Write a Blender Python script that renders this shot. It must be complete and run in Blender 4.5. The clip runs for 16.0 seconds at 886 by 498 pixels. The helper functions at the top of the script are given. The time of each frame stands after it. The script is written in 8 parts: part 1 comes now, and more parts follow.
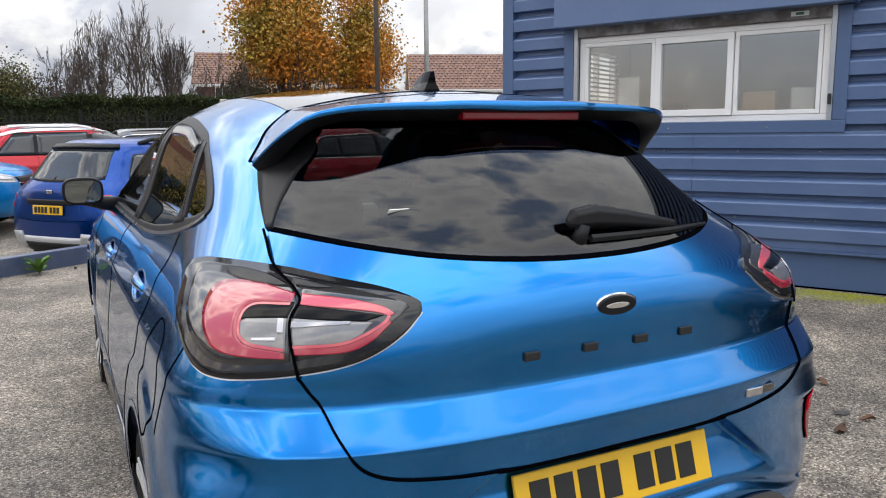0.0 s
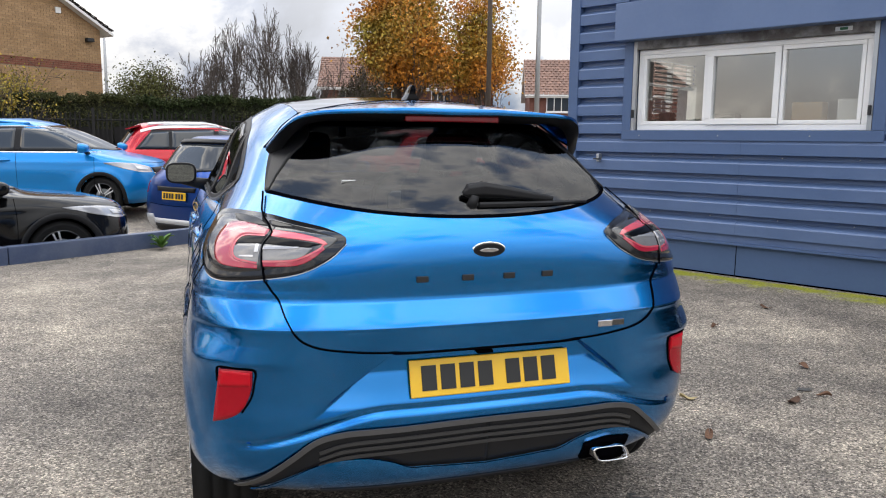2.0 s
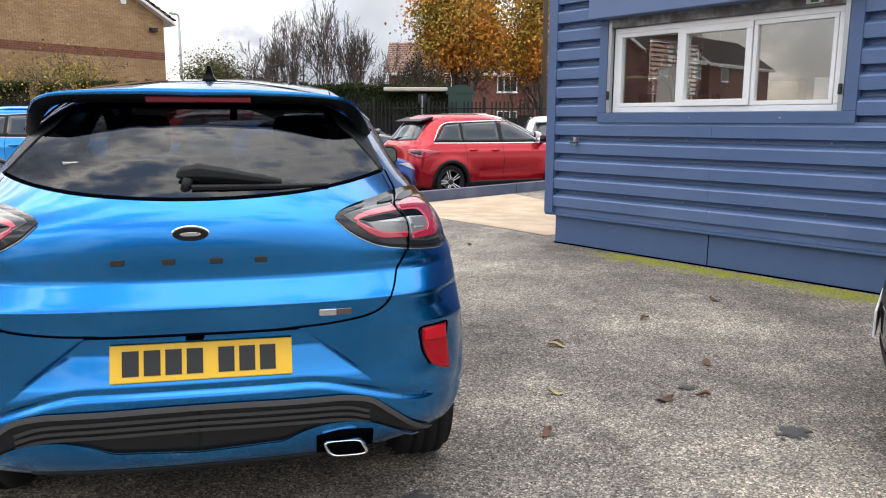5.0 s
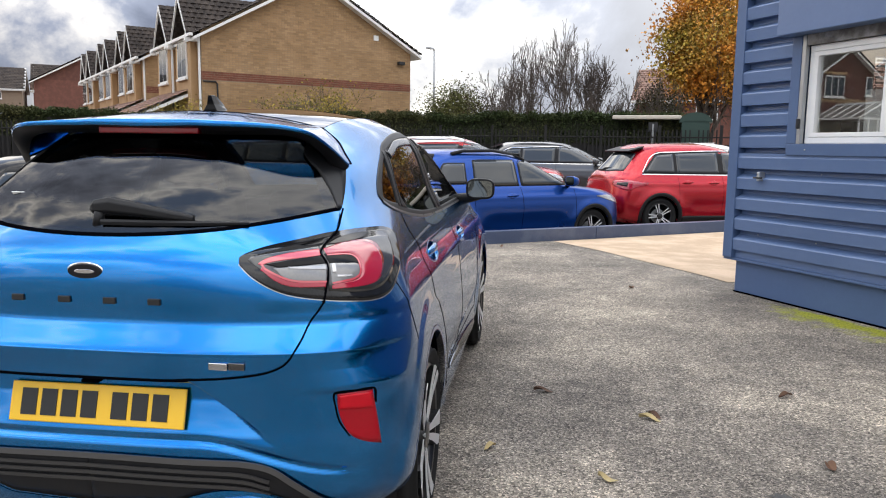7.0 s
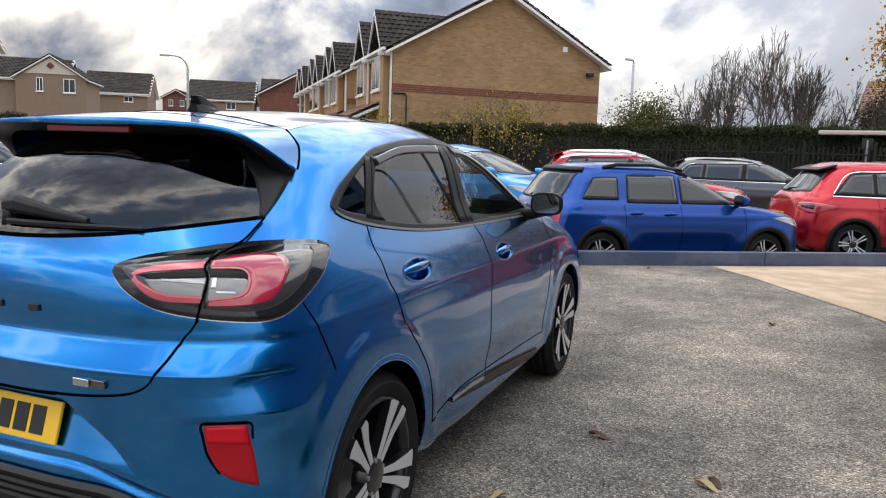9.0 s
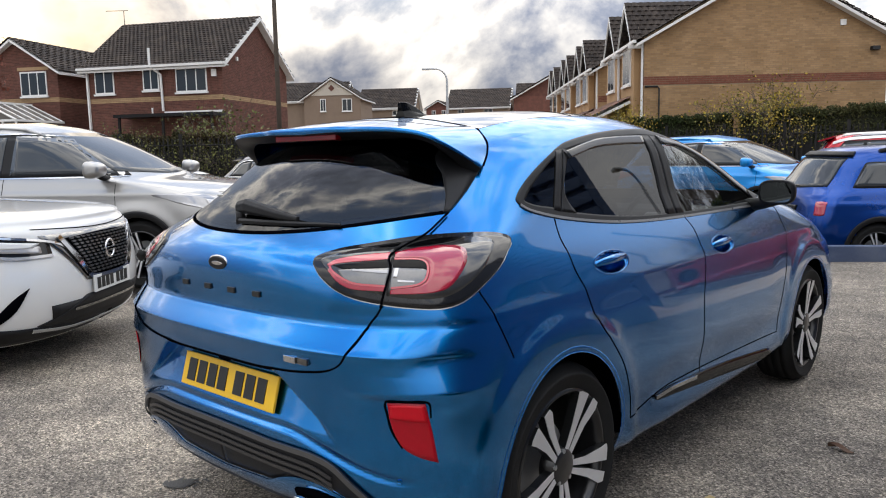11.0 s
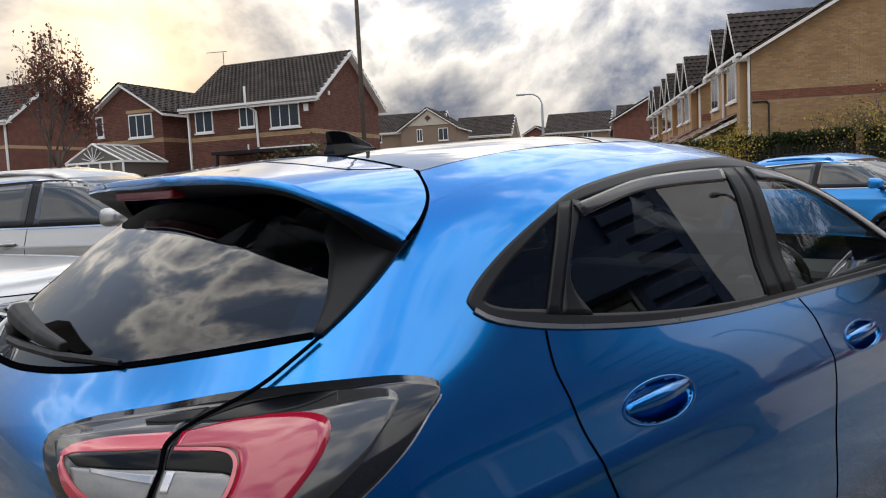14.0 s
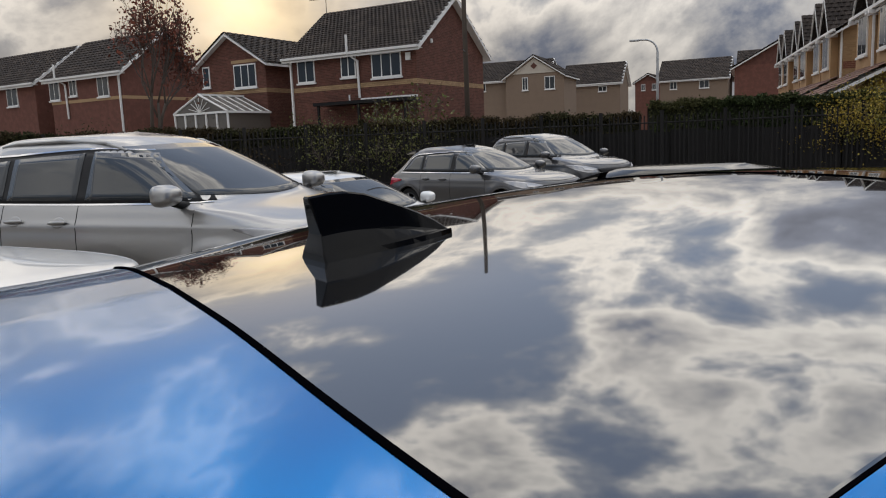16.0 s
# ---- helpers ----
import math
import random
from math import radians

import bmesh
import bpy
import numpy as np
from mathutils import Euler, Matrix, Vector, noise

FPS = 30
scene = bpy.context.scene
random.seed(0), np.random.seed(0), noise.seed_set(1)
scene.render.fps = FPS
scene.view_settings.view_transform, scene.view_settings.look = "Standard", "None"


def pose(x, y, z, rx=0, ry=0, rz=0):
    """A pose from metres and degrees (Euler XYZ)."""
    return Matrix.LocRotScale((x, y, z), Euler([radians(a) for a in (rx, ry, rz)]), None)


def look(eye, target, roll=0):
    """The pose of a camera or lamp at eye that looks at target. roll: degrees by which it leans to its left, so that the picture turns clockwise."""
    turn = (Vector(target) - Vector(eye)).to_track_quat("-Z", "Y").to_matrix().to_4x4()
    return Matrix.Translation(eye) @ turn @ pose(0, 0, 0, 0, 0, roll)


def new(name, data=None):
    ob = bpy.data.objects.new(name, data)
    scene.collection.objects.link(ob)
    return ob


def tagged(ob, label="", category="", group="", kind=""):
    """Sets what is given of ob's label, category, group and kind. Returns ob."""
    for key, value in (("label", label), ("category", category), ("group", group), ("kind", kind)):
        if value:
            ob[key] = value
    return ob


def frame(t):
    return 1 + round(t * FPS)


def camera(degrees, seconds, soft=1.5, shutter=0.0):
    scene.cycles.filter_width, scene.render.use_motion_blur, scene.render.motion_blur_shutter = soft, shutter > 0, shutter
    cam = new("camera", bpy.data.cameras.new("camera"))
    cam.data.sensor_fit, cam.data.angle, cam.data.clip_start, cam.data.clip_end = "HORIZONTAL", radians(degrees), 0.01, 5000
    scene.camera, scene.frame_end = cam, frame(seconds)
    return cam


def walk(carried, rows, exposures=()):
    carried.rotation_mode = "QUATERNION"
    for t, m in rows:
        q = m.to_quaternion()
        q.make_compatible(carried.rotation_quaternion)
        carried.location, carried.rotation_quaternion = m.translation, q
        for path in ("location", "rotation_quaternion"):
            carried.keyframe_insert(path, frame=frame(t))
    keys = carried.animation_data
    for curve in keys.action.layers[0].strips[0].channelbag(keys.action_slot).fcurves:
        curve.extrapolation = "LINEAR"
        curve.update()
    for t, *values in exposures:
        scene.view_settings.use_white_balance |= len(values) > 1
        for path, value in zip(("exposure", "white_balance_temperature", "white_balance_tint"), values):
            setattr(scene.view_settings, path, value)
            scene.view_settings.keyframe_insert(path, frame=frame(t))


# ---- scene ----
cam = camera(60.9, 16.0, soft=1.1)
PATH = [
    (0, (-1.004, -1.218, 1.322), (-0.105, 0.542, 1.019), -0.6),
    (0.5, (-0.879, -1.424, 1.317), (-0.103, 0.396, 1.03), -0.0),
    (1, (-0.914, -1.626, 1.318), (-0.207, 0.223, 1.035), 0.6),
    (1.5, (-0.9, -1.847, 1.316), (-0.238, 0.019, 1.032), 0.8),
    (2, (-0.823, -2.101, 1.3), (-0.206, -0.221, 1.008), 0.6),
    (2.5, (-0.863, -2.3, 1.293), (-0.277, -0.412, 0.996), 0.3),
    (3, (-0.801, -2.463, 1.31), (-0.224, -0.574, 0.999), 0.1),
    (3.5, (-0.549, -2.581, 1.284), (0.031, -0.695, 0.959), -0.1),
    (4, (-0.342, -2.522, 1.268), (0.232, -0.636, 0.933), 0.0),
    (4.2, (-0.23, -2.455, 1.283), (0.334, -0.568, 0.939), 0.1),
    (6.3, (0.948, -2.169, 1.295), (0.96, -0.19, 1.003), 0.5),
    (6.5, (1.024, -2.128, 1.289), (0.981, -0.149, 1.004), 0.5),
    (7, (1.215, -1.941, 1.318), (0.98, 0.028, 1.053), 0.8),
    (7.5, (1.423, -1.836, 1.312), (1.014, 0.106, 1.062), 1.2),
    (8, (1.613, -1.723, 1.32), (1.072, 0.187, 1.075), 1.9),
    (8.2, (1.66, -1.648, 1.323), (1.076, 0.249, 1.078), 2.2),
    (10.3, (2.131, -1.291, 1.302), (1.025, 0.358, 1.058), -0.4),
    (10.5, (2.112, -1.318, 1.302), (0.927, 0.275, 1.057), -0.7),
    (11, (2.1, -1.339, 1.298), (0.789, 0.151, 1.049), -1.1),
    (11.5, (2.098, -1.335, 1.3), (0.706, 0.079, 1.054), -1.0),
    (12, (2.104, -1.311, 1.298), (0.69, 0.085, 1.071), -0.9),
    (12.5, (2.051, -1.165, 1.315), (0.645, 0.242, 1.114), -1.0),
    (13, (1.928, -0.92, 1.348), (0.527, 0.494, 1.164), -1.5),
    (13.5, (1.867, -0.617, 1.375), (0.433, 0.766, 1.199), -2.1),
    (14, (1.641, -0.249, 1.354), (0.135, 1.056, 1.184), -2.8),
    (14.5, (1.319, 0.096, 1.459), (-0.273, 1.294, 1.288), -2.7),
    (15, (1.006, 0.344, 1.515), (-0.655, 1.442, 1.33), -2.4),
    (15.5, (0.755, 0.46, 1.531), (-0.928, 1.516, 1.302), -2.5),
    (16, (0.614, 0.544, 1.548), (-1.045, 1.622, 1.257), -2.4),
]
EXPOSURES = [(0.0, -0.08), (3.5, 0.12), (6.5, 0.15), (7.0, 0.08), (8.0, -0.08), (10.5, -0.2), (11.5, -0.2), (13.5, -0.48), (15.0, -0.78), (16.0, -1.08)]
walk(cam, [(t, look(eye, target, roll)) for t, eye, target, roll in PATH], EXPOSURES)


# ---- sky, sun ----
SUN_DIR = Vector((-0.93, 0.325, 0.16)).normalized()


def nodes_of(tree):
    tree.nodes.clear()

    def add(kind, **sets):
        n = tree.nodes.new(kind)
        for key, value in sets.items():
            if key in n.inputs:
                n.inputs[key].default_value = value
        return n
    return add, tree.links.new


def ramp(add, stops):
    r = add("ShaderNodeValToRGB")
    while len(r.color_ramp.elements) < len(stops):
        r.color_ramp.elements.new(0.5)
    for e, (p, c) in zip(r.color_ramp.elements, stops):
        e.position, e.color = p, (*c, 1) if len(c) == 3 else c
    return r


world = bpy.data.worlds.new("sky")
scene.world = world
world.use_nodes = True
add, link = nodes_of(world.node_tree)
out = add("ShaderNodeOutputWorld")
bg = add("ShaderNodeBackground", Strength=1.0)
link(bg.outputs[0], out.inputs[0])
sky = add("ShaderNodeTexSky")
sky.sky_type, sky.sun_disc = "NISHITA", False
sky.sun_elevation, sky.sun_rotation = math.asin(SUN_DIR.z), math.atan2(SUN_DIR.x, SUN_DIR.y)
tc = add("ShaderNodeTexCoord")
sep = add("ShaderNodeSeparateXYZ")
link(tc.outputs["Generated"], sep.inputs[0])


def wmath(op, a, b, clamp=False):
    m = add("ShaderNodeMath")
    m.operation, m.use_clamp = op, clamp
    for i, q in enumerate((a, b)):
        if q is None:
            continue
        if isinstance(q, (int, float)):
            m.inputs[i].default_value = q
        else:
            link(q, m.inputs[i])
    return m.outputs[0]


# cloud field on the dome, a little drawn out along the horizon
stretch = add("ShaderNodeVectorMath")
stretch.operation = "MULTIPLY"
stretch.inputs[1].default_value = (1.0, 1.0, 1.35)
link(tc.outputs["Generated"], stretch.inputs[0])
big = add("ShaderNodeTexNoise", Scale=1.35, Detail=10.0, Roughness=0.55, Distortion=0.25)
link(stretch.outputs[0], big.inputs["Vector"])
shift = add("ShaderNodeVectorMath")
shift.operation = "ADD"
shift.inputs[1].default_value = (7.3, 2.1, 4.0)
link(stretch.outputs[0], shift.inputs[0])
fine = add("ShaderNodeTexNoise", Scale=4.2, Detail=9.0, Roughness=0.58, Distortion=0.3)
link(shift.outputs[0], fine.inputs["Vector"])
sundot = add("ShaderNodeVectorMath")
sundot.operation = "DOT_PRODUCT"
sundot.inputs[1].default_value = SUN_DIR
link(tc.outputs["Generated"], sundot.inputs[0])
near_sun = wmath("POWER", wmath("MAXIMUM", sundot.outputs["Value"], 0.0), 90.0)
disc_glow = wmath("POWER", wmath("MAXIMUM", sundot.outputs["Value"], 0.0), 420.0)
body = wmath("ADD", wmath("MULTIPLY", big.outputs["Fac"], 0.68), wmath("MULTIPLY", fine.outputs["Fac"], 0.32))
# cloud tone from thin lit edges to grey bellies, warmer towards the sun
tone = ramp(add, [(0.455, (0.80, 0.82, 0.86)), (0.490, (1.72, 1.66, 1.56)), (0.522, (1.00, 0.99, 0.985)), (0.556, (0.37, 0.42, 0.55)), (0.61, (0.17, 0.20, 0.28))])
link(body, tone.inputs[0])
warm = ramp(add, [(0.455, (0.85, 0.77, 0.64)), (0.490, (1.25, 1.03, 0.72)), (0.525, (0.78, 0.66, 0.52)), (0.56, (0.46, 0.43, 0.43)), (0.63, (0.30, 0.30, 0.33))])
link(body, warm.inputs[0])
mixw = add("ShaderNodeMix")
mixw.data_type = "RGBA"
link(near_sun, mixw.inputs[0])
veil = add("ShaderNodeMix")
veil.data_type = "RGBA"
far = add("ShaderNodeMapRange")
far.interpolation_type = "SMOOTHSTEP"
far.inputs[1].default_value, far.inputs[2].default_value, far.inputs[3].default_value, far.inputs[4].default_value = -0.05, 0.70, 0.78, 0.0
link(sundot.outputs["Value"], far.inputs[0])
link(far.outputs[0], veil.inputs[0])
link(tone.outputs[0], veil.inputs[6])
veil.inputs[7].default_value = (0.82, 0.825, 0.84, 1)
link(veil.outputs[2], mixw.inputs[6])
link(warm.outputs[0], mixw.inputs[7])
blue = add("ShaderNodeMix")
blue.data_type = "RGBA"
blue.inputs[0].default_value = 0.72
skys = add("ShaderNodeVectorMath")
skys.operation = "SCALE"
skys.inputs["Scale"].default_value = 0.10
link(sky.outputs[0], skys.inputs[0])
link(skys.outputs[0], blue.inputs[6])
blue.inputs[7].default_value = (0.36, 0.47, 0.70, 1)
tint = add("ShaderNodeMix")
tint.data_type = "RGBA"
link(wmath("POWER", wmath("MAXIMUM", sundot.outputs["Value"], 0.0), 4.0), tint.inputs[0])
tint.inputs[6].default_value, tint.inputs[7].default_value = (1, 1, 1, 1), (1.02, 0.97, 0.92, 1)
warmed = add("ShaderNodeVectorMath")
warmed.operation = "MULTIPLY"
link(mixw.outputs[2], warmed.inputs[0])
link(tint.outputs[2], warmed.inputs[1])
cover = ramp(add, [(0.435, (0, 0, 0)), (0.49, (1, 1, 1))])
link(body, cover.inputs[0])
clouds = add("ShaderNodeMix")
clouds.data_type = "RGBA"
link(cover.outputs[0], clouds.inputs[0])
link(blue.outputs[2], clouds.inputs[6])
link(warmed.outputs[0], clouds.inputs[7])
glow = add("ShaderNodeMix")
glow.data_type, glow.blend_type = "RGBA", "ADD"
link(disc_glow, glow.inputs[0])
link(clouds.outputs[2], glow.inputs[6])
glow.inputs[7].default_value = (1.7, 1.3, 0.75, 1)
# an overcast dome is brighter overhead than at the horizon
rise = wmath("ADD", wmath("MULTIPLY", wmath("POWER", wmath("MAXIMUM", sep.outputs[2], 0.0), 0.75), 2.85), 0.59)
dome = add("ShaderNodeVectorMath")
dome.operation = "SCALE"
link(glow.outputs[2], dome.inputs[0])
hush = wmath("SUBTRACT", 1.0, wmath("MULTIPLY", wmath("POWER", wmath("MAXIMUM", sundot.outputs["Value"], 0.0), 3.0), wmath("MULTIPLY", wmath("SUBTRACT", 1.0, wmath("MULTIPLY", sep.outputs[2], 2.6), True), 0.46)))
link(wmath("MULTIPLY", rise, hush), dome.inputs["Scale"])
link(dome.outputs[0], bg.inputs[0])

sun = new("sun", bpy.data.lights.new("sun", "SUN"))
sun.data.energy, sun.data.angle, sun.data.color = 0.40, radians(100), (1.0, 0.90, 0.76)
sun.matrix_world = look((0, 0, 30), Vector((0, 0, 30)) - Vector((SUN_DIR.x, SUN_DIR.y, 0.5)))


# ---- mesh helpers ----
def part(name, bm, material, parent=None, label="", smooth=False):
    """Links a bmesh as one mesh object, under a thing or a part."""
    me = bpy.data.meshes.new(name)
    bm.to_mesh(me)
    bm.free()
    if smooth:
        me.polygons.foreach_set("use_smooth", [True] * len(me.polygons))
    me.materials.append(material)
    ob = new(name, me)
    if parent is not None:
        ob.parent = parent
    if label:
        ob["label"] = label
    return ob


def raw_part(name, verts, faces, material, parent=None, label="", smooth=True):
    me = bpy.data.meshes.new(name)
    me.from_pydata([tuple(map(float, v)) for v in verts], [], [tuple(map(int, f)) for f in faces])
    me.update()
    if smooth:
        me.polygons.foreach_set("use_smooth", [True] * len(me.polygons))
    for m in material if isinstance(material, (list, tuple)) else [material]:
        me.materials.append(m)
    ob = new(name, me)
    if parent is not None:
        ob.parent = parent
    if label:
        ob["label"] = label
    return ob


def thing(name, m, label, category, group="", kind=""):
    ob = new(name)
    ob.matrix_world = m
    ob.empty_display_size = 0.2
    return tagged(ob, label, category, group, kind)


def box(bm, x0, x1, y0, y1, z0, z1, m=None, bevel=0.0):
    before = set(bm.verts)
    bmesh.ops.create_cube(bm, size=1)
    vs = [v for v in bm.verts if v not in before]
    for v in vs:
        v.co = Vector(((x0 + x1) / 2 + v.co.x * (x1 - x0), (y0 + y1) / 2 + v.co.y * (y1 - y0), (z0 + z1) / 2 + v.co.z * (z1 - z0)))
    if bevel:
        es = list({e for v in vs for e in v.link_edges})
        bmesh.ops.bevel(bm, geom=es, offset=bevel, segments=2, affect="EDGES", profile=0.5)
        vs = [v for v in bm.verts if v not in before]
    if m is not None:
        bmesh.ops.transform(bm, matrix=m, verts=vs)
    return bm


def boxed(x0, x1, y0, y1, z0, z1, m=None, bevel=0.0):
    return box(bmesh.new(), x0, x1, y0, y1, z0, z1, m, bevel)


def prism(points, depth, axis="y"):
    """A flat outline of (a, b) pushed through by depth: axis y gives (a, 0..depth, b), axis z gives (a, b, 0..depth), axis x (0..depth, a, b)."""
    bm = bmesh.new()
    put = {"y": lambda a, b, d: (a, d, b), "z": lambda a, b, d: (a, b, d), "x": lambda a, b, d: (d, a, b)}[axis]
    front = [bm.verts.new(put(a, b, 0)) for a, b in points]
    back = [bm.verts.new(put(a, b, depth)) for a, b in points]
    bm.faces.new(front)
    bm.faces.new(back[::-1])
    n = len(points)
    for i in range(n):
        bm.faces.new((front[i], front[(i + 1) % n], back[(i + 1) % n], back[i]))
    bmesh.ops.recalc_face_normals(bm, faces=bm.faces)
    return bm


def tube(bm, pts, radii, sides=8):
    """A tapered tube through the points."""
    pts = [Vector(p) for p in pts]
    if isinstance(radii, (int, float)):
        radii = [radii] * len(pts)
    rings = []
    side = None
    for i, p in enumerate(pts):
        d = (pts[min(i + 1, len(pts) - 1)] - pts[max(i - 1, 0)]).normalized()
        if side is None:
            side = d.orthogonal().normalized()
        side = (side - d * side.dot(d)).normalized()
        up = d.cross(side)
        rings.append([bm.verts.new(p + (side * math.cos(2 * math.pi * k / sides) + up * math.sin(2 * math.pi * k / sides)) * radii[i]) for k in range(sides)])
    for a, b in zip(rings, rings[1:]):
        for k in range(sides):
            bm.faces.new((a[k], a[(k + 1) % sides], b[(k + 1) % sides], b[k]))
    bm.faces.new(rings[0][::-1])
    bm.faces.new(rings[-1])
    return bm


def lathe(bm, profile, sides=48, axis="x"):
    """Turns (along, radius) pairs about an axis."""
    rings = []
    for a, r in profile:
        ring = []
        for k in range(sides):
            t = 2 * math.pi * k / sides
            c = (a, r * math.cos(t), r * math.sin(t)) if axis == "x" else (r * math.cos(t), r * math.sin(t), a)
            ring.append(bm.verts.new(c))
        rings.append(ring)
    for a, b in zip(rings, rings[1:]):
        for k in range(sides):
            bm.faces.new((a[k], a[(k + 1) % sides], b[(k + 1) % sides], b[k]))
    return bm


def grid_faces(nu, nv, flip=False):
    f = []
    for i in range(nu - 1):
        for j in range(nv - 1):
            q = (i * nv + j, (i + 1) * nv + j, (i + 1) * nv + j + 1, i * nv + j + 1)
            f.append(q[::-1] if flip else q)
    return f


def lines(points, n):
    """n places evenly along a polyline, smoothly through its points."""
    p = np.array(points, float)
    d = spline(p, np.linspace(0, 1, 40 * len(p)))
    kk = np.concatenate([[0], np.cumsum(np.linalg.norm(np.diff(d, axis=0), axis=1))])
    return np.stack([np.interp(np.linspace(0, kk[-1], n), kk, d[:, i]) for i in range(p.shape[1])], -1)


def sheet(name, put, a, b, material, parent, na=24, nb=8, off=0.004, deep=0.012, side=1, label="", smooth_a=True, bulge=0.0):
    """A panel between two lines on a skin: put(first, second, off) gives places; the rim turns inwards by deep."""
    la = lines(a, na) if smooth_a else np.stack([np.interp(np.linspace(0, len(a) - 1, na), range(len(a)), np.array(a)[:, i]) for i in range(2)], -1)
    lb = lines(b, na) if smooth_a else np.stack([np.interp(np.linspace(0, len(b) - 1, na), range(len(b)), np.array(b)[:, i]) for i in range(2)], -1)
    t = np.linspace(0, 1, nb)[None, :, None]
    q = la[:, None] * (1 - t) + lb[:, None] * t
    q = np.concatenate([q[:, :1], q, q[:, -1:]], 1)
    q = np.concatenate([q[:1], q, q[-1:]], 0)
    o = np.full(q.shape[:2], off)
    if bulge:
        s = np.sin(np.linspace(0, np.pi, nb)) ** 0.6
        o[1:-1, 1:-1] += bulge * s[None, :]
    o[0], o[-1], o[:, 0], o[:, -1] = -deep, -deep, -deep, -deep
    p = put(q[..., 0], q[..., 1], o) * np.array([side, 1, 1])
    ob = raw_part(name, p.reshape(-1, 3), grid_faces(na + 2, nb + 2, side < 0), material, parent, label)
    for i, f in enumerate(ob.data.polygons):
        r_, c_ = divmod(i, nb + 1)
        if r_ in (0, na) or c_ in (0, nb):
            f.use_smooth = False
    i_, j_ = na // 2, nb // 2
    up = (put(q[i_:i_ + 1, j_:j_ + 1, 0], q[i_:i_ + 1, j_:j_ + 1, 1], o[i_:i_ + 1, j_:j_ + 1] + 0.01) - put(q[i_:i_ + 1, j_:j_ + 1, 0], q[i_:i_ + 1, j_:j_ + 1, 1], o[i_:i_ + 1, j_:j_ + 1]))[0, 0] * np.array([side, 1, 1])
    if ob.data.polygons[i_ * (nb + 1) + j_].normal.dot(Vector(up)) < 0:
        ob.data.flip_normals()
    return ob


def strip(name, put, path, width, material, parent, n=60, off=0.002, side=1, label="", deep=0.004):
    """A narrow band along a line on a skin."""
    c = lines(path, n)
    p = put(c[:, 0], c[:, 1], np.full(n, off))
    nn = put(c[:, 0], c[:, 1], np.full(n, off + 0.01)) - p
    nn /= np.maximum(np.linalg.norm(nn, axis=1, keepdims=True), 1e-9)
    d = np.gradient(p, axis=0)
    w = np.cross(d, nn)
    w /= np.maximum(np.linalg.norm(w, axis=1, keepdims=True), 1e-9)
    rows = np.stack([p - w * width / 2 - nn * deep, p - w * width / 2, p + w * width / 2, p + w * width / 2 - nn * deep], 1) * np.array([side, 1, 1])
    return raw_part(name, rows.reshape(-1, 3), grid_faces(n, 4, side > 0), material, parent, label, smooth=False)


def inside(poly, x, y):
    """Which places lie in a polygon."""
    r = np.zeros(np.shape(x), bool)
    n = len(poly)
    for i in range(n):
        (x0, y0), (x1, y1) = poly[i], poly[(i + 1) % n]
        if y0 == y1:
            continue
        c = ((y0 > y) != (y1 > y)) & (x < (x1 - x0) * (y - y0) / (y1 - y0) + x0)
        r ^= c
    return r


def soften(field, su, sv):
    """Blurs a field over the grid of a skin; across the middle line it goes on mirrored."""
    for axis, sigma in ((0, su), (1, sv)):
        r = int(3 * sigma)
        w = np.exp(-0.5 * (np.arange(-r, r + 1) / sigma) ** 2)
        w /= w.sum()
        f = np.moveaxis(field, axis, 0)
        head, tail = f[1:r + 1][::-1].copy(), f[-r - 1:-1][::-1].copy()
        if axis == 0:
            head, tail = head * np.array([-1, 1, 1]), tail * np.array([-1, 1, 1])
        g = np.concatenate([head, f, tail])
        field = np.moveaxis(sum(w[k] * g[k:k + len(f)] for k in range(2 * r + 1)), 0, axis)
    return field


def calm_normals(u, p):
    """Shading normals of a pressed panel: long waves only on the upper body, crisper on the doors, exact on the tail."""
    n = np.cross(np.gradient(p, axis=0), np.gradient(p, axis=1))
    n /= np.maximum(np.linalg.norm(n, axis=-1, keepdims=True), 1e-9)
    strong, light = soften(n, 6.0, 9.0), soften(n, 2.0, 4.0)
    side = step(0.45, 0.70, u)[..., None]
    high = step(0.86, 0.93, p[..., 2])[..., None]
    n = n * (1 - side) + light * side
    n = n * (1 - high) + strong * high
    return n / np.maximum(np.linalg.norm(n, axis=-1, keepdims=True), 1e-9)


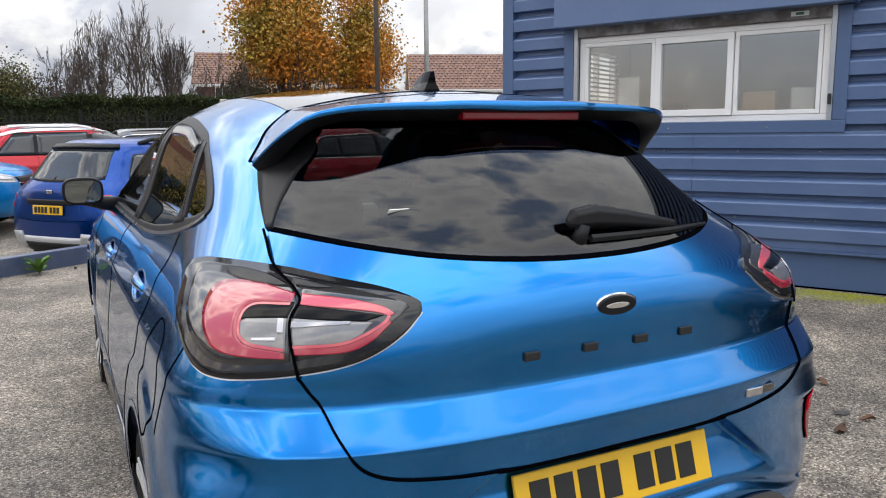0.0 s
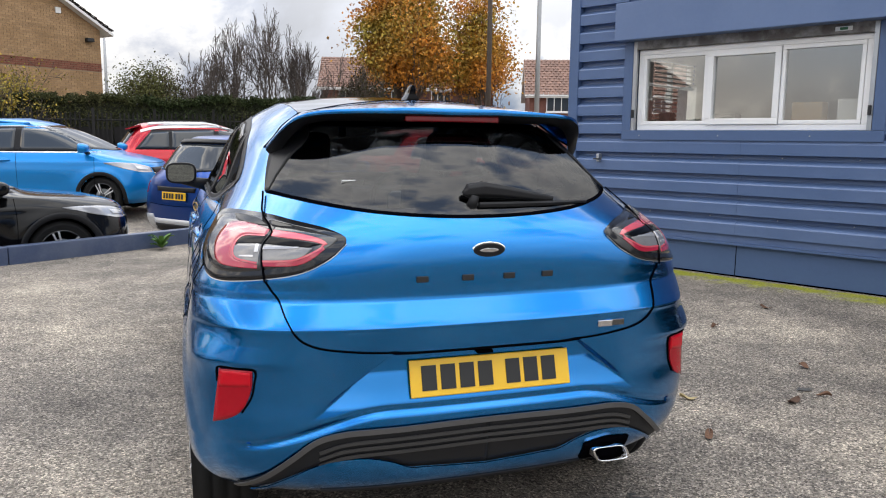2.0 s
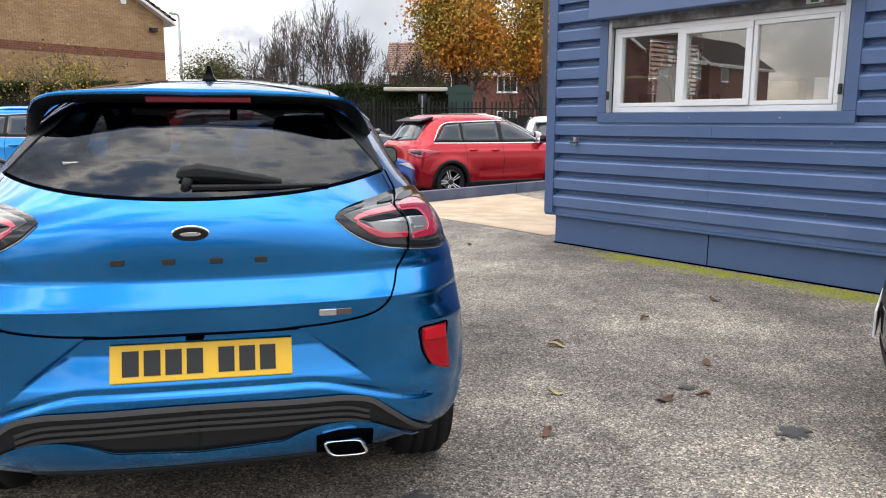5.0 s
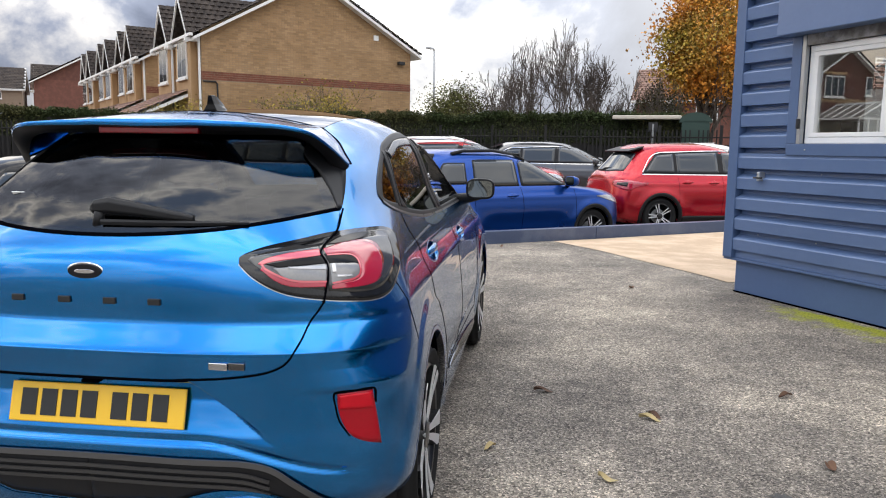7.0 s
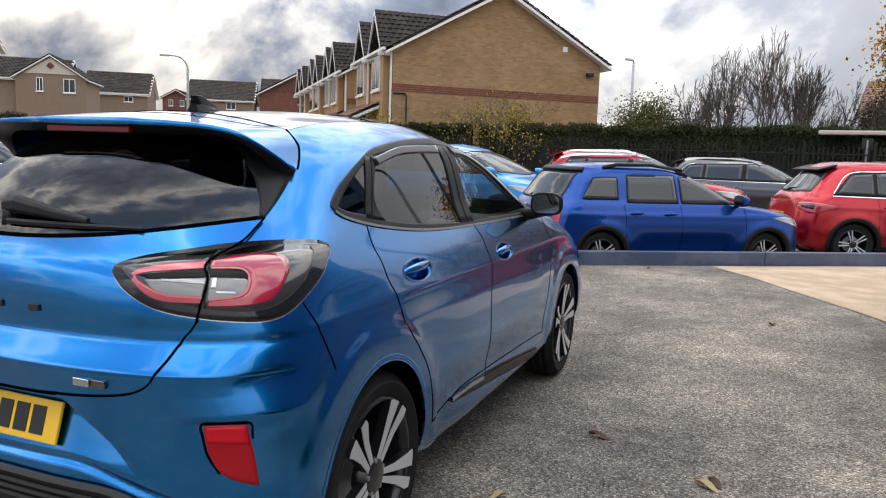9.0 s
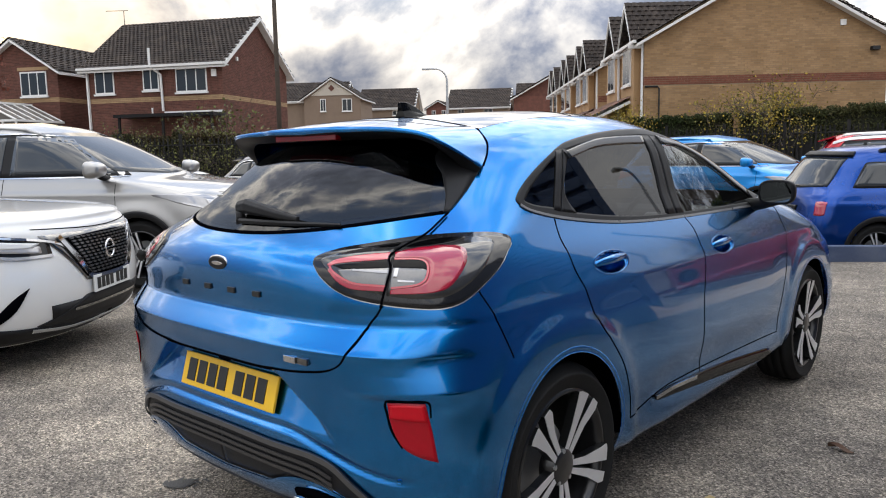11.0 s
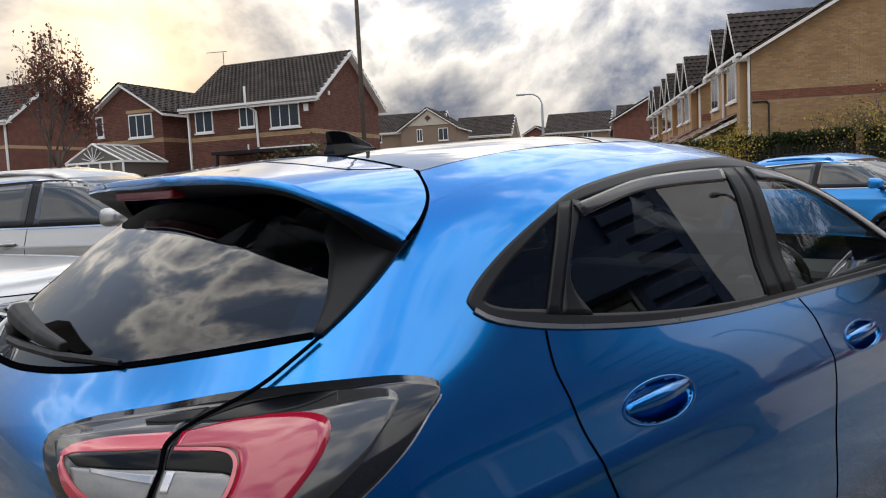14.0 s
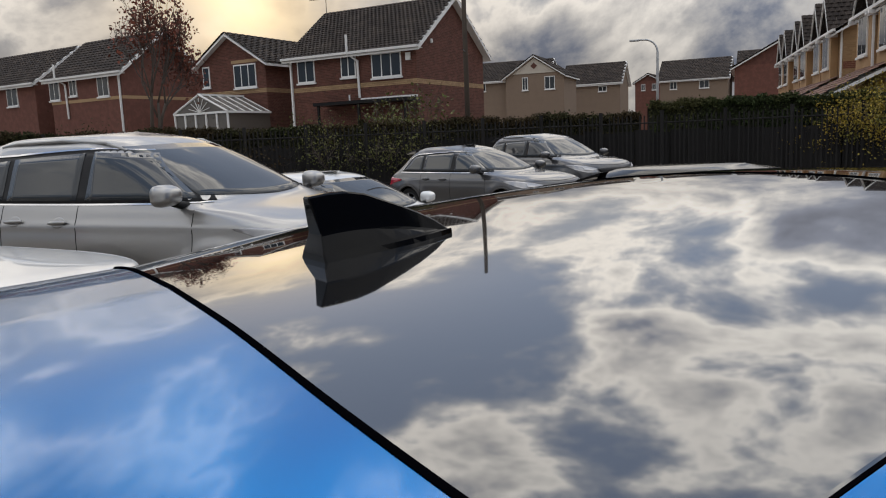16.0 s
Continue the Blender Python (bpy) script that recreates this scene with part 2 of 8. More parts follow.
def shell_mesh(name, sh, material, parent, us, vs, drop=None, label="", calm=False):
    """Both halves of a skin as one mesh, without the cells for which drop(places) holds."""
    u, v = np.meshgrid(us, vs, indexing="ij")
    p = sh.skin(u, v)
    nu, nv = u.shape
    f = np.array(grid_faces(nu, nv))
    if drop is not None:
        c = p.reshape(-1, 3)[f].mean(1)
        cu = u.reshape(-1)[f].mean(1)
        f = f[~drop(c, cu)]
    right = p.reshape(-1, 3)
    left = right * np.array([-1, 1, 1])
    verts = np.concatenate([right, left])
    faces = np.concatenate([f, f[:, ::-1] + len(right)])
    ob = raw_part(name, verts, faces, material, parent, label)
    bm = bmesh.new()
    bm.from_mesh(ob.data)
    bmesh.ops.remove_doubles(bm, verts=[w for w in bm.verts if abs(w.co.x) < 1e-3], dist=2e-4)
    bm.to_mesh(ob.data)
    bm.free()
    if calm:
        n = calm_normals(u, p).reshape(-1, 3)
        table = {tuple(np.round(q, 4)): v for q, v in zip(right, n)}
        out_n = []
        for w in ob.data.vertices:
            v = table.get((round(abs(w.co.x), 4), round(w.co.y, 4), round(w.co.z, 4)))
            out_n.append(tuple(w.normal) if v is None else (math.copysign(v[0], v[0] * (1 if w.co.x >= 0 else -1)), v[1], v[2]))
        ob.data.normals_split_custom_set_from_vertices(out_n)
    return ob


# ---- body shells: a car's skin as stacked plan outlines ----
def spline(knots, t):
    """Catmull-Rom through rows of knots at t in 0..1."""
    k = np.asarray(knots, float)
    n = len(k) - 1
    t = np.clip(np.asarray(t, float), 0, 1) * n
    i = np.minimum(t.astype(int), n - 1)
    f = (t - i)[..., None]
    p1, p2 = k[i], k[i + 1]
    p0 = np.where((i > 0)[..., None], k[np.maximum(i - 1, 0)], 2 * p1 - p2)
    p3 = np.where((i < n - 1)[..., None], k[np.minimum(i + 2, n)], 2 * p2 - p1)
    return 0.5 * (2 * p1 + (p2 - p0) * f + (2 * p0 - 5 * p1 + 4 * p2 - p3) * f ** 2 + (3 * p1 - p0 - 3 * p2 + p3) * f ** 3)


def step(a, b, x):
    t = np.clip((np.asarray(x, float) - a) / (b - a), 0, 1)
    return t * t * (3 - 2 * t)


class Shell:
    """Rows of knots: z, half width, rear y, front y, rear corner length, front corner length, rear power, front power."""

    def __init__(self, rows, relief=None):
        self.rows, self.relief = np.array(rows, float), relief
        self.v = np.linspace(0, 1, 2001)
        self.zv = np.maximum.accumulate(spline(self.rows, self.v)[:, 0])
        self.zv = self.zv + np.linspace(0, 1e-6, len(self.v))

    def at_z(self, z):
        return np.interp(z, self.zv, self.v)

    def raw(self, u, v):
        u, v = np.broadcast_arrays(np.asarray(u, float), np.asarray(v, float))
        k = spline(self.rows, v)
        z, w, yr, yf, rr, rf, nr, nf = (k[..., i] for i in range(8))
        w = np.maximum(w, 1e-4)
        span = np.maximum(yf - yr, 1e-3)
        total = rr + rf
        s = np.where(total > 0.96 * span, 0.96 * span / np.maximum(total, 1e-6), 1)
        rr, rf = rr * s, rf * s
        a = np.clip(u, 0, 1) * np.pi / 2
        b = np.clip(3 - u, 0, 1) * np.pi / 2
        x = w * np.where(u < 1, np.sin(a) ** (2 / nr), np.where(u > 2, np.sin(b) ** (2 / nf), 1))
        y = np.where(u < 1, yr + rr * (1 - np.maximum(np.cos(a), 0) ** (2 / nr)),
                     np.where(u > 2, yf - rf * (1 - np.maximum(np.cos(b), 0) ** (2 / nf)), yr + rr + (u - 1) * (yf - rf - yr - rr)))
        return np.stack([x, y, z], -1)

    def normal(self, u, v):
        e = 2e-3
        u = np.clip(u, 0.004, 2.996)
        v = np.clip(v, 0.004, 0.996)
        n = np.cross(self.raw(u + e, v) - self.raw(u - e, v), self.raw(u, v + e) - self.raw(u, v - e))
        return n / np.maximum(np.linalg.norm(n, axis=-1, keepdims=True), 1e-9)

    def skin(self, u, v, off=0.0):
        p, n = self.raw(u, v), self.normal(u, v)
        d = off
        if self.relief is not None:
            d = d + self.relief(p, n)
        return p + n * np.asarray(d)[..., None] * np.ones(3)

    def on(self, u, z, off=0.0):
        return self.skin(u, self.at_z(z), off)

    def u_of_y(self, y, z):
        k = spline(self.rows, self.at_z(np.asarray(z, float)))
        yr, yf, rr, rf, nr, nf = (k[..., i] for i in range(2, 8))
        y = np.asarray(y, float)
        a = np.arccos(np.clip(1 - (y - yr) / rr, 0, 1) ** (nr / 2)) / (np.pi / 2)
        b = 3 - np.arccos(np.clip(1 - (yf - y) / rf, 0, 1) ** (nf / 2)) / (np.pi / 2)
        m = 1 + (y - yr - rr) / np.maximum(yf - rf - yr - rr, 1e-3)
        return np.where(y < yr + rr, a, np.where(y > yf - rf, b, m))

    def u_of_x(self, x, z, front=False):
        k = spline(self.rows, self.at_z(np.asarray(z, float)))
        n = k[..., 7] if front else k[..., 6]
        u = np.arcsin(np.clip(np.abs(x) / k[..., 1], 0, 1) ** (n / 2)) / (np.pi / 2)
        return 3 - u if front else u

    def top(self, x, y, off=0.0):
        """The skin over plan places on the upper body."""
        x, y = np.broadcast_arrays(np.asarray(x, float), np.asarray(y, float))
        lo, hi = np.full(x.shape, 0.35), np.ones(x.shape)
        for _ in range(30):
            mid = (lo + hi) / 2
            k = spline(self.rows, mid)
            w, yr, yf, rr, rf, nr, nf = (k[..., i] for i in range(1, 8))
            s = np.minimum(1, 0.96 * np.maximum(yf - yr, 1e-3) / np.maximum(rr + rf, 1e-6))
            rr, rf = rr * s, rf * s
            fa = np.clip(1 - np.clip(1 - (y - yr) / rr, 0, 1) ** nr, 0, 1) ** (1 / nr)
            fb = np.clip(1 - np.clip(1 - (yf - y) / rf, 0, 1) ** nf, 0, 1) ** (1 / nf)
            ok = (y > yr) & (y < yf) & (np.abs(x) < w * np.minimum(fa, fb))
            lo, hi = np.where(ok, mid, lo), np.where(ok, hi, mid)
        z = spline(self.rows, lo)[..., 0] + off
        return np.stack([x, y, z], -1)


# ---- materials ----
def surface(name, color, rough=0.5, metal=0.0, vary=0.12, scale=6.0, fine=90.0, bump=0.0, coat=0.0, coat_ior=1.5, second=None, mix=(0.45, 0.62), spec=0.5, piece=0.0, island=0.0, coat_rough=0.03, bump_scale=None, trans=0.0, rough_vary=0.08):
    """A surface with two scales of variation, an optional second tone in patches, fine relief and a clear coat."""
    m = bpy.data.materials.new(name)
    m.use_nodes = True
    add, link = nodes_of(m.node_tree)
    out = add("ShaderNodeOutputMaterial")
    b = add("ShaderNodeBsdfPrincipled", Roughness=rough, Metallic=metal)
    b.inputs["Coat Weight"].default_value, b.inputs["Coat Roughness"].default_value = coat, coat_rough
    b.inputs["Specular IOR Level"].default_value = spec
    b.inputs["Coat IOR"].default_value = coat_ior
    b.inputs["Transmission Weight"].default_value = trans
    link(b.outputs[0], out.inputs[0])
    tc = add("ShaderNodeTexCoord")
    n1 = add("ShaderNodeTexNoise", Scale=scale, Detail=5.0, Roughness=0.6)
    n2 = add("ShaderNodeTexNoise", Scale=fine, Detail=3.0, Roughness=0.7)
    link(tc.outputs["Object"], n1.inputs["Vector"])
    link(tc.outputs["Object"], n2.inputs["Vector"])
    if second is not None:
        r = ramp(add, [(mix[0], color), (mix[1], second)])
        link(n1.outputs["Fac"], r.inputs[0])
        base = r.outputs[0]
    else:
        rgb = add("ShaderNodeRGB")
        rgb.outputs[0].default_value = (*color, 1)
        base = rgb.outputs[0]
    amount = add("ShaderNodeMath")
    amount.operation = "ADD"
    link(n1.outputs["Fac"], amount.inputs[0])
    link(n2.outputs["Fac"], amount.inputs[1])
    last = amount.outputs[0]
    spread = vary
    if piece or island:
        src = add("ShaderNodeObjectInfo").outputs["Random"] if piece else add("ShaderNodeNewGeometry").outputs["Random Per Island"]
        k = add("ShaderNodeMath")
        k.operation = "MULTIPLY_ADD"
        k.inputs[1].default_value, k.inputs[2].default_value = (piece or island) / max(vary, 1e-3), -0.5 * (piece or island) / max(vary, 1e-3)
        link(src, k.inputs[0])
        s = add("ShaderNodeMath")
        s.operation = "ADD"
        link(last, s.inputs[0])
        link(k.outputs[0], s.inputs[1])
        last = s.outputs[0]
    gain = add("ShaderNodeMath")
    gain.operation = "MULTIPLY_ADD"
    gain.inputs[1].default_value, gain.inputs[2].default_value = spread, 1 - spread
    link(last, gain.inputs[0])
    sc = add("ShaderNodeVectorMath")
    sc.operation = "SCALE"
    link(base, sc.inputs[0])
    link(gain.outputs[0], sc.inputs["Scale"])
    link(sc.outputs[0], b.inputs["Base Color"])
    rr = add("ShaderNodeMath")
    rr.operation, rr.use_clamp = "MULTIPLY_ADD", True
    rr.inputs[1].default_value, rr.inputs[2].default_value = rough_vary, rough - rough_vary * 0.5
    link(n1.outputs["Fac"], rr.inputs[0])
    link(rr.outputs[0], b.inputs["Roughness"])
    if bump:
        bp = add("ShaderNodeBump", Strength=min(1.0, bump), Distance=0.01 if bump_scale is None else bump_scale)
        link(n2.outputs["Fac"], bp.inputs["Height"])
        link(bp.outputs[0], b.inputs["Normal"])
    return m


def tinted(name, color, rough=0.0, clear=0.35, spec=0.5):
    """Thin window glass: part mirror, part see-through with a tint."""
    m = bpy.data.materials.new(name)
    m.use_nodes = True
    add, link = nodes_of(m.node_tree)
    out = add("ShaderNodeOutputMaterial")
    t = add("ShaderNodeBsdfTransparent")
    t.inputs[0].default_value = (*color, 1)
    g = add("ShaderNodeBsdfGlossy", Roughness=rough)
    g.inputs[0].default_value = (1, 1, 1, 1)
    fr = add("ShaderNodeLayerWeight", Blend=0.5)
    k = add("ShaderNodeMath")
    k.operation, k.use_clamp = "MULTIPLY_ADD", True
    k.inputs[1].default_value, k.inputs[2].default_value = 1.0, 0.05 + clear
    p5 = add("ShaderNodeMath")
    p5.operation = "POWER"
    p5.inputs[1].default_value = 4.6
    link(fr.outputs["Facing"], p5.inputs[0])
    link(p5.outputs[0], k.inputs[0])
    mx = add("ShaderNodeMixShader")
    link(k.outputs[0], mx.inputs[0])
    link(t.outputs[0], mx.inputs[1])
    link(g.outputs[0], mx.inputs[2])
    link(mx.outputs[0], out.inputs[0])
    return m


def paint(name, color, metal=0.55, rough=0.34, coat=1.0):
    return surface(name, color, rough, metal, vary=0.05, scale=2.0, fine=900.0, coat=coat, rough_vary=0.04)


def asphalt():
    """Worn tarmac: stones of many tones in a dark binder, pale dusty patches, dark damp ones."""
    m = bpy.data.materials.new("asphalt")
    m.use_nodes = True
    add, link = nodes_of(m.node_tree)
    b = add("ShaderNodeBsdfPrincipled", Roughness=0.85)
    b.inputs["Specular IOR Level"].default_value = 0.2
    link(b.outputs[0], add("ShaderNodeOutputMaterial").inputs[0])
    tc = add("ShaderNodeTexCoord")
    stones = add("ShaderNodeTexVoronoi", Scale=125.0)
    grit = add("ShaderNodeTexVoronoi", Scale=290.0)
    patch = add("ShaderNodeTexNoise", Scale=0.75, Detail=7.0, Roughness=0.62)
    smear = add("ShaderNodeTexNoise", Scale=5.0, Detail=5.0, Roughness=0.65)
    for n in (stones, grit, patch, smear):
        link(tc.outputs["Object"], n.inputs["Vector"])
    tint = ramp(add, [(0.34, (0.142, 0.128, 0.113)), (0.48, (0.228, 0.204, 0.175)), (0.58, (0.322, 0.285, 0.238)), (0.68, (0.44, 0.39, 0.318))])
    mix = add("ShaderNodeMath")
    mix.operation = "MULTIPLY_ADD"
    mix.inputs[1].default_value = 0.35
    link(smear.outputs["Fac"], mix.inputs[0])
    sub = add("ShaderNodeMath")
    sub.operation = "MULTIPLY_ADD"
    sub.inputs[1].default_value, sub.inputs[2].default_value = 0.85, -0.10
    link(patch.outputs["Fac"], sub.inputs[0])
    link(sub.outputs[0], mix.inputs[2])
    link(mix.outputs[0], tint.inputs[0])
    tone = ramp(add, [(0.0, (0.28, 0.275, 0.27)), (0.35, (0.72, 0.71, 0.70)), (0.8, (1.18, 1.16, 1.14)), (1.0, (2.2, 2.15, 2.06))])
    sep = add("ShaderNodeSeparateColor")
    link(stones.outputs["Color"], sep.inputs[0])
    link(sep.outputs[0], tone.inputs[0])
    sep2 = add("ShaderNodeSeparateColor")
    link(grit.outputs["Color"], sep2.inputs[0])
    tone2 = ramp(add, [(0.0, (0.62, 0.62, 0.62)), (1.0, (1.35, 1.35, 1.35))])
    link(sep2.outputs[0], tone2.inputs[0])
    m1 = add("ShaderNodeVectorMath")
    m1.operation = "MULTIPLY"
    link(tint.outputs[0], m1.inputs[0])
    link(tone.outputs[0], m1.inputs[1])
    m2 = add("ShaderNodeVectorMath")
    m2.operation = "MULTIPLY"
    link(m1.outputs[0], m2.inputs[0])
    link(tone2.outputs[0], m2.inputs[1])
    # moss creeps over the stones from the foot of the office wall
    def dot(vec, off):
        d = add("ShaderNodeVectorMath")
        d.operation = "DOT_PRODUCT"
        d.inputs[1].default_value = vec
        link(tc.outputs["Object"], d.inputs[0])
        a = add("ShaderNodeMath")
        a.operation = "SUBTRACT"
        a.inputs[1].default_value = off
        link(d.outputs["Value"], a.inputs[0])
        return a.outputs[0]
    away = dot((-0.8796, -0.4756, 0), -0.8796 * 3.02 - 0.4756 * 5.24)
    along = dot((0.4756, -0.8796, 0), 0.4756 * 3.02 - 0.8796 * 5.24)
    tuft = add("ShaderNodeTexNoise", Scale=6.0, Detail=8.0, Roughness=0.72)
    link(tc.outputs["Object"], tuft.inputs["Vector"])
    near = add("ShaderNodeMapRange")
    near.inputs[1].default_value, near.inputs[2].default_value, near.inputs[3].default_value, near.inputs[4].default_value = 0.10, 0.80, 0.42, -0.28
    link(away, near.inputs[0])
    start = add("ShaderNodeMapRange")
    start.inputs[1].default_value, start.inputs[2].default_value, start.inputs[3].default_value, start.inputs[4].default_value = 0.3, 1.1, -0.4, 0.0
    link(along, start.inputs[0])
    total = add("ShaderNodeMath")
    total.operation = "ADD"
    link(near.outputs[0], total.inputs[0])
    link(start.outputs[0], total.inputs[1])
    foot = add("ShaderNodeMapRange")
    foot.inputs[1].default_value, foot.inputs[2].default_value, foot.inputs[3].default_value, foot.inputs[4].default_value = 0.0, 0.11, -0.45, 0.0
    link(away, foot.inputs[0])
    bare = add("ShaderNodeMath")
    bare.operation = "ADD"
    link(total.outputs[0], bare.inputs[0])
    link(foot.outputs[0], bare.inputs[1])
    grown = add("ShaderNodeMath")
    grown.operation = "ADD"
    link(bare.outputs[0], grown.inputs[0])
    link(tuft.outputs["Fac"], grown.inputs[1])
    cover = ramp(add, [(0.62, (0, 0, 0)), (0.84, (1, 1, 1))])
    link(grown.outputs[0], cover.inputs[0])
    green = ramp(add, [(0.32, (0.06, 0.075, 0.014)), (0.5, (0.26, 0.27, 0.025)), (0.66, (0.44, 0.43, 0.05))])
    fur = add("ShaderNodeTexNoise", Scale=60.0, Detail=5.0, Roughness=0.7)
    link(tc.outputs["Object"], fur.inputs["Vector"])
    link(fur.outputs["Fac"], green.inputs[0])
    mossy = add("ShaderNodeMix")
    mossy.data_type = "RGBA"
    link(cover.outputs[0], mossy.inputs[0])
    link(m2.outputs[0], mossy.inputs[6])
    link(green.outputs[0], mossy.inputs[7])
    link(mossy.outputs[2], b.inputs["Base Color"])
    bump = add("ShaderNodeBump", Strength=0.9, Distance=0.006)
    link(stones.outputs["Distance"], bump.inputs["Height"])
    link(bump.outputs[0], b.inputs["Normal"])
    return m


ASPHALT = asphalt()
CONCRETE = surface("concrete_slab", (0.46, 0.335, 0.22), 0.9, vary=0.4, scale=2.0, fine=60.0, bump=0.4, second=(0.55, 0.41, 0.285))
STAIN = surface("oil_stain", (0.075, 0.072, 0.068), 0.75, vary=0.5, scale=9.0, fine=120.0, bump=0.7)
CLAD = surface("blue_cladding", (0.092, 0.146, 0.275), 0.42, vary=0.14, scale=1.2, fine=25.0, second=(0.105, 0.160, 0.29), coat=0.15, coat_rough=0.2)
CLAD_DARK = surface("blue_flashing", (0.066, 0.112, 0.222), 0.45, vary=0.14, scale=1.4, fine=30.0)
KERB_BLUE = surface("blue_kerb_paint", (0.05, 0.072, 0.135), 0.38, vary=0.35, scale=2.5, fine=40.0, bump=0.15, second=(0.08, 0.10, 0.155), spec=0.7)
UPVC = surface("white_upvc", (0.80, 0.79, 0.77), 0.35, vary=0.06, scale=4.0, fine=60.0)
WHITE_PAINT = surface("white_woodwork", (0.76, 0.75, 0.73), 0.5, vary=0.12, scale=3.0, fine=40.0)
GREY_METAL = surface("galvanised_metal", (0.42, 0.43, 0.44), 0.4, 0.8, vary=0.2, scale=6.0, fine=80.0)
DARK_METAL = surface("black_metal", (0.02, 0.02, 0.022), 0.5, 0.2, vary=0.3, scale=5.0, fine=60.0)
WINDOW = surface("window_glass_dark", (0.03, 0.035, 0.04), 0.02, vary=0.1, scale=0.6, fine=8.0, spec=0.6)
OFFICE_GLASS = tinted("office_glass", (0.90, 0.91, 0.89), 0.0, 0.17)
OFFICE_WALL = surface("office_wall", (0.74, 0.72, 0.68), 0.8, vary=0.1, scale=2.0)
CARD = surface("cardboard", (0.45, 0.31, 0.16), 0.8, vary=0.15)
PAPER = surface("white_paper", (0.78, 0.78, 0.76), 0.7, vary=0.05)
BRICK_YEL = surface("yellow_brick", (0.335, 0.205, 0.10), 0.85, vary=0.2, scale=0.8, fine=60.0, bump=0.4, piece=0.0, island=0.3, second=(0.38, 0.24, 0.125))
BRICK_RED = surface("red_brick", (0.115, 0.045, 0.032), 0.85, vary=0.3, scale=3.0, fine=60.0, bump=0.4, island=0.45, second=(0.14, 0.056, 0.040))
BRICK_BAND = surface("brown_brick_band", (0.20, 0.075, 0.045), 0.85, vary=0.3, scale=3.0, fine=50.0, bump=0.3, island=0.3)
BUFF_BAND = surface("buff_brick_band", (0.36, 0.24, 0.13), 0.85, vary=0.25, scale=3.0, fine=50.0, bump=0.3, island=0.3)
HOUSE_BUFF = surface("buff_brick_wall", (0.215, 0.155, 0.112), 0.85, vary=0.25, scale=2.0, fine=40.0, bump=0.3)
MORTAR = surface("mortar", (0.30, 0.22, 0.14), 0.95, vary=0.3, scale=3.0, fine=60.0)
MORTAR_RED = surface("mortar_red_wall", (0.20, 0.11, 0.08), 0.95, vary=0.3, scale=3.0, fine=60.0)
TILE = surface("dark_roof_tile", (0.042, 0.034, 0.030), 0.85, spec=0.2, vary=0.5, scale=1.5, fine=30.0, bump=0.4, island=0.5, second=(0.058, 0.046, 0.039))
TILE_PINK = surface("brown_roof_tile", (0.20, 0.115, 0.085), 0.8, vary=0.4, scale=1.5, fine=30.0, bump=0.4, island=0.4)
RENDER = surface("pale_render", (0.50, 0.45, 0.38), 0.85, vary=0.15)
BARK = surface("bark", (0.075, 0.058, 0.045), 0.9, vary=0.5, scale=6.0, fine=60.0, bump=0.6)
TWIG = surface("twig", (0.085, 0.068, 0.058), 0.9, vary=0.3)
LEAF_ORANGE = surface("autumn_leaf", (0.52, 0.20, 0.015), 0.7, vary=0.5, scale=0.35, fine=3.0, island=0.9, second=(0.28, 0.21, 0.025), mix=(0.42, 0.6))
LEAF_GREEN = surface("hedge_leaf", (0.034, 0.048, 0.016), 0.7, spec=0.15, vary=0.6, scale=0.6, fine=4.0, island=0.9, second=(0.062, 0.062, 0.024))
LEAF_BROWN = surface("withered_leaf", (0.055, 0.040, 0.020), 0.75, spec=0.15, vary=0.6, scale=0.7, fine=5.0, island=0.9, second=(0.035, 0.04, 0.016))
LEAF_LIME = surface("lime_leaf", (0.10, 0.10, 0.02), 0.7, vary=0.5, scale=0.8, fine=5.0, island=0.8, second=(0.085, 0.095, 0.02))
LEAF_YELLOW = surface("yellowing_leaf", (0.34, 0.24, 0.025), 0.7, vary=0.5, scale=1.5, fine=5.0, island=0.9, second=(0.12, 0.12, 0.02))
LEAF_RED = surface("red_leaf", (0.17, 0.05, 0.03), 0.7, vary=0.4, island=0.8)
WEED = surface("weed_leaf", (0.09, 0.19, 0.03), 0.6, vary=0.4, island=0.5)
DEAD_LEAF = surface("fallen_leaf", (0.11, 0.055, 0.03), 0.8, vary=0.4, piece=0.6)
PALE_LEAF = surface("pale_fallen_leaf", (0.42, 0.33, 0.16), 0.8, vary=0.3)
FENCE_WOOD = surface("dark_fence", (0.020, 0.019, 0.019), 0.85, spec=0.2, vary=0.5, scale=2.0, fine=30.0, piece=0.4)
GREEN_BOX = surface("green_steel", (0.015, 0.04, 0.03), 0.45, vary=0.2)
CONSERV = surface("conservatory_glass", (0.12, 0.105, 0.09), 0.25, vary=0.1, spec=0.8)
# car finishes
BLUE = paint("metallic_blue_paint", (0.0, 0.172, 0.49), 1.0, 0.25, 0.9)
BLACK_GLOSS = surface("gloss_black_paint", (0.006, 0.006, 0.007), 0.05, vary=0.05, coat=1.0, coat_ior=1.8, spec=1.0, coat_rough=0.0, rough_vary=0.0)
FIN_BLACK = surface("aerial_black", (0.002, 0.002, 0.0025), 0.12, vary=0.05, spec=0.15)
BRAKE_LENS = surface("dark_red_lens", (0.14, 0.002, 0.006), 0.12, vary=0.1, scale=30.0, coat=0.4)
WINDOW_LINE = surface("dark_bright_trim", (0.16, 0.16, 0.165), 0.28, 0.6, vary=0.08)
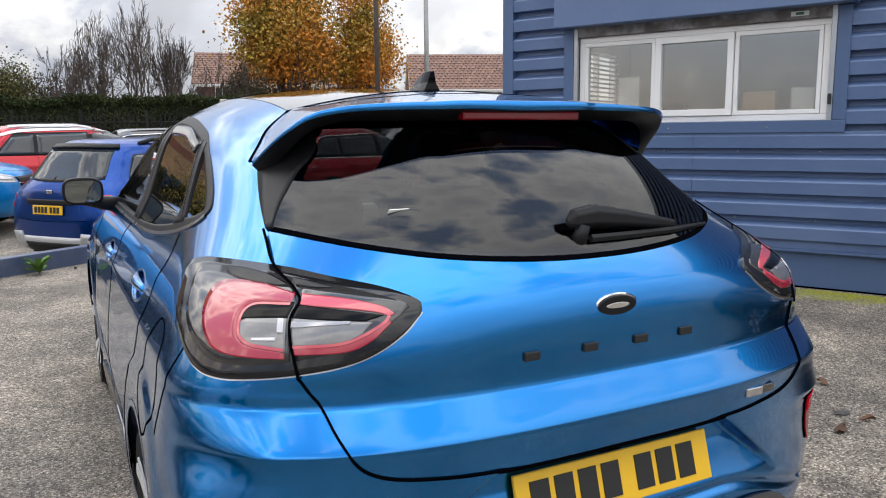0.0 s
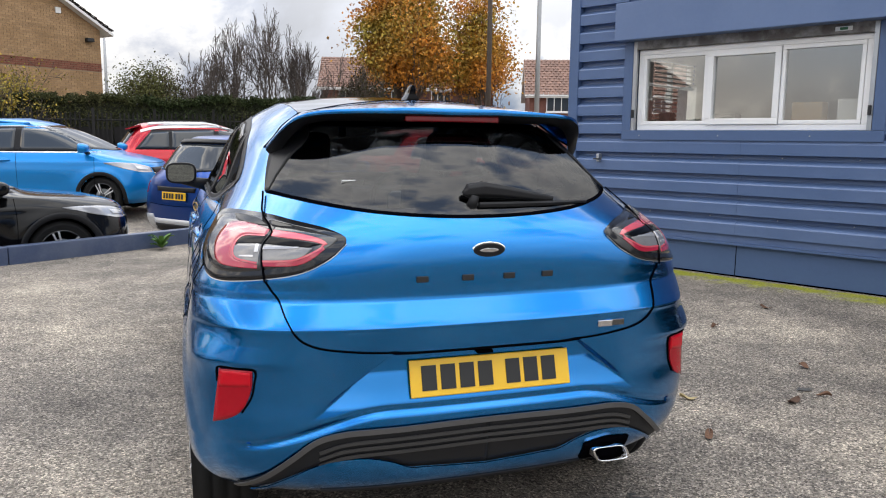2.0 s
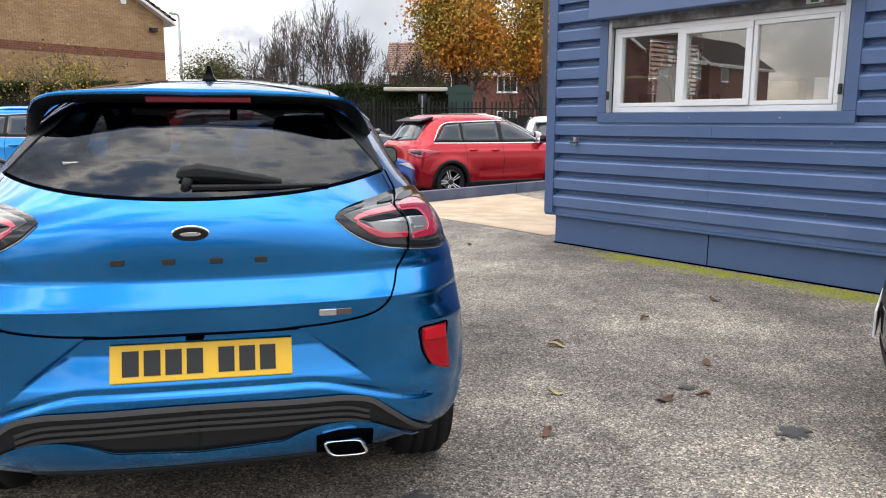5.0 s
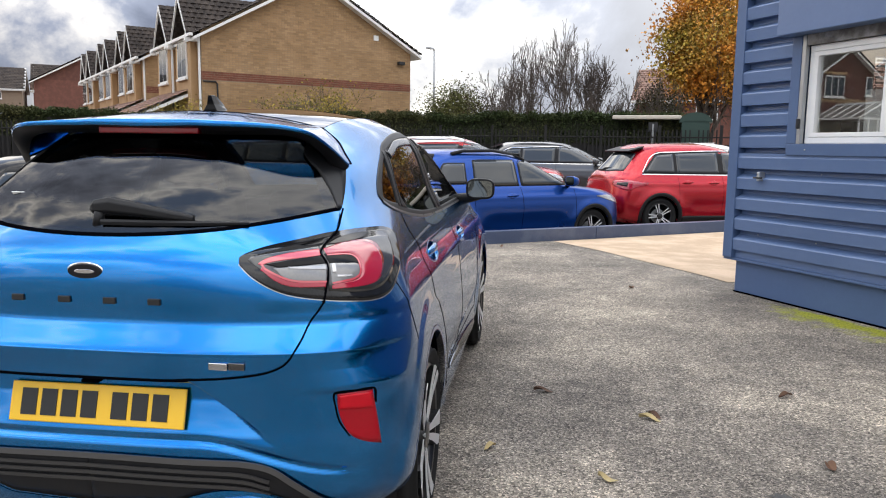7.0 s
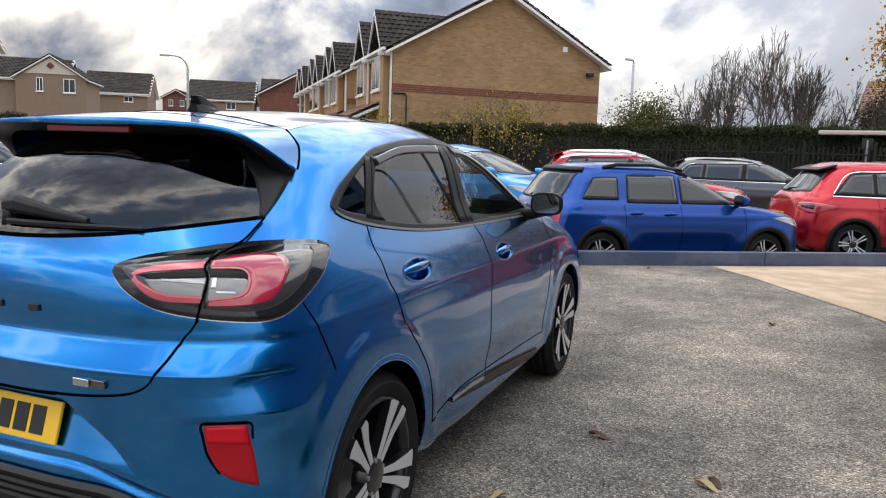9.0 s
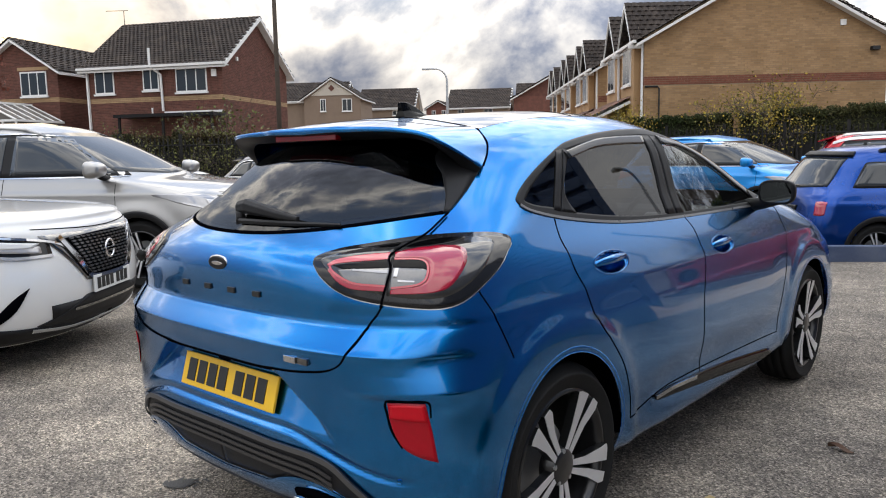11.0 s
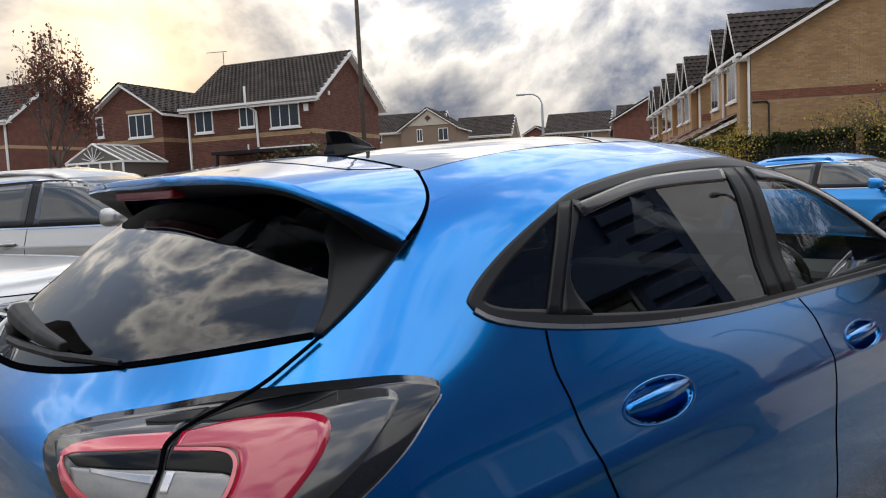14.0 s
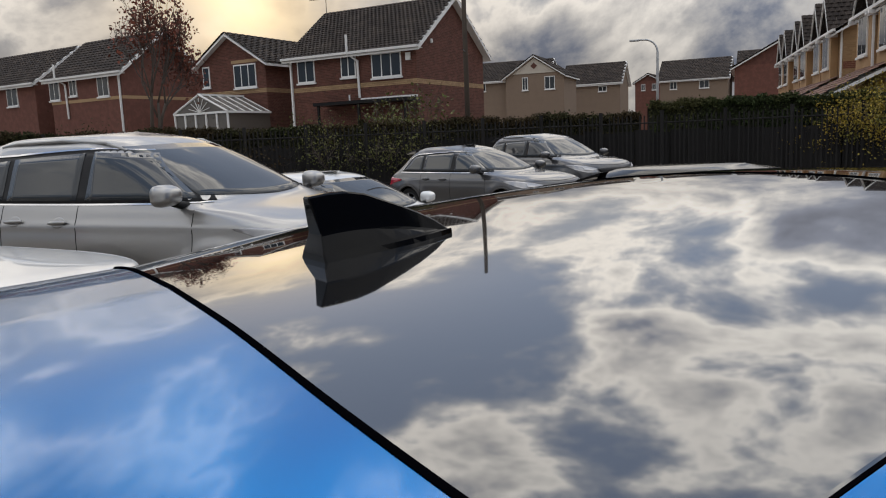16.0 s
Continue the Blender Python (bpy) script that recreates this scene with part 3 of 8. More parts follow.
TRIM = surface("black_plastic", (0.011, 0.011, 0.012), 0.5, spec=0.25, vary=0.2, scale=20.0, fine=400.0, bump=0.15, bump_scale=0.002)
TRIM_SATIN = surface("satin_black_trim", (0.008, 0.008, 0.009), 0.42, spec=0.22, vary=0.1, scale=8.0, fine=200.0)
RUBBER = surface("tyre_rubber", (0.014, 0.014, 0.014), 0.75, spec=0.2, vary=0.3, scale=15.0, fine=120.0, bump=0.25, bump_scale=0.004)
GAP = surface("panel_gap", (0.002, 0.002, 0.003), 0.9, spec=0.0, vary=0.1)
ALLOY = surface("machined_alloy", (0.74, 0.74, 0.75), 0.38, 0.55, vary=0.08, scale=20.0, fine=300.0)
ALLOY_DARK = surface("black_alloy", (0.012, 0.012, 0.013), 0.3, 0.3, vary=0.1, coat=0.5)
CHROME = surface("chrome", (0.62, 0.62, 0.63), 0.08, 1.0, vary=0.05)
CAR_GLASS = tinted("tinted_car_glass", (0.10, 0.105, 0.11), 0.0, 0.0)
CLEAR_CAR_GLASS = tinted("car_glass", (0.84, 0.88, 0.86), 0.0, 0.0)
LENS_RED = surface("red_lamp_lens", (0.36, 0.008, 0.030), 0.14, vary=0.1, scale=30.0, fine=220.0, coat=1.0)
LENS_PINK = surface("pale_red_lamp_lens", (0.55, 0.07, 0.09), 0.16, vary=0.12, scale=20.0, fine=200.0, coat=1.0)
LENS_CORE = surface("grey_lamp_core", (0.19, 0.185, 0.183), 0.25, 0.2, vary=0.25, scale=20.0, fine=160.0, coat=0.7)
LENS_CLEAR = surface("clear_lamp_lens", (0.36, 0.36, 0.37), 0.12, 0.35, vary=0.25, scale=20.0, fine=160.0, coat=1.0)
LENS_GREY = surface("grey_smoked_lens", (0.035, 0.034, 0.034), 0.12, vary=0.2, scale=12.0, fine=120.0, coat=0.5)
LENS_SMOKE = surface("smoked_lamp_lens", (0.012, 0.012, 0.013), 0.08, vary=0.15, coat=0.2, spec=0.35)
LENS_PALE = surface("lamp_reflector", (0.55, 0.54, 0.54), 0.25, 0.5, vary=0.2, scale=25.0, fine=200.0, coat=1.0)
REFLECTOR_TOP = surface("bright_red_reflector", (0.55, 0.005, 0.016), 0.25, vary=0.18, scale=60.0, fine=300.0, spec=0.3)
REFLECTOR = surface("red_reflector", (0.36, 0.003, 0.012), 0.25, spec=0.2, vary=0.18, scale=60.0, fine=300.0, bump=0.4, bump_scale=0.002, coat=0.3)
PLATE_YELLOW = surface("yellow_plate", (0.80, 0.47, 0.012), 0.4, vary=0.05, scale=15.0, fine=250.0, coat=0.3)
PLATE_WHITE = surface("white_plate", (0.72, 0.72, 0.70), 0.4, vary=0.05, scale=15.0)
INK = surface("black_ink", (0.012, 0.012, 0.012), 0.5, vary=0.1)
SEAT = surface("seat_cloth", (0.035, 0.035, 0.037), 0.85, vary=0.2)
MIRROR = surface("mirror_glass", (0.20, 0.22, 0.22), 0.02, 1.0, vary=0.02)
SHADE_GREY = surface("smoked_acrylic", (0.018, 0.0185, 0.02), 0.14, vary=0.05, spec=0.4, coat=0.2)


# ---- ground ----
WALL_AT, WALL_ANGLE = (3.02, 5.24), -61.6
KERB_A, KERB_ANGLE = Vector((-2.62, 6.27, 0)), 34.4


def ground_height(x, y):
    """The lot rises a little to the building, dips where the crossover stands and lies a step lower behind the kerb."""
    kd = Vector((math.cos(radians(KERB_ANGLE)), math.sin(radians(KERB_ANGLE))))
    back = -(x - KERB_A.x) * kd.y + (y - KERB_A.y) * kd.x
    wd = Vector((math.cos(radians(WALL_ANGLE)), math.sin(radians(WALL_ANGLE))))
    away = -((x - WALL_AT[0]) * -wd.y + (y - WALL_AT[1]) * wd.x)
    ax, ay = max(abs(x) - 0.95, 0.0), max(0.2 - y, y - 3.7, 0.0)
    dip = 0.040 * float(1 - step(0.0, 1.3, math.hypot(ax, ay)))
    rise = 0.05 * (1 - step(0.2, 2.2, abs(away))) if abs(away) < 2.2 and back < 2 else 0.0
    return -dip + rise * float(1 - step(-2, 0, back)) - (0.30 - 0.14 * float(step(0.5, 3.0, x))) * float(step(0.10, 0.30, back)) + (0.20 - 0.14 * float(step(0.5, 3.0, x))) * float(step(3.2, 6.0, back))


def spaced(lo, hi, near_lo, near_hi, fine, coarse):
    a = list(np.arange(near_lo, near_hi, fine)) + [near_hi]
    g, p = coarse, near_hi
    while p < hi:
        p += g
        g *= 1.7
        a.append(min(p, hi))
    g, p = coarse, near_lo
    while p > lo:
        p -= g
        g *= 1.7
        a.insert(0, max(p, lo))
    return a


gx = spaced(-900, 900, -9.0, 7.0, 0.14, 1.2)
gy = spaced(-900, 900, -6.0, 13.0, 0.14, 1.2)
verts = [(x, y, ground_height(x, y)) for x in gx for y in gy]
ground = raw_part("ground", verts, grid_faces(len(gx), len(gy)), ASPHALT)
tagged(ground, "worn grey asphalt of the car lot with pale patches", "ground", kind="structure")


def wobbly(cx, cy, rx, ry, n, seed, turn=0.0, rough=0.25):
    r = random.Random(seed)
    ph = [r.uniform(0, 6.28) for _ in range(5)]
    pts = []
    for i in range(n):
        t = 2 * math.pi * i / n
        k = 1 + rough * sum(math.sin(t * (j + 2) + ph[j]) / (j + 1.5) for j in range(5))
        x, y = rx * k * math.cos(t), ry * k * math.sin(t)
        c, s = math.cos(turn), math.sin(turn)
        pts.append((cx + x * c - y * s, cy + x * s + y * c))
    return pts


# concrete apron in the gap between the kerb and the building
slab = bmesh.new()
rows = 14
for i in range(rows + 1):
    t = i / rows
    a, b = Vector((1.52, 9.02)).lerp(Vector((3.12, 5.62)), t), Vector((4.4, 11.0)).lerp(Vector((5.2, 6.6)), t)
    for j in range(9):
        p = a.lerp(b, j / 8)
        slab.verts.new((p.x + 0.03 * math.sin(9 * t + j), p.y, ground_height(p.x, p.y) + 0.006))
slab.verts.ensure_lookup_table()
for i in range(rows):
    for j in range(8):
        slab.faces.new([slab.verts[k] for k in (i * 9 + j, (i + 1) * 9 + j, (i + 1) * 9 + j + 1, i * 9 + j + 1)])
bmesh.ops.recalc_face_normals(slab, faces=slab.faces)
tagged(part("pavement", slab, CONCRETE), "pale buff concrete apron beside the blue building", "pavement", kind="structure")

for i, (cx, cy, rx, ry, tn) in enumerate([(0.69, 0.17, 0.09, 0.06, 0.4), (2.36, 0.36, 0.10, 0.06, 0.2), (-0.62, -0.42, 0.09, 0.07, 0.1), (-0.70, 0.17, 0.10, 0.05, 0.9), (0.02, -0.38, 0.05, 0.03, 0.5), (0.80, 0.10, 0.04, 0.025, 1.3), (2.2, 0.95, 0.05, 0.03, 0)]):
    r_ = random.Random(60 + i)
    verts, faces = [], []
    for _ in range(70):
        far, way = abs(r_.gauss(0, 0.52)), r_.uniform(0, 2 * math.pi)
        lx, ly = rx * far * math.cos(way), ry * far * math.sin(way)
        bx, by = cx + lx * math.cos(tn) - ly * math.sin(tn), cy + lx * math.sin(tn) + ly * math.cos(tn)
        blot = wobbly(bx, by, r_.uniform(0.10, 0.30) * rx / (0.5 + far), r_.uniform(0.14, 0.32) * ry / (0.5 + far), 11, r_.randrange(9999), way, 0.45)
        n = len(verts)
        verts += [(x, y, ground_height(x, y) + 0.0036 + 0.00003 * len(faces)) for x, y in blot]
        faces.append(tuple(range(n, n + len(blot))))
    tagged(raw_part("oil_stain", verts, faces, STAIN, None, smooth=False), "dark oil stain soaked into the asphalt", "stain", kind="structure")

# ---- low blue kerb that parts the lot ----
kerb = thing("kerb", pose(KERB_A.x, KERB_A.y, 0, 0, 0, KERB_ANGLE), "low blue-painted kerb rail across the lot", "kerb", kind="structure")
for i in range(-2, 4):
    part("kerb_length", boxed(i * 2.9 + 0.004, (i + 1) * 2.9 - 0.004, 0.0, 0.13, -0.02, 0.18, bevel=0.008), KERB_BLUE, kerb)

# ---- the blue-clad building ----
wall = thing("wall_east", pose(WALL_AT[0], WALL_AT[1], 0, 0, 0, WALL_ANGLE), "blue profiled-steel clad wall of a sales office", "wall", kind="structure")
# local x runs along the wall towards the lot's front, y into the building, z up
WIN = (0.74, 2.90, 1.395, 2.19)
TOP, LENGTH = 5.2, 9.0


def corrugated(name, x0, x1, z0, z1, phase=0.0, pitch=0.1835):
    prof = []
    z = z0
    shape = [(0.0, 0.028), (0.003, -0.046), (0.098, -0.054), (0.108, -0.047), (0.142, 0.024)]
    k = 0
    while z0 + k * pitch < z1:
        for dz, dy in shape:
            q = z0 + k * pitch + dz
            if q <= z1:
                prof.append((q, dy))
        k += 1
    prof.append((z1, prof[-1][1]))
    n = max(2, int((x1 - x0) / 0.4) + 1)
    xs = np.linspace(x0, x1, n)
    verts = [(x, dy + 0.0015 * math.sin(3.1 * x + 2 * zz_), zz_) for x in xs for zz_, dy in prof]
    raw_part(name, verts, grid_faces(n, len(prof)), CLAD, wall, smooth=False)


PLINTH = 0.345
RIB = 0.441
corrugated("cladding_panel", 0.07, 1.85, RIB, WIN[2] - 0.085)
corrugated("cladding_panel", 1.854, LENGTH, RIB, WIN[2] - 0.085)
low = WIN[2] - 0.085 - ((WIN[2] - 0.085 - RIB) % 0.1835)
corrugated("cladding_panel", 0.07, WIN[0] - 0.085, low, TOP)
corrugated("cladding_panel", WIN[1] + 0.085, LENGTH, low, TOP)
part("plinth", boxed(0.09, LENGTH, 0.012, 0.25, -0.1, PLINTH, bevel=0.004), CLAD_DARK, wall, "smooth blue steel plinth")
# shadow line at the wall's foot, drawn as a near-black tube
foot_line = []
for k in range(25):
    q = wall.matrix_basis @ Vector((0.02 + (LENGTH - 0.02) * k / 24, 0.006, 0))
    foot_line.append((0.09 + (LENGTH - 0.02) * k / 24, 0.006, ground_height(q.x, q.y) + 0.004))
part("foot_gap", tube(bmesh.new(), foot_line, 0.011, 6), GAP, wall)
part("drip_ledge", boxed(-0.02, LENGTH, -0.038, 0.2, PLINTH, PLINTH + 0.022, bevel=0.003), CLAD_DARK, wall)
part("base_flashing", boxed(0.02, LENGTH, -0.012, 0.1, PLINTH + 0.0225, RIB + 0.004, bevel=0.003), CLAD, wall)
part("corner_flashing", boxed(-0.012, 0.10, -0.060, 0.11, PLINTH + 0.024, TOP, bevel=0.004), CLAD_DARK, wall)
part("plinth_joint", boxed(1.85, 1.856, 0.008, 0.02, 0, PLINTH - 0.01), GAP, wall)
part("inner_sheet", boxed(0.0, WIN[0] - 0.02, 0.03, 0.14, PLINTH, TOP), CLAD_DARK, wall)
part("inner_sheet", boxed(WIN[1] + 0.02, LENGTH, 0.03, 0.14, PLINTH, TOP), CLAD_DARK, wall)
part("inner_sheet", boxed(WIN[0] - 0.02, WIN[1] + 0.02, 0.03, 0.14, PLINTH, WIN[2] - 0.02), CLAD_DARK, wall)
part("inner_sheet", boxed(WIN[0] - 0.02, WIN[1] + 0.02, 0.03, 0.14, WIN[3] + 0.02, TOP), CLAD_DARK, wall)
# gable side and the rest of the shell
DEEP = 3.0
for a, b, c, d in ((0.14, 1.5, -0.1, TOP), (2.6, DEEP, -0.1, TOP), (1.5, 2.6, -0.1, 1.55), (1.5, 2.6, 2.25, TOP)):
    part("side_wall", boxed(0.0, 0.12, a, b, c, d), CLAD_DARK, wall)
    part("side_lining", boxed(0.1205, 0.124, a, b, max(c, 0.4), min(d, 2.75)), OFFICE_WALL, wall)
part("back_wall", boxed(0.12, LENGTH - 0.12, DEEP, DEEP + 0.12, -0.1, TOP), OFFICE_WALL, wall)
for k in range(13):
    part("blind_slat", boxed(0.125, 0.15, 1.52, 2.58, 1.57 + k * 0.052, 1.589 + k * 0.052, bevel=0.002), UPVC, wall)
for y in (1.5, 2.02, 2.55):
    part("side_window_bar", boxed(0.03, 0.09, y, y + 0.05, 1.55, 2.25), UPVC, wall)
part("end_wall", boxed(LENGTH - 0.12, LENGTH, 0.14, DEEP, -0.1, TOP), OFFICE_WALL, wall)
part("flat_roof", boxed(-0.05, LENGTH, -0.08, DEEP + 0.15, TOP, TOP + 0.15), GREY_METAL, wall)
part("office_floor", boxed(0.12, LENGTH - 0.12, 0.14, DEEP, 0.25, 0.4), OFFICE_WALL, wall)
part("office_ceiling", boxed(0.12, LENGTH - 0.12, 0.14, DEEP, 2.75, 2.85), OFFICE_WALL, wall)
for i in range(26):
    x, row = 0.35 + (i % 13) * 0.62, i // 13
    bm = bmesh.new()
    bmesh.ops.create_uvsphere(bm, u_segments=8, v_segments=5, radius=0.0065, matrix=pose(x, -0.004, RIB + 0.16 + row * 0.5505))
    part("fixing_bolt", bm, GREY_METAL, wall)

# window: raised steel surround, roller-shutter box, three uPVC lights
window = thing("window_1", pose(WALL_AT[0], WALL_AT[1], 0, 0, 0, WALL_ANGLE), "white uPVC three-light window in a blue steel surround under a roller-shutter box", "window", kind="structure")
x0, x1, z0, z1 = WIN
bm = bmesh.new()
box(bm, x0 - 0.10, x1 + 0.10, -0.062, 0.03, z0 - 0.095, z0 - 0.002, bevel=0.004)
part("surround", bm, CLAD_DARK, window)
part("surround", boxed(x0 - 0.10, x0 - 0.004, -0.062, 0.03, z0 - 0.001, z1 + 0.06, bevel=0.004), CLAD_DARK, window)
part("surround", boxed(x1 + 0.004, x1 + 0.10, -0.062, 0.03, z0 - 0.001, z1 + 0.06, bevel=0.004), CLAD_DARK, window)
part("shutter_box", boxed(x0 - 0.14, x1 + 0.14, -0.20, 0.02, z1 + 0.065, z1 + 0.42, bevel=0.006), CLAD, window, "blue roller-shutter box")
# slat colour holds both grime and the shade under the box
part("shutter_slat", boxed(x0, x1, -0.05, -0.035, z1 - 0.02, z1 + 0.075, bevel=0.004), surface("grimy_shaded_slat", (0.11, 0.095, 0.085), 0.6, vary=0.7, scale=6.0, second=(0.25, 0.24, 0.23)), window, "grey bottom slat of the rolled-up shutter")
part("guide_rail", boxed(x0 + 0.0, x0 + 0.035, -0.058, -0.02, z0, z1 + 0.06), GREY_METAL, window)
part("guide_rail", boxed(x1 - 0.035, x1, -0.058, -0.02, z0, z1 + 0.06), GREY_METAL, window)
part("warning_label", boxed(x1 - 0.33, x1 - 0.20, -0.0545, -0.0505, z1 + 0.005, z1 + 0.04), PAPER, window)
part("warning_mark", boxed(x1 - 0.295, x1 - 0.235, -0.0565, -0.0546, z1 + 0.012, z1 + 0.033), surface("label_green", (0.03, 0.14, 0.06), 0.5), window)
fr = bmesh.new()
box(fr, x0 + 0.04, x1 - 0.04, -0.012, 0.055, z0, z0 + 0.05, bevel=0.005)
box(fr, x0 + 0.04, x1 - 0.04, -0.012, 0.055, z1 - 0.07, z1 - 0.02, bevel=0.005)
box(fr, x0 + 0.04, x0 + 0.09, -0.012, 0.055, z0 + 0.05, z1 - 0.07, bevel=0.005)
box(fr, x1 - 0.09, x1 - 0.04, -0.012, 0.055, z0 + 0.05, z1 - 0.07, bevel=0.005)
part("window_frame", fr, UPVC, window)
third = (x1 - x0 - 0.18) / 3
for i in range(3):
    a, b = x0 + 0.09 + i * third, x0 + 0.09 + (i + 1) * third
    proud = -0.03 if i == 1 else -0.016
    wide = 0.055 if i == 1 else 0.035
    sash = bmesh.new()
    box(sash, a + 0.002, b - 0.002, proud, 0.045, z0 + 0.052, z0 + 0.052 + wide, bevel=0.004)
    box(sash, a + 0.002, b - 0.002, proud, 0.045, z1 - 0.072 - wide, z1 - 0.072, bevel=0.004)
    box(sash, a + 0.002, a + wide, proud, 0.045, z0 + 0.052 + wide, z1 - 0.072 - wide, bevel=0.004)
    box(sash, b - wide, b - 0.002, proud, 0.045, z0 + 0.052 + wide, z1 - 0.072 - wide, bevel=0.004)
    s = part("sash", sash, UPVC, window)
    pane = part("pane", boxed(a + wide - 0.005, b - wide + 0.005, 0.012, 0.02, z0 + 0.05 + wide, z1 - 0.07 - wide), OFFICE_GLASS, s)
    pane.visible_shadow = False
for x in (x0 + 0.02, x1 - 0.02):
    part("shutter_lock", boxed(x - 0.012, x + 0.012, -0.085, -0.058, z0 + 0.12, z0 + 0.20, bevel=0.006), DARK_METAL, window)
for x in (x0 + 0.1, x0 + 0.9, x0 + 1.7):
    bm = bmesh.new()
    bmesh.ops.create_uvsphere(bm, u_segments=8, v_segments=5, radius=0.007, matrix=pose(x, -0.063, z0 - 0.05))
    part("fixing_bolt", bm, GREY_METAL, window)
# things on the inside sill and desk
desk = tagged(part("office_desk", boxed(0.2, 3.4, 0.16, 0.75, 1.365, 1.405, m=wall.matrix_world.copy(), bevel=0.005), UPVC), "white worktop behind the office window", "desk")
for nm, (a, b, c, d, h), mt, lb, ct in [
        ("monitor", (1.02, 1.22, 0.34, 0.37, 0.42), PAPER, "pale panel standing on the office worktop", "panel"),
        ("cardboard_box", (2.17, 2.43, 0.24, 0.40, 0.24), CARD, "brown cardboard box on the office worktop", "box"),
        ("mug", (2.55, 2.73, 0.24, 0.38, 0.26), PAPER, "white container on the office worktop", "container"),
        ("telephone", (1.46, 1.66, 0.25, 0.40, 0.15), DARK_METAL, "dark telephone on the office worktop", "telephone"),
        ("bag", (0.86, 0.98, 0.28, 0.4, 0.17), DARK_METAL, "dark bag on the office worktop", "bag"),
        ("picture_frame", (2.30, 2.70, 2.95, 2.978, 0.9), PAPER, "pale notice board on the office wall", "notice")]:
    tagged(part(nm, boxed(a, b, c, d, 1.406 if ct != "notice" else 1.55, 1.406 + h if ct != "notice" else 2.1, m=wall.matrix_world.copy(), bevel=0.008), mt), lb, ct)
part("wall_tap", boxed(0.375, 0.41, -0.095, -0.03, 1.075, 1.155, bevel=0.008), GREY_METAL, wall)
part("wall_tap", boxed(0.345, 0.44, -0.105, -0.088, 1.095, 1.11, bevel=0.004), DARK_METAL, wall)

# fallen leaves and scraps
LEAVES = [(1.82, 1.77, 0), (2.49, 1.26, 1), (2.01, 0.82, 2), (1.85, 1.81, 1), (2.21, 0.83, 2), (3.3, 2.5, 1), (1.3, 2.2, 1), (1.05, 1.35, 0), (2.15, 5.2, 1), (1.35, 0.62, 1), (2.6, 2.2, 2), (1.55, 1.05, 0), (-2.2, 3.2, 1), (-1.9, 1.4, 2), (0.8, 8.2, 1), (-0.9, 7.2, 1)]
for i, (x, y, k_) in enumerate(LEAVES):
    r_ = random.Random(i)
    bm = bmesh.new()
    L, W = r_.uniform(0.03, 0.06), r_.uniform(0.014, 0.024)
    rows_ = []
    for a in range(7):
        f = a / 6
        w_ = W * math.sin(math.pi * (0.08 + 0.9 * f)) ** 0.8
        rows_.append([bm.verts.new(((f - 0.5) * 2 * L, s_ * w_, 0.004 + 0.018 * abs(s_) * math.sin(2 * f + i) ** 2 + 0.010 * math.sin(3 * f + i) ** 2)) for s_ in (-1, 0, 1)])
    for a, b in zip(rows_, rows_[1:]):
        for j in range(2):
            bm.faces.new((a[j], a[j + 1], b[j + 1], b[j]))
    ob = part("fallen_leaf", bm, PALE_LEAF if k_ == 0 else DEAD_LEAF)
    ob.matrix_world = pose(x, y, ground_height(x, y), 0, 0, r_.uniform(0, 360))
    tagged(ob, "pale yellow fallen leaf on the asphalt" if k_ == 0 else "curled brown fallen leaf on the asphalt", "leaf", "fallen leaves")


# ---- car parts shared by every parked car ----
def side_put(sh):
    return lambda y, z, o: sh.skin(sh.u_of_y(y, z), sh.at_z(z), o)


def end_put(sh, front=False):
    def put(x, z, o):
        p = sh.skin(sh.u_of_x(x, z, front), sh.at_z(z), o)
        p[..., 0] *= np.where(np.asarray(x) < 0, -1, 1)
        return p
    return put


def skin_put(sh):
    return lambda u, z, o: sh.skin(u, sh.at_z(z), o)


def arch_put(sh, yc, zc):
    def put(t, r, o):
        y, z = yc + r * np.cos(t), np.maximum(zc + r * np.sin(t), sh.zv[0] + 0.005)
        return sh.skin(sh.u_of_y(y, z), sh.at_z(z), o)
    return put


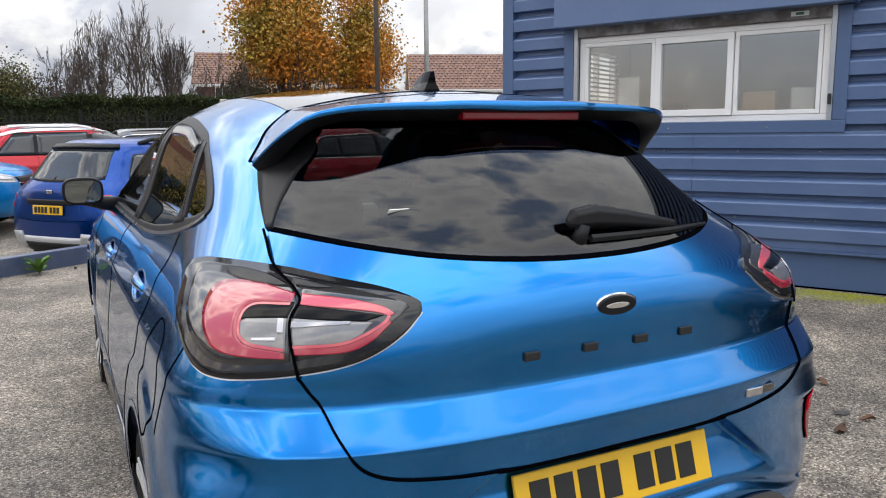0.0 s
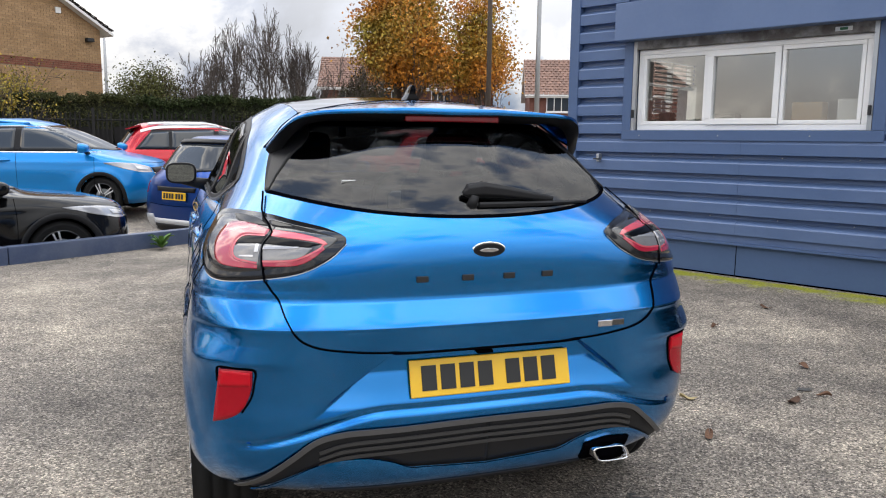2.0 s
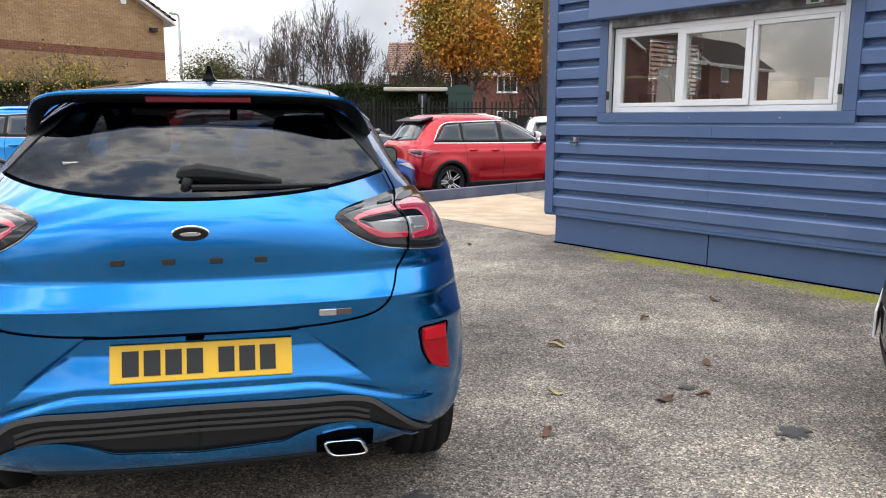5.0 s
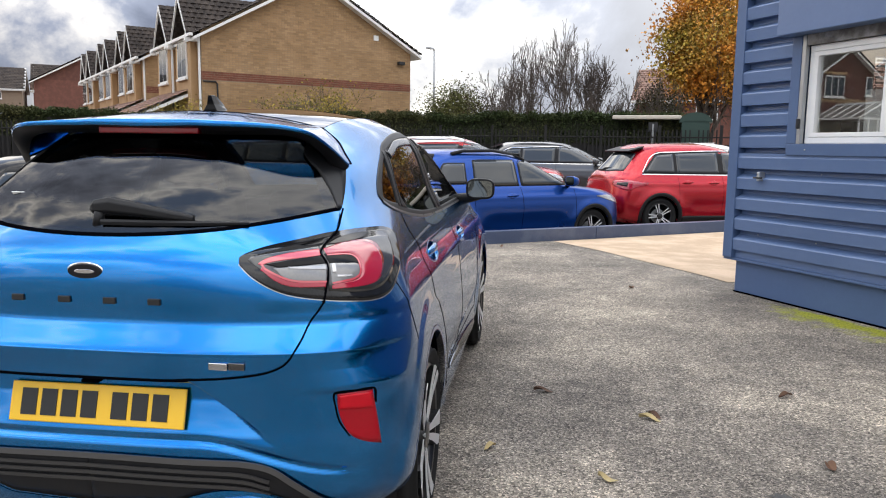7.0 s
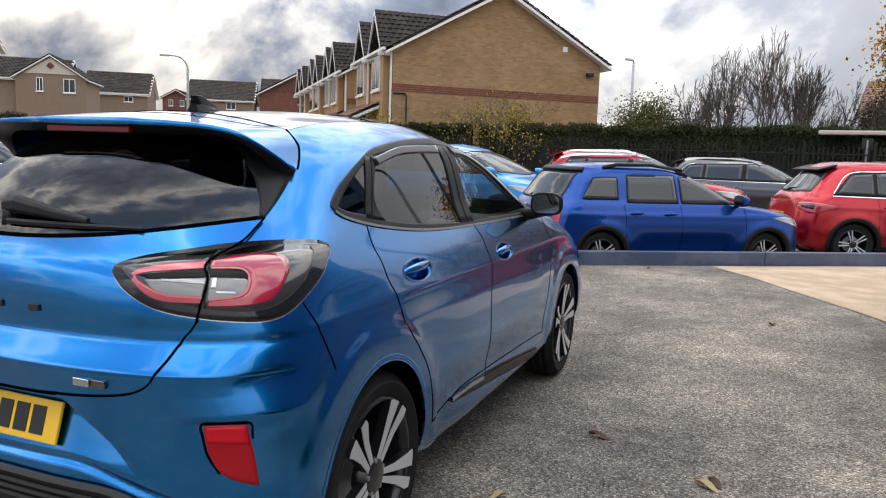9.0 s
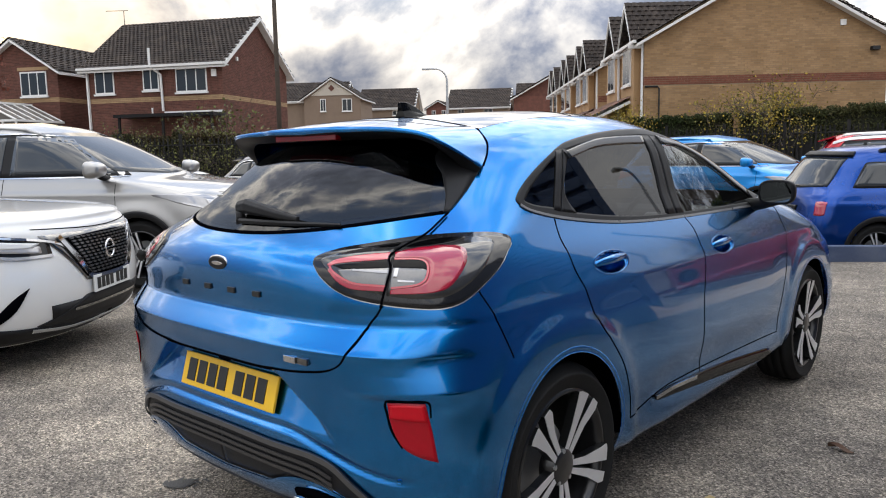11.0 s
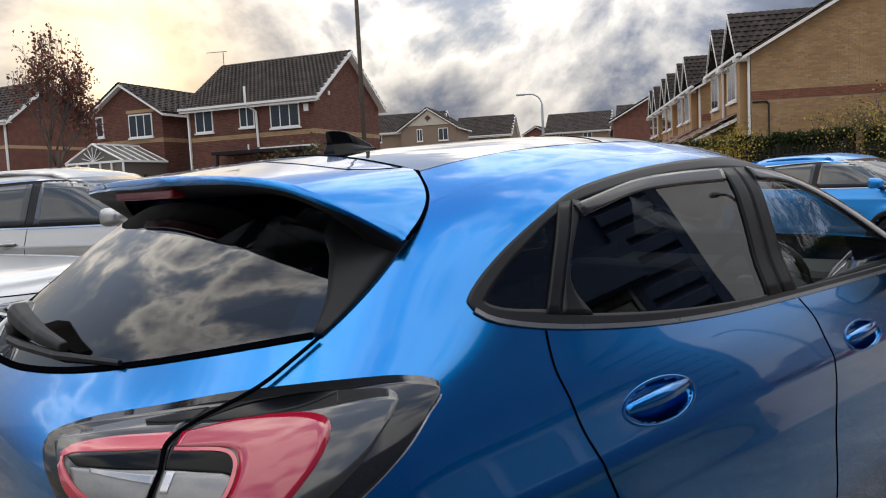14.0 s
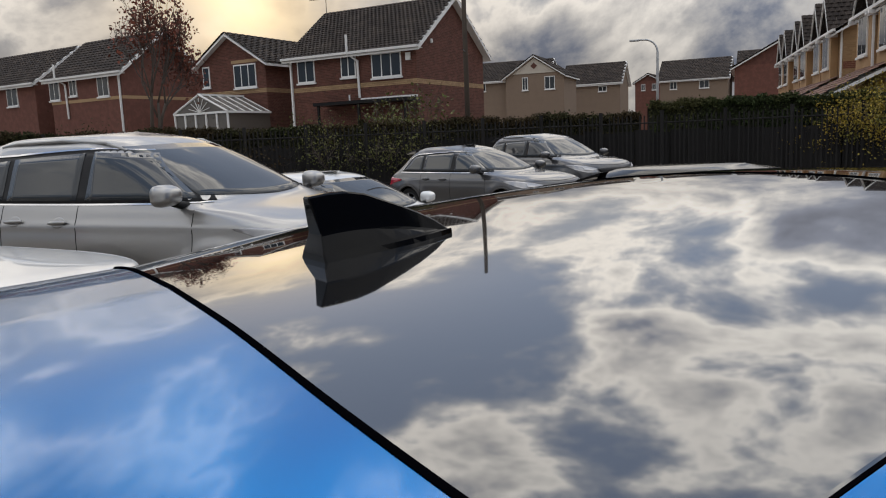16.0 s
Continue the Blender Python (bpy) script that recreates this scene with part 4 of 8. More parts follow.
def wheel(car, x, y, radius=0.335, rim=0.245, width=0.215, spokes=5, side=1, style="blade", bright=None, turn=0.0, sunk=0.0):
    """A tyre with a rim; the outer face looks along side * x, with its face at x."""
    bright = bright or ALLOY
    w = thing("wheel", pose(0, 0, 0), "", "")
    for k in ("label", "category"):
        if k in w:
            del w[k]
    w.parent = car
    w.matrix_parent_inverse = Matrix.Identity(4)
    w.matrix_basis = pose(x, y, radius - sunk) @ (pose(0, 0, 0, 0, 0, 0) if side > 0 else pose(0, 0, 0, 0, 0, 180)) @ pose(0, 0, 0, turn, 0, 0)
    R, r, h = radius, rim, width
    bm = lathe(bmesh.new(), [(-h, r), (-h - 0.0, r + 0.02), (-h + 0.004, R - 0.035), (-h + 0.025, R - 0.006), (-h * 0.72, R - 0.001), (-h * 0.70, R - 0.009), (-h * 0.66, R - 0.009), (-h * 0.64, R), (-h * 0.52, R), (-h * 0.50, R - 0.009), (-h * 0.46, R - 0.009), (-h * 0.44, R), (-h * 0.30, R), (-h * 0.28, R - 0.009), (-h * 0.25, R - 0.009), (-h * 0.23, R - 0.001), (-0.025, R - 0.006), (-0.006, R - 0.032), (0.003, (R + r) / 2 + 0.012), (0.004, (R + r) / 2 + 0.004), (0.002, (R + r) / 2), (-0.004, r + 0.012), (-0.012, r)], 56)
    part("tyre", bm, RUBBER, w, smooth=True)
    bm = lathe(bmesh.new(), [(-0.012, r + 0.001), (-0.006, r - 0.006), (-0.010, r - 0.016), (-0.05, r - 0.024), (-h, r - 0.03), (-h, 0.0)], 48)
    rm = part("rim", bm, ALLOY_DARK, w, smooth=True)
    bm = lathe(bmesh.new(), [(-0.105, 0.12), (-0.100, 0.13), (-0.098, 0.0)], 28)
    part("brake_disc", bm, GREY_METAL, rm)
    for s in range(spokes):
        t = 2 * math.pi * s / spokes + 0.3
        turned = Matrix.Rotation(t, 4, "X")
        half = math.pi / spokes
        if style == "blade":
            blades = [((-0.020, 0.040), (-0.034, r * 0.50), (-0.062, r * 0.80), (-0.078, r - 0.022), (-0.062, r - 0.014), (-0.022, r - 0.008), (-0.010, r * 0.62), (-0.003, 0.046)),
                      ((0.003, 0.046), (0.008, r * 0.62), (0.018, r - 0.008), (0.050, r - 0.012), (0.056, r * 0.86), (0.036, r * 0.60), (0.020, 0.040))]
        elif style == "twin":
            blades = [((-0.022, 0.045), (-0.040, r - 0.012), (-0.020, r - 0.010), (-0.004, 0.05)), ((0.022, 0.045), (0.040, r - 0.012), (0.020, r - 0.010), (0.004, 0.05))]
        else:
            blades = [((-0.022, 0.045), (-0.016, r - 0.012), (0.016, r - 0.010), (0.022, 0.05))]
        for b in blades:
            bm = prism([(p[0], p[1]) for p in b], 0.03, "x")
            for v in bm.verts:
                rad = math.hypot(v.co.y, v.co.z)
                v.co.x += -0.045 + 0.022 * (rad / r) ** 2
            bmesh.ops.transform(bm, matrix=turned, verts=bm.verts)
            spoke = part("spoke", bm, ALLOY_DARK, rm)
            face = prism([(p[0], p[1]) for p in b], 0.003, "x")
            for v in face.verts:
                rad = math.hypot(v.co.y, v.co.z)
                v.co.x += 0.0302 - 0.045 + 0.022 * (rad / r) ** 2
            bmesh.ops.transform(face, matrix=turned, verts=face.verts)
            part("spoke_face", face, bright, rm)
    bm = lathe(bmesh.new(), [(-0.06, 0.068), (-0.012, 0.060), (-0.006, 0.050), (-0.005, 0.036), (-0.003, 0.030), (-0.002, 0.0)], 28)
    part("hub_cap", bm, ALLOY_DARK, rm, smooth=True)
    for k in range(5):
        t = 2 * math.pi * k / 5
        bm = lathe(bmesh.new(), [(-0.02, 0.009), (-0.006, 0.008), (-0.005, 0.0)], 8)
        bmesh.ops.translate(bm, verts=bm.verts, vec=(0, 0.052 * math.cos(t), 0.052 * math.sin(t)))
        part("wheel_nut", bm, GREY_METAL, rm)
    return w


def arch_well(car, yc, zc, r, xo, xi):
    bm = bmesh.new()
    rings = []
    for x in (xo, xi):
        rings.append([bm.verts.new((x, yc + r * math.cos(t), zc + r * math.sin(t))) for t in np.linspace(-0.08, math.pi + 0.08, 25)])
    for k in range(24):
        bm.faces.new((rings[0][k], rings[0][k + 1], rings[1][k + 1], rings[1][k]))
    bm.faces.new(rings[1])
    return part("wheel_well", bm, GAP, car)


def mirror(car, x, y, z, body, side=1, size=1.0, label=""):
    """A door mirror whose glass looks back; it stands out from the door at x."""
    bm = bmesh.new()
    bmesh.ops.create_uvsphere(bm, u_segments=24, v_segments=14, radius=1)
    for v in bm.verts:
        c = v.co
        sq = [math.copysign(abs(q) ** 0.62, q) for q in c]
        v.co = Vector((sq[0] * 0.108, max(sq[1], -0.42) * 0.10, sq[2] * 0.078)) * size
        if sq[1] > 0:
            v.co.z *= 1 - 0.28 * sq[1]
            v.co.x *= 1 - 0.15 * sq[1]
    bmesh.ops.transform(bm, matrix=Matrix.Translation((side * (x + 0.15 * size), y, z)), verts=bm.verts)
    m = part("door_mirror", bm, body, car, label, smooth=True)
    bm = bmesh.new()
    tube(bm, [(side * (x - 0.03), y + 0.03, z - 0.09 * size), (side * (x + 0.05), y + 0.015, z - 0.07 * size), (side * (x + 0.12), y, z - 0.05 * size)], [0.036, 0.03, 0.024], 10)
    part("mirror_stalk", bm, TRIM, m, smooth=True)
    n = 20
    g = bmesh.new()
    ring = [g.verts.new((side * (x + 0.15 * size) + math.copysign(abs(math.cos(t)) ** 0.5, math.cos(t)) * 0.092 * size, y - 0.0425 * size, z + math.copysign(abs(math.sin(t)) ** 0.5, math.sin(t)) * 0.062 * size)) for t in [2 * math.pi * k / n for k in range(n)]]
    g.faces.new(ring if side > 0 else ring[::-1])
    bmesh.ops.recalc_face_normals(g, faces=g.faces)
    part("mirror_glass", g, MIRROR, m)
    return m


def number_plate(car, m, material, bars=7, width=0.52, height=0.111, seed=1):
    """A plate in the x-z plane facing -y, lettered with plain bars."""
    p = part("number_plate", boxed(-width / 2, width / 2, -0.004, 0.006, -height / 2, height / 2, m=m, bevel=0.003), material, car, "yellow number plate" if material == PLATE_YELLOW else "white number plate")
    x = -width / 2 + 0.035
    for k in range(bars):
        gap = 0.03 if k == 4 else 0.0
        x += gap
        part("plate_bar", boxed(x, x + 0.046, -0.0068, -0.0042, -0.037, 0.037, m=m), INK, p)
        x += 0.060
    return p


def handle(car, sh, y, z, material, side=1, length=0.20):
    put = side_put(sh)
    c = put(np.array([y - length / 2, y, y + length / 2]), np.array([z - 0.004, z, z + 0.006]), np.array([0.014, 0.030, 0.014]))
    n = put(np.array([y]), np.array([z]), np.array([1.0]))[0] - put(np.array([y]), np.array([z]), np.array([0.0]))[0]
    cup = sheet("handle_cup", put, [(y - 0.085, z + 0.0), (y - 0.04, z + 0.042), (y + 0.03, z + 0.044), (y + 0.085, z + 0.004)], [(y - 0.085, z - 0.001), (y - 0.04, z - 0.036), (y + 0.03, z - 0.034), (y + 0.085, z + 0.002)], material, car, 16, 9, 0.002, 0.004, side)
    bm = bmesh.new()
    pts = lines(c, 9)
    tube(bm, [Vector(p) * 1.0 for p in pts * np.array([side, 1, 1])], [0.009, 0.013, 0.015, 0.016, 0.016, 0.016, 0.015, 0.013, 0.009], 10)
    part("door_handle", bm, material, car, smooth=True)
    return cup


def bowl_handle(car, sh, y, z, material, side=1):
    """A flush pull: an oval bowl let into the door with a rounded bar across it."""
    put = side_put(sh)
    rings, n = [], 40
    ts = np.linspace(0, 2 * math.pi, n, endpoint=False)
    for k_, o in ((1.13, 0.0), (1.08, 0.0020), (1.0, 0.0010), (0.94, -0.012), (0.82, -0.024), (0.5, -0.032), (0.02, -0.034)):
        rings.append(put(y + 0.112 * k_ * np.cos(ts), z + 0.037 * k_ * np.sin(ts), np.full(n, o)) * np.array([side, 1, 1]))
    faces = [(a * n + b, a * n + (b + 1) % n, (a + 1) * n + (b + 1) % n, (a + 1) * n + b) for a in range(len(rings) - 1) for b in range(n)]
    cup = raw_part("handle_cup", np.concatenate(rings), faces, material, car)
    ys = np.linspace(-0.108, 0.108, 13)
    c = put(y + ys, z + 0.008 + 0.004 * ys / 0.108, -0.012 + 0.020 * np.cos(ys / 0.108 * 1.25)) * np.array([side, 1, 1])
    bm = tube(bmesh.new(), [Vector(p) for p in c], [0.009 + 0.007 * math.cos(q / 0.108 * 1.4) for q in ys], 14)
    part("door_handle", bm, material, cup, smooth=True)


SUV_ROWS = [  # z, half width, rear y, front y short of the length, corner lengths, corner powers
    (0.20, 0.79, 0.12, 0.14, 0.45, 0.55, 2.8, 2.5), (0.29, 0.87, 0.03, 0.05, 0.42, 0.55, 3.0, 2.6), (0.45, 0.90, 0.0, 0.0, 0.38, 0.55, 3.1, 2.6),
    (0.62, 0.905, 0.0, 0.0, 0.36, 0.58, 3.1, 2.6), (0.78, 0.90, 0.02, 0.03, 0.37, 0.62, 3.0, 2.6), (0.90, 0.875, 0.035, 0.14, 0.40, 0.66, 2.9, 2.6),
    (0.975, 0.85, 0.05, 0.45, 0.44, 0.66, 2.8, 2.6), (1.03, 0.825, 0.08, 0.95, 0.5, 0.55, 2.7, 2.6), (1.09, 0.79, 0.13, 1.16, 0.55, 0.5, 2.7, 2.6),
    (1.22, 0.74, 0.24, 1.42, 0.6, 0.5, 2.7, 2.6), (1.35, 0.69, 0.34, 1.69, 0.62, 0.5, 2.7, 2.6), (1.46, 0.63, 0.44, 1.95, 0.65, 0.5, 2.7, 2.6),
    (1.53, 0.55, 0.55, 2.15, 0.65, 0.5, 2.6, 2.5), (1.575, 0.42, 0.8, 2.4, 0.5, 0.4, 2.4, 2.4), (1.60, 0.0, 1.75, -1.85, 0.04, 0.04, 2.0, 2.0)]


def v_grille(car, front, skin, body, k):
    """A black honeycomb grille in a bright U, dark bands beside it, slim lamps and an angular lower bumper."""
    def half(z):
        return np.interp(z, [0.545, 0.58, 0.70, 0.815], [0.20, 0.27, 0.345, 0.43])
    sheet("grille_band", front, [(-0.30, 0.535 * k), (0, 0.528 * k), (0.30, 0.535 * k)], [(-0.60, 0.845 * k), (0, 0.848 * k), (0.60, 0.845 * k)], BLACK_GLOSS, car, 30, 10, 0.006, 0.01)
    grille = sheet("grille", front, [(-0.22, 0.56 * k), (0, 0.552 * k), (0.22, 0.56 * k)], [(-0.42, 0.815 * k), (0, 0.825 * k), (0.42, 0.815 * k)], GAP, car, 24, 10, 0.009, 0.01)
    verts, faces = [], []
    rows_ = np.arange(0.575, 0.815, 0.021)
    for r_, z in enumerate(rows_):
        w = float(half(z)) - 0.02
        for x in np.arange(-w + (0.028 if r_ % 2 else 0.0), w - 0.02, 0.056):
            q = [(x, z + 0.004), (x + 0.009, z - 0.004), (x + 0.033, z - 0.004), (x + 0.042, z + 0.004), (x + 0.033, z + 0.0085), (x + 0.009, z + 0.0085)]
            n = len(verts)
            xs, zs = np.array([a for a, _ in q]), np.array([b * k for _, b in q])
            verts += [tuple(v) for v in front(xs, zs, np.full(6, 0.019))] + [tuple(v) for v in front(xs, zs, np.full(6, 0.008))]
            faces += [tuple(range(n, n + 6))[::-1]] + [(n + i, n + (i + 1) % 6, n + 6 + (i + 1) % 6, n + 6 + i) for i in range(6)]
    raw_part("honeycomb", verts, faces, surface("grille_grey", (0.10, 0.10, 0.105), 0.3, 0.6, coat=0.5), grille, smooth=False)
    strip("grille_surround", front, [(-0.475, 0.83 * k), (-0.395, 0.71 * k), (-0.285, 0.575 * k), (-0.20, 0.548 * k), (0, 0.542 * k), (0.20, 0.548 * k), (0.285, 0.575 * k), (0.395, 0.71 * k), (0.475, 0.83 * k)], 0.030, CHROME, grille, 90, 0.020)
    c = Vector(front(np.array([0.0]), np.array([0.70 * k]), np.array([0.022]))[0])
    part("emblem", tube(bmesh.new(), [(c.x + 0.058 * math.cos(t), c.y + 0.004, c.z + 0.058 * math.sin(t)) for t in np.linspace(0, 2 * math.pi, 29)], 0.010, 8), CHROME, grille, smooth=True)
    part("emblem_bar", boxed(c.x - 0.07, c.x + 0.07, c.y - 0.004, c.y + 0.014, c.z - 0.011, c.z + 0.011, bevel=0.003), CHROME, grille)
    for s in (1, -1):
        sheet("lamp_inlay", skin, [(2.60, 0.802 * k), (2.36, 0.832 * k), (2.16, 0.858 * k)], [(2.56, 0.780 * k), (2.36, 0.790 * k), (2.16, 0.806 * k)], body, car, 14, 5, 0.013, 0.004, s)
        strip("lamp_blade", skin, [(2.80, 0.72 * k), (2.68, 0.80 * k), (2.42, 0.846 * k), (2.05, 0.872 * k)], 0.014, CHROME, car, 30, 0.013, s)
        sheet("bumper_vent", skin, [(2.48, 0.555 * k), (2.38, 0.50 * k), (2.27, 0.41 * k)], [(2.47, 0.54 * k), (2.38, 0.42 * k), (2.27, 0.345 * k)], GAP, car, 12, 4, 0.007, 0.01, s)
    for s in (1, -1):
        sheet("lower_apron", skin, [(2.98, 0.305 * k), (2.6, 0.305 * k), (2.3, 0.325 * k), (2.06, 0.36 * k)], [(2.98, 0.215 * k), (2.6, 0.215 * k), (2.3, 0.215 * k), (2.06, 0.215 * k)], TRIM, car, 30, 5, 0.007, 0.01, s)
    sheet("lower_intake", front, [(-0.66, 0.315 * k), (-0.3, 0.285 * k), (0.3, 0.285 * k), (0.66, 0.315 * k)], [(-0.50, 0.36 * k), (-0.30, 0.445 * k), (0.30, 0.445 * k), (0.50, 0.36 * k)], TRIM, car, 30, 6, 0.010, 0.01, 1, "black lower intake", smooth_a=False)
    strip("intake_bar", front, [(-0.42, 0.375 * k), (0.42, 0.375 * k)], 0.02, BLACK_GLOSS, car, 20, 0.018)
    strip("bumper_lip", front, [(-0.68, 0.295 * k), (-0.32, 0.262 * k), (0.32, 0.262 * k), (0.68, 0.295 * k)], 0.022, SKID_GREY, car, 40, 0.016)


def rear_trim(car, rear, k):
    """A silver skid frame with a dark middle, and a black bar over the plate."""
    sheet("skid_centre", rear, [(-0.46, 0.225 * k), (0.46, 0.225 * k)], [(-0.56, 0.345 * k), (0.56, 0.345 * k)], TRIM, car, 20, 5, 0.016, 0.01)
    sheet("plate_bar", rear, [(-0.40, 0.80 * k), (0.40, 0.80 * k)], [(-0.42, 0.865 * k), (0.42, 0.865 * k)], TRIM_SATIN, car, 20, 4, 0.012, 0.01)
    sheet("wide_screen", rear, [(-0.66, 1.10 * k), (0, 1.07 * k), (0.66, 1.10 * k)], [(-0.55, 1.44 * k), (0, 1.455 * k), (0.55, 1.44 * k)], WINDOW, car, 26, 10, 0.008, 0.008)
    sheet("roof_lip", rear, [(-0.57, 1.45 * k), (0, 1.462 * k), (0.57, 1.45 * k)], [(-0.53, 1.495 * k), (0, 1.51 * k), (0.53, 1.495 * k)], TRIM_SATIN, car, 26, 4, 0.03, 0.01)
    for s in (1, -1):
        sheet("bumper_corner", rear, [(s * 0.44, 0.23 * k), (s * 0.80, 0.25 * k)], [(s * 0.52, 0.47 * k), (s * 0.83, 0.45 * k)], SKID_GREY, car, 12, 5, 0.018, 0.01)
    c = Vector(rear(np.array([0.0]), np.array([0.955 * k]), np.array([0.006]))[0])
    part("emblem", boxed(c.x - 0.05, c.x + 0.05, c.y - 0.008, c.y + 0.006, c.z - 0.025, c.z + 0.025, bevel=0.01), CHROME, car)


# pale colour that paints the sky's reflection onto a red roof
ROOF_SKY_SHEEN = surface("roof_sky_sheen", (0.55, 0.54, 0.53), 0.3, 0.4, vary=0.05, coat=1.0)
SKID_GREY = surface("silver_lip", (0.45, 0.45, 0.45), 0.35, 0.4)


def make_car(name, label, m, body, length=4.4, width=0.90, height=1.60, wheelbase=2.65, rear_axle=0.86, rake=0.0, kit=(), plate=None, lower=None, glass=None, group="parked cars", rails=None, rim_style="twin", spokes=5, tone_bright=None, fine=1.0, cab=0.0, hood=1.0):
    car = thing(name, m, label, "car", group)
    k = height / 1.60
    rows = []
    for z, w, yr, yf, rr, rf, nr, nf in SUV_ROWS:
        y_r = yr + (rake * max(0, (z - 1.0) / 0.6) if z < 1.59 else rake * 0.3)
        y_f = 1.95 if yf < 0 else length - yf * (hood if 0.8 < z < 1.0 else 1.0) - cab * float(step(0.98, 1.06, z)) * (1 - 0.4 * float(step(1.2, 1.55, z)))
        rows.append((z * k, w * width / 0.90, y_r, y_f, rr, rf, nr, nf))
    ya, yb = rear_axle, rear_axle + wheelbase
    rw = 0.335

    def relief(p, n):
        y, z = p[..., 1], p[..., 2] / k
        side = np.clip(np.abs(n[..., 0]) * 1.3 - 0.2, 0, 1)
        d = 0
        for c in (ya, yb):
            q = np.hypot(y - c, p[..., 2] - rw)
            d = d + 0.022 * np.exp(-((q - 0.42) / 0.07) ** 2)
        d = d - 0.022 * np.exp(-((z - 0.50) / 0.13) ** 2) * step(ya + 0.4, ya + 0.75, y) * (1 - step(yb - 0.8, yb - 0.45, y))
        d = d + 0.010 * np.exp(-((z - 0.88) / 0.035) ** 2)
        return d * side
    sh = Shell(rows, relief)
    top_v = 1.0

    def drop(c, u):
        gone = np.zeros(len(c), bool)
        for yc in (ya, yb):
            gone |= (np.hypot(c[:, 1] - yc, c[:, 2] - rw) < 0.375) & (c[:, 0] > 0.45)
        return gone
    nu, nv = int(110 * fine), int(64 * fine)
    us = np.concatenate([np.linspace(0, 1, nu // 3), np.linspace(1, 2, nu // 2)[1:], np.linspace(2, 3, nu // 3)[1:]])
    shell_mesh("body", sh, body, car, us, np.linspace(0, 1, nv), drop)
    gl = glass or WINDOW
    side, rear, front, skin = side_put(sh), end_put(sh), end_put(sh, True), skin_put(sh)
    zb, zt = 1.065 * k, 1.425 * k
    y_q = 0.62 + rake * 0.5
    bp = ya + wheelbase * 0.46
    dp = ya + 0.32
    fw = length - 1.25 - cab
    for s in (1, -1):
        top_f = lambda t: t
        # dark surround, then three panes
        if "skid" in kit:
            # separate dark-rimmed windows in the blue side, small square lamps at the back corners
            for nm, a, b in (("quarter_glass", (y_q - 0.02, dp - 0.07), (y_q + 0.15, dp - 0.05)), ("rear_door_glass", (dp + 0.10, bp - 0.04), (dp + 0.13, bp - 0.05)), ("front_door_glass", (bp + 0.05, fw - 0.06), (bp + 0.05, fw - 0.66))):
                up = -0.05 if nm == "quarter_glass" else 0.0
                lo = 0.035 if nm == "quarter_glass" else 0.0
                rim = sheet("window_rim", side, [(a[0] - 0.025, zb + lo - 0.012), (a[0] + 0.06, zb + lo - 0.02), (a[1] + 0.025, zb + lo - 0.02)], [(b[0] - 0.025, zt + up - 0.03), (b[0] + 0.05, zt + up + 0.012), (b[1] + 0.025, zt + up + 0.016)], TRIM_SATIN, car, 20, 8, 0.002, 0.006, s)
                sheet(nm, side, [(a[0], zb + lo + 0.012), (a[0] + 0.06, zb + lo), (a[1], zb + lo)], [(b[0], zt + up - 0.04), (b[0] + 0.05, zt + up - 0.008), (b[1], zt + up)], gl, rim, 14, 8, 0.005, 0.004, s)
        else:
            sheet("window_surround", side, [(y_q - 0.12, zb - 0.012), (bp, zb - 0.018), (fw + 0.06, zb - 0.012)], [(y_q + 0.22, zt + 0.012), (bp, zt + 0.03), (fw - 0.62, zt + 0.012)], TRIM_SATIN, car, 34, 8, 0.002, 0.006, s)
            sheet("quarter_glass", side, [(y_q - 0.04, zb + 0.02), (dp - 0.03, zb + 0.008)], [(y_q + 0.20, zt - 0.06), (dp - 0.03, zt - 0.03)], gl, car, 8, 8, 0.005, 0.004, s)
            sheet("rear_door_glass", side, [(dp + 0.03, zb + 0.006), (bp - 0.05, zb + 0.004)], [(dp + 0.03, zt - 0.025), (bp - 0.05, zt + 0.006)], gl, car, 12, 8, 0.005, 0.004, s)
            sheet("front_door_glass", side, [(bp + 0.05, zb + 0.004), (fw - 0.06, zb + 0.010)], [(bp + 0.05, zt + 0.006), (fw - 0.66, zt - 0.015)], gl, car, 14, 8, 0.005, 0.004, s)
        if "chrome" in kit:
            strip("window_chrome", side, [(y_q - 0.12, zb - 0.02), (bp, zb - 0.026), (fw + 0.06, zb - 0.02)], 0.016, CHROME, car, 40, 0.005, s)
            strip("window_chrome", side, [(y_q - 0.10, zb + 0.02), (y_q + 0.16, zt - 0.04), (dp + 0.1, zt + 0.012), (bp, zt + 0.038), (fw - 0.72, zt + 0.012)], 0.016, CHROME, car, 60, 0.005, s)
        for y in (dp + 0.02, bp, fw + 0.02):
            strip("door_gap", side, [(y, 0.36 * k), (y + 0.02, 0.7 * k), (y - 0.0, zb - 0.03)], 0.006, GAP, car, 20, 0.0015, s)
        for yc in (ya, yb):
            arch_well(car, yc, rw, 0.40, s * 0.86 * width / 0.9, s * 0.50)
            t0, t1 = -0.35, math.pi + 0.35
            ap = arch_put(sh, yc, rw)
            ts = np.linspace(t0, t1, 9)
            sheet("arch_trim", ap, [(t, 0.362) for t in ts], [(t, 0.425 if "clad" in kit else 0.392) for t in ts], TRIM if "clad" in kit else body, car, 40, 4, 0.007, 0.02, s)
            wheel(car, s * (0.885 * width / 0.9), yc, rw, 0.232, 0.21, spokes, s, rim_style, tone_bright)
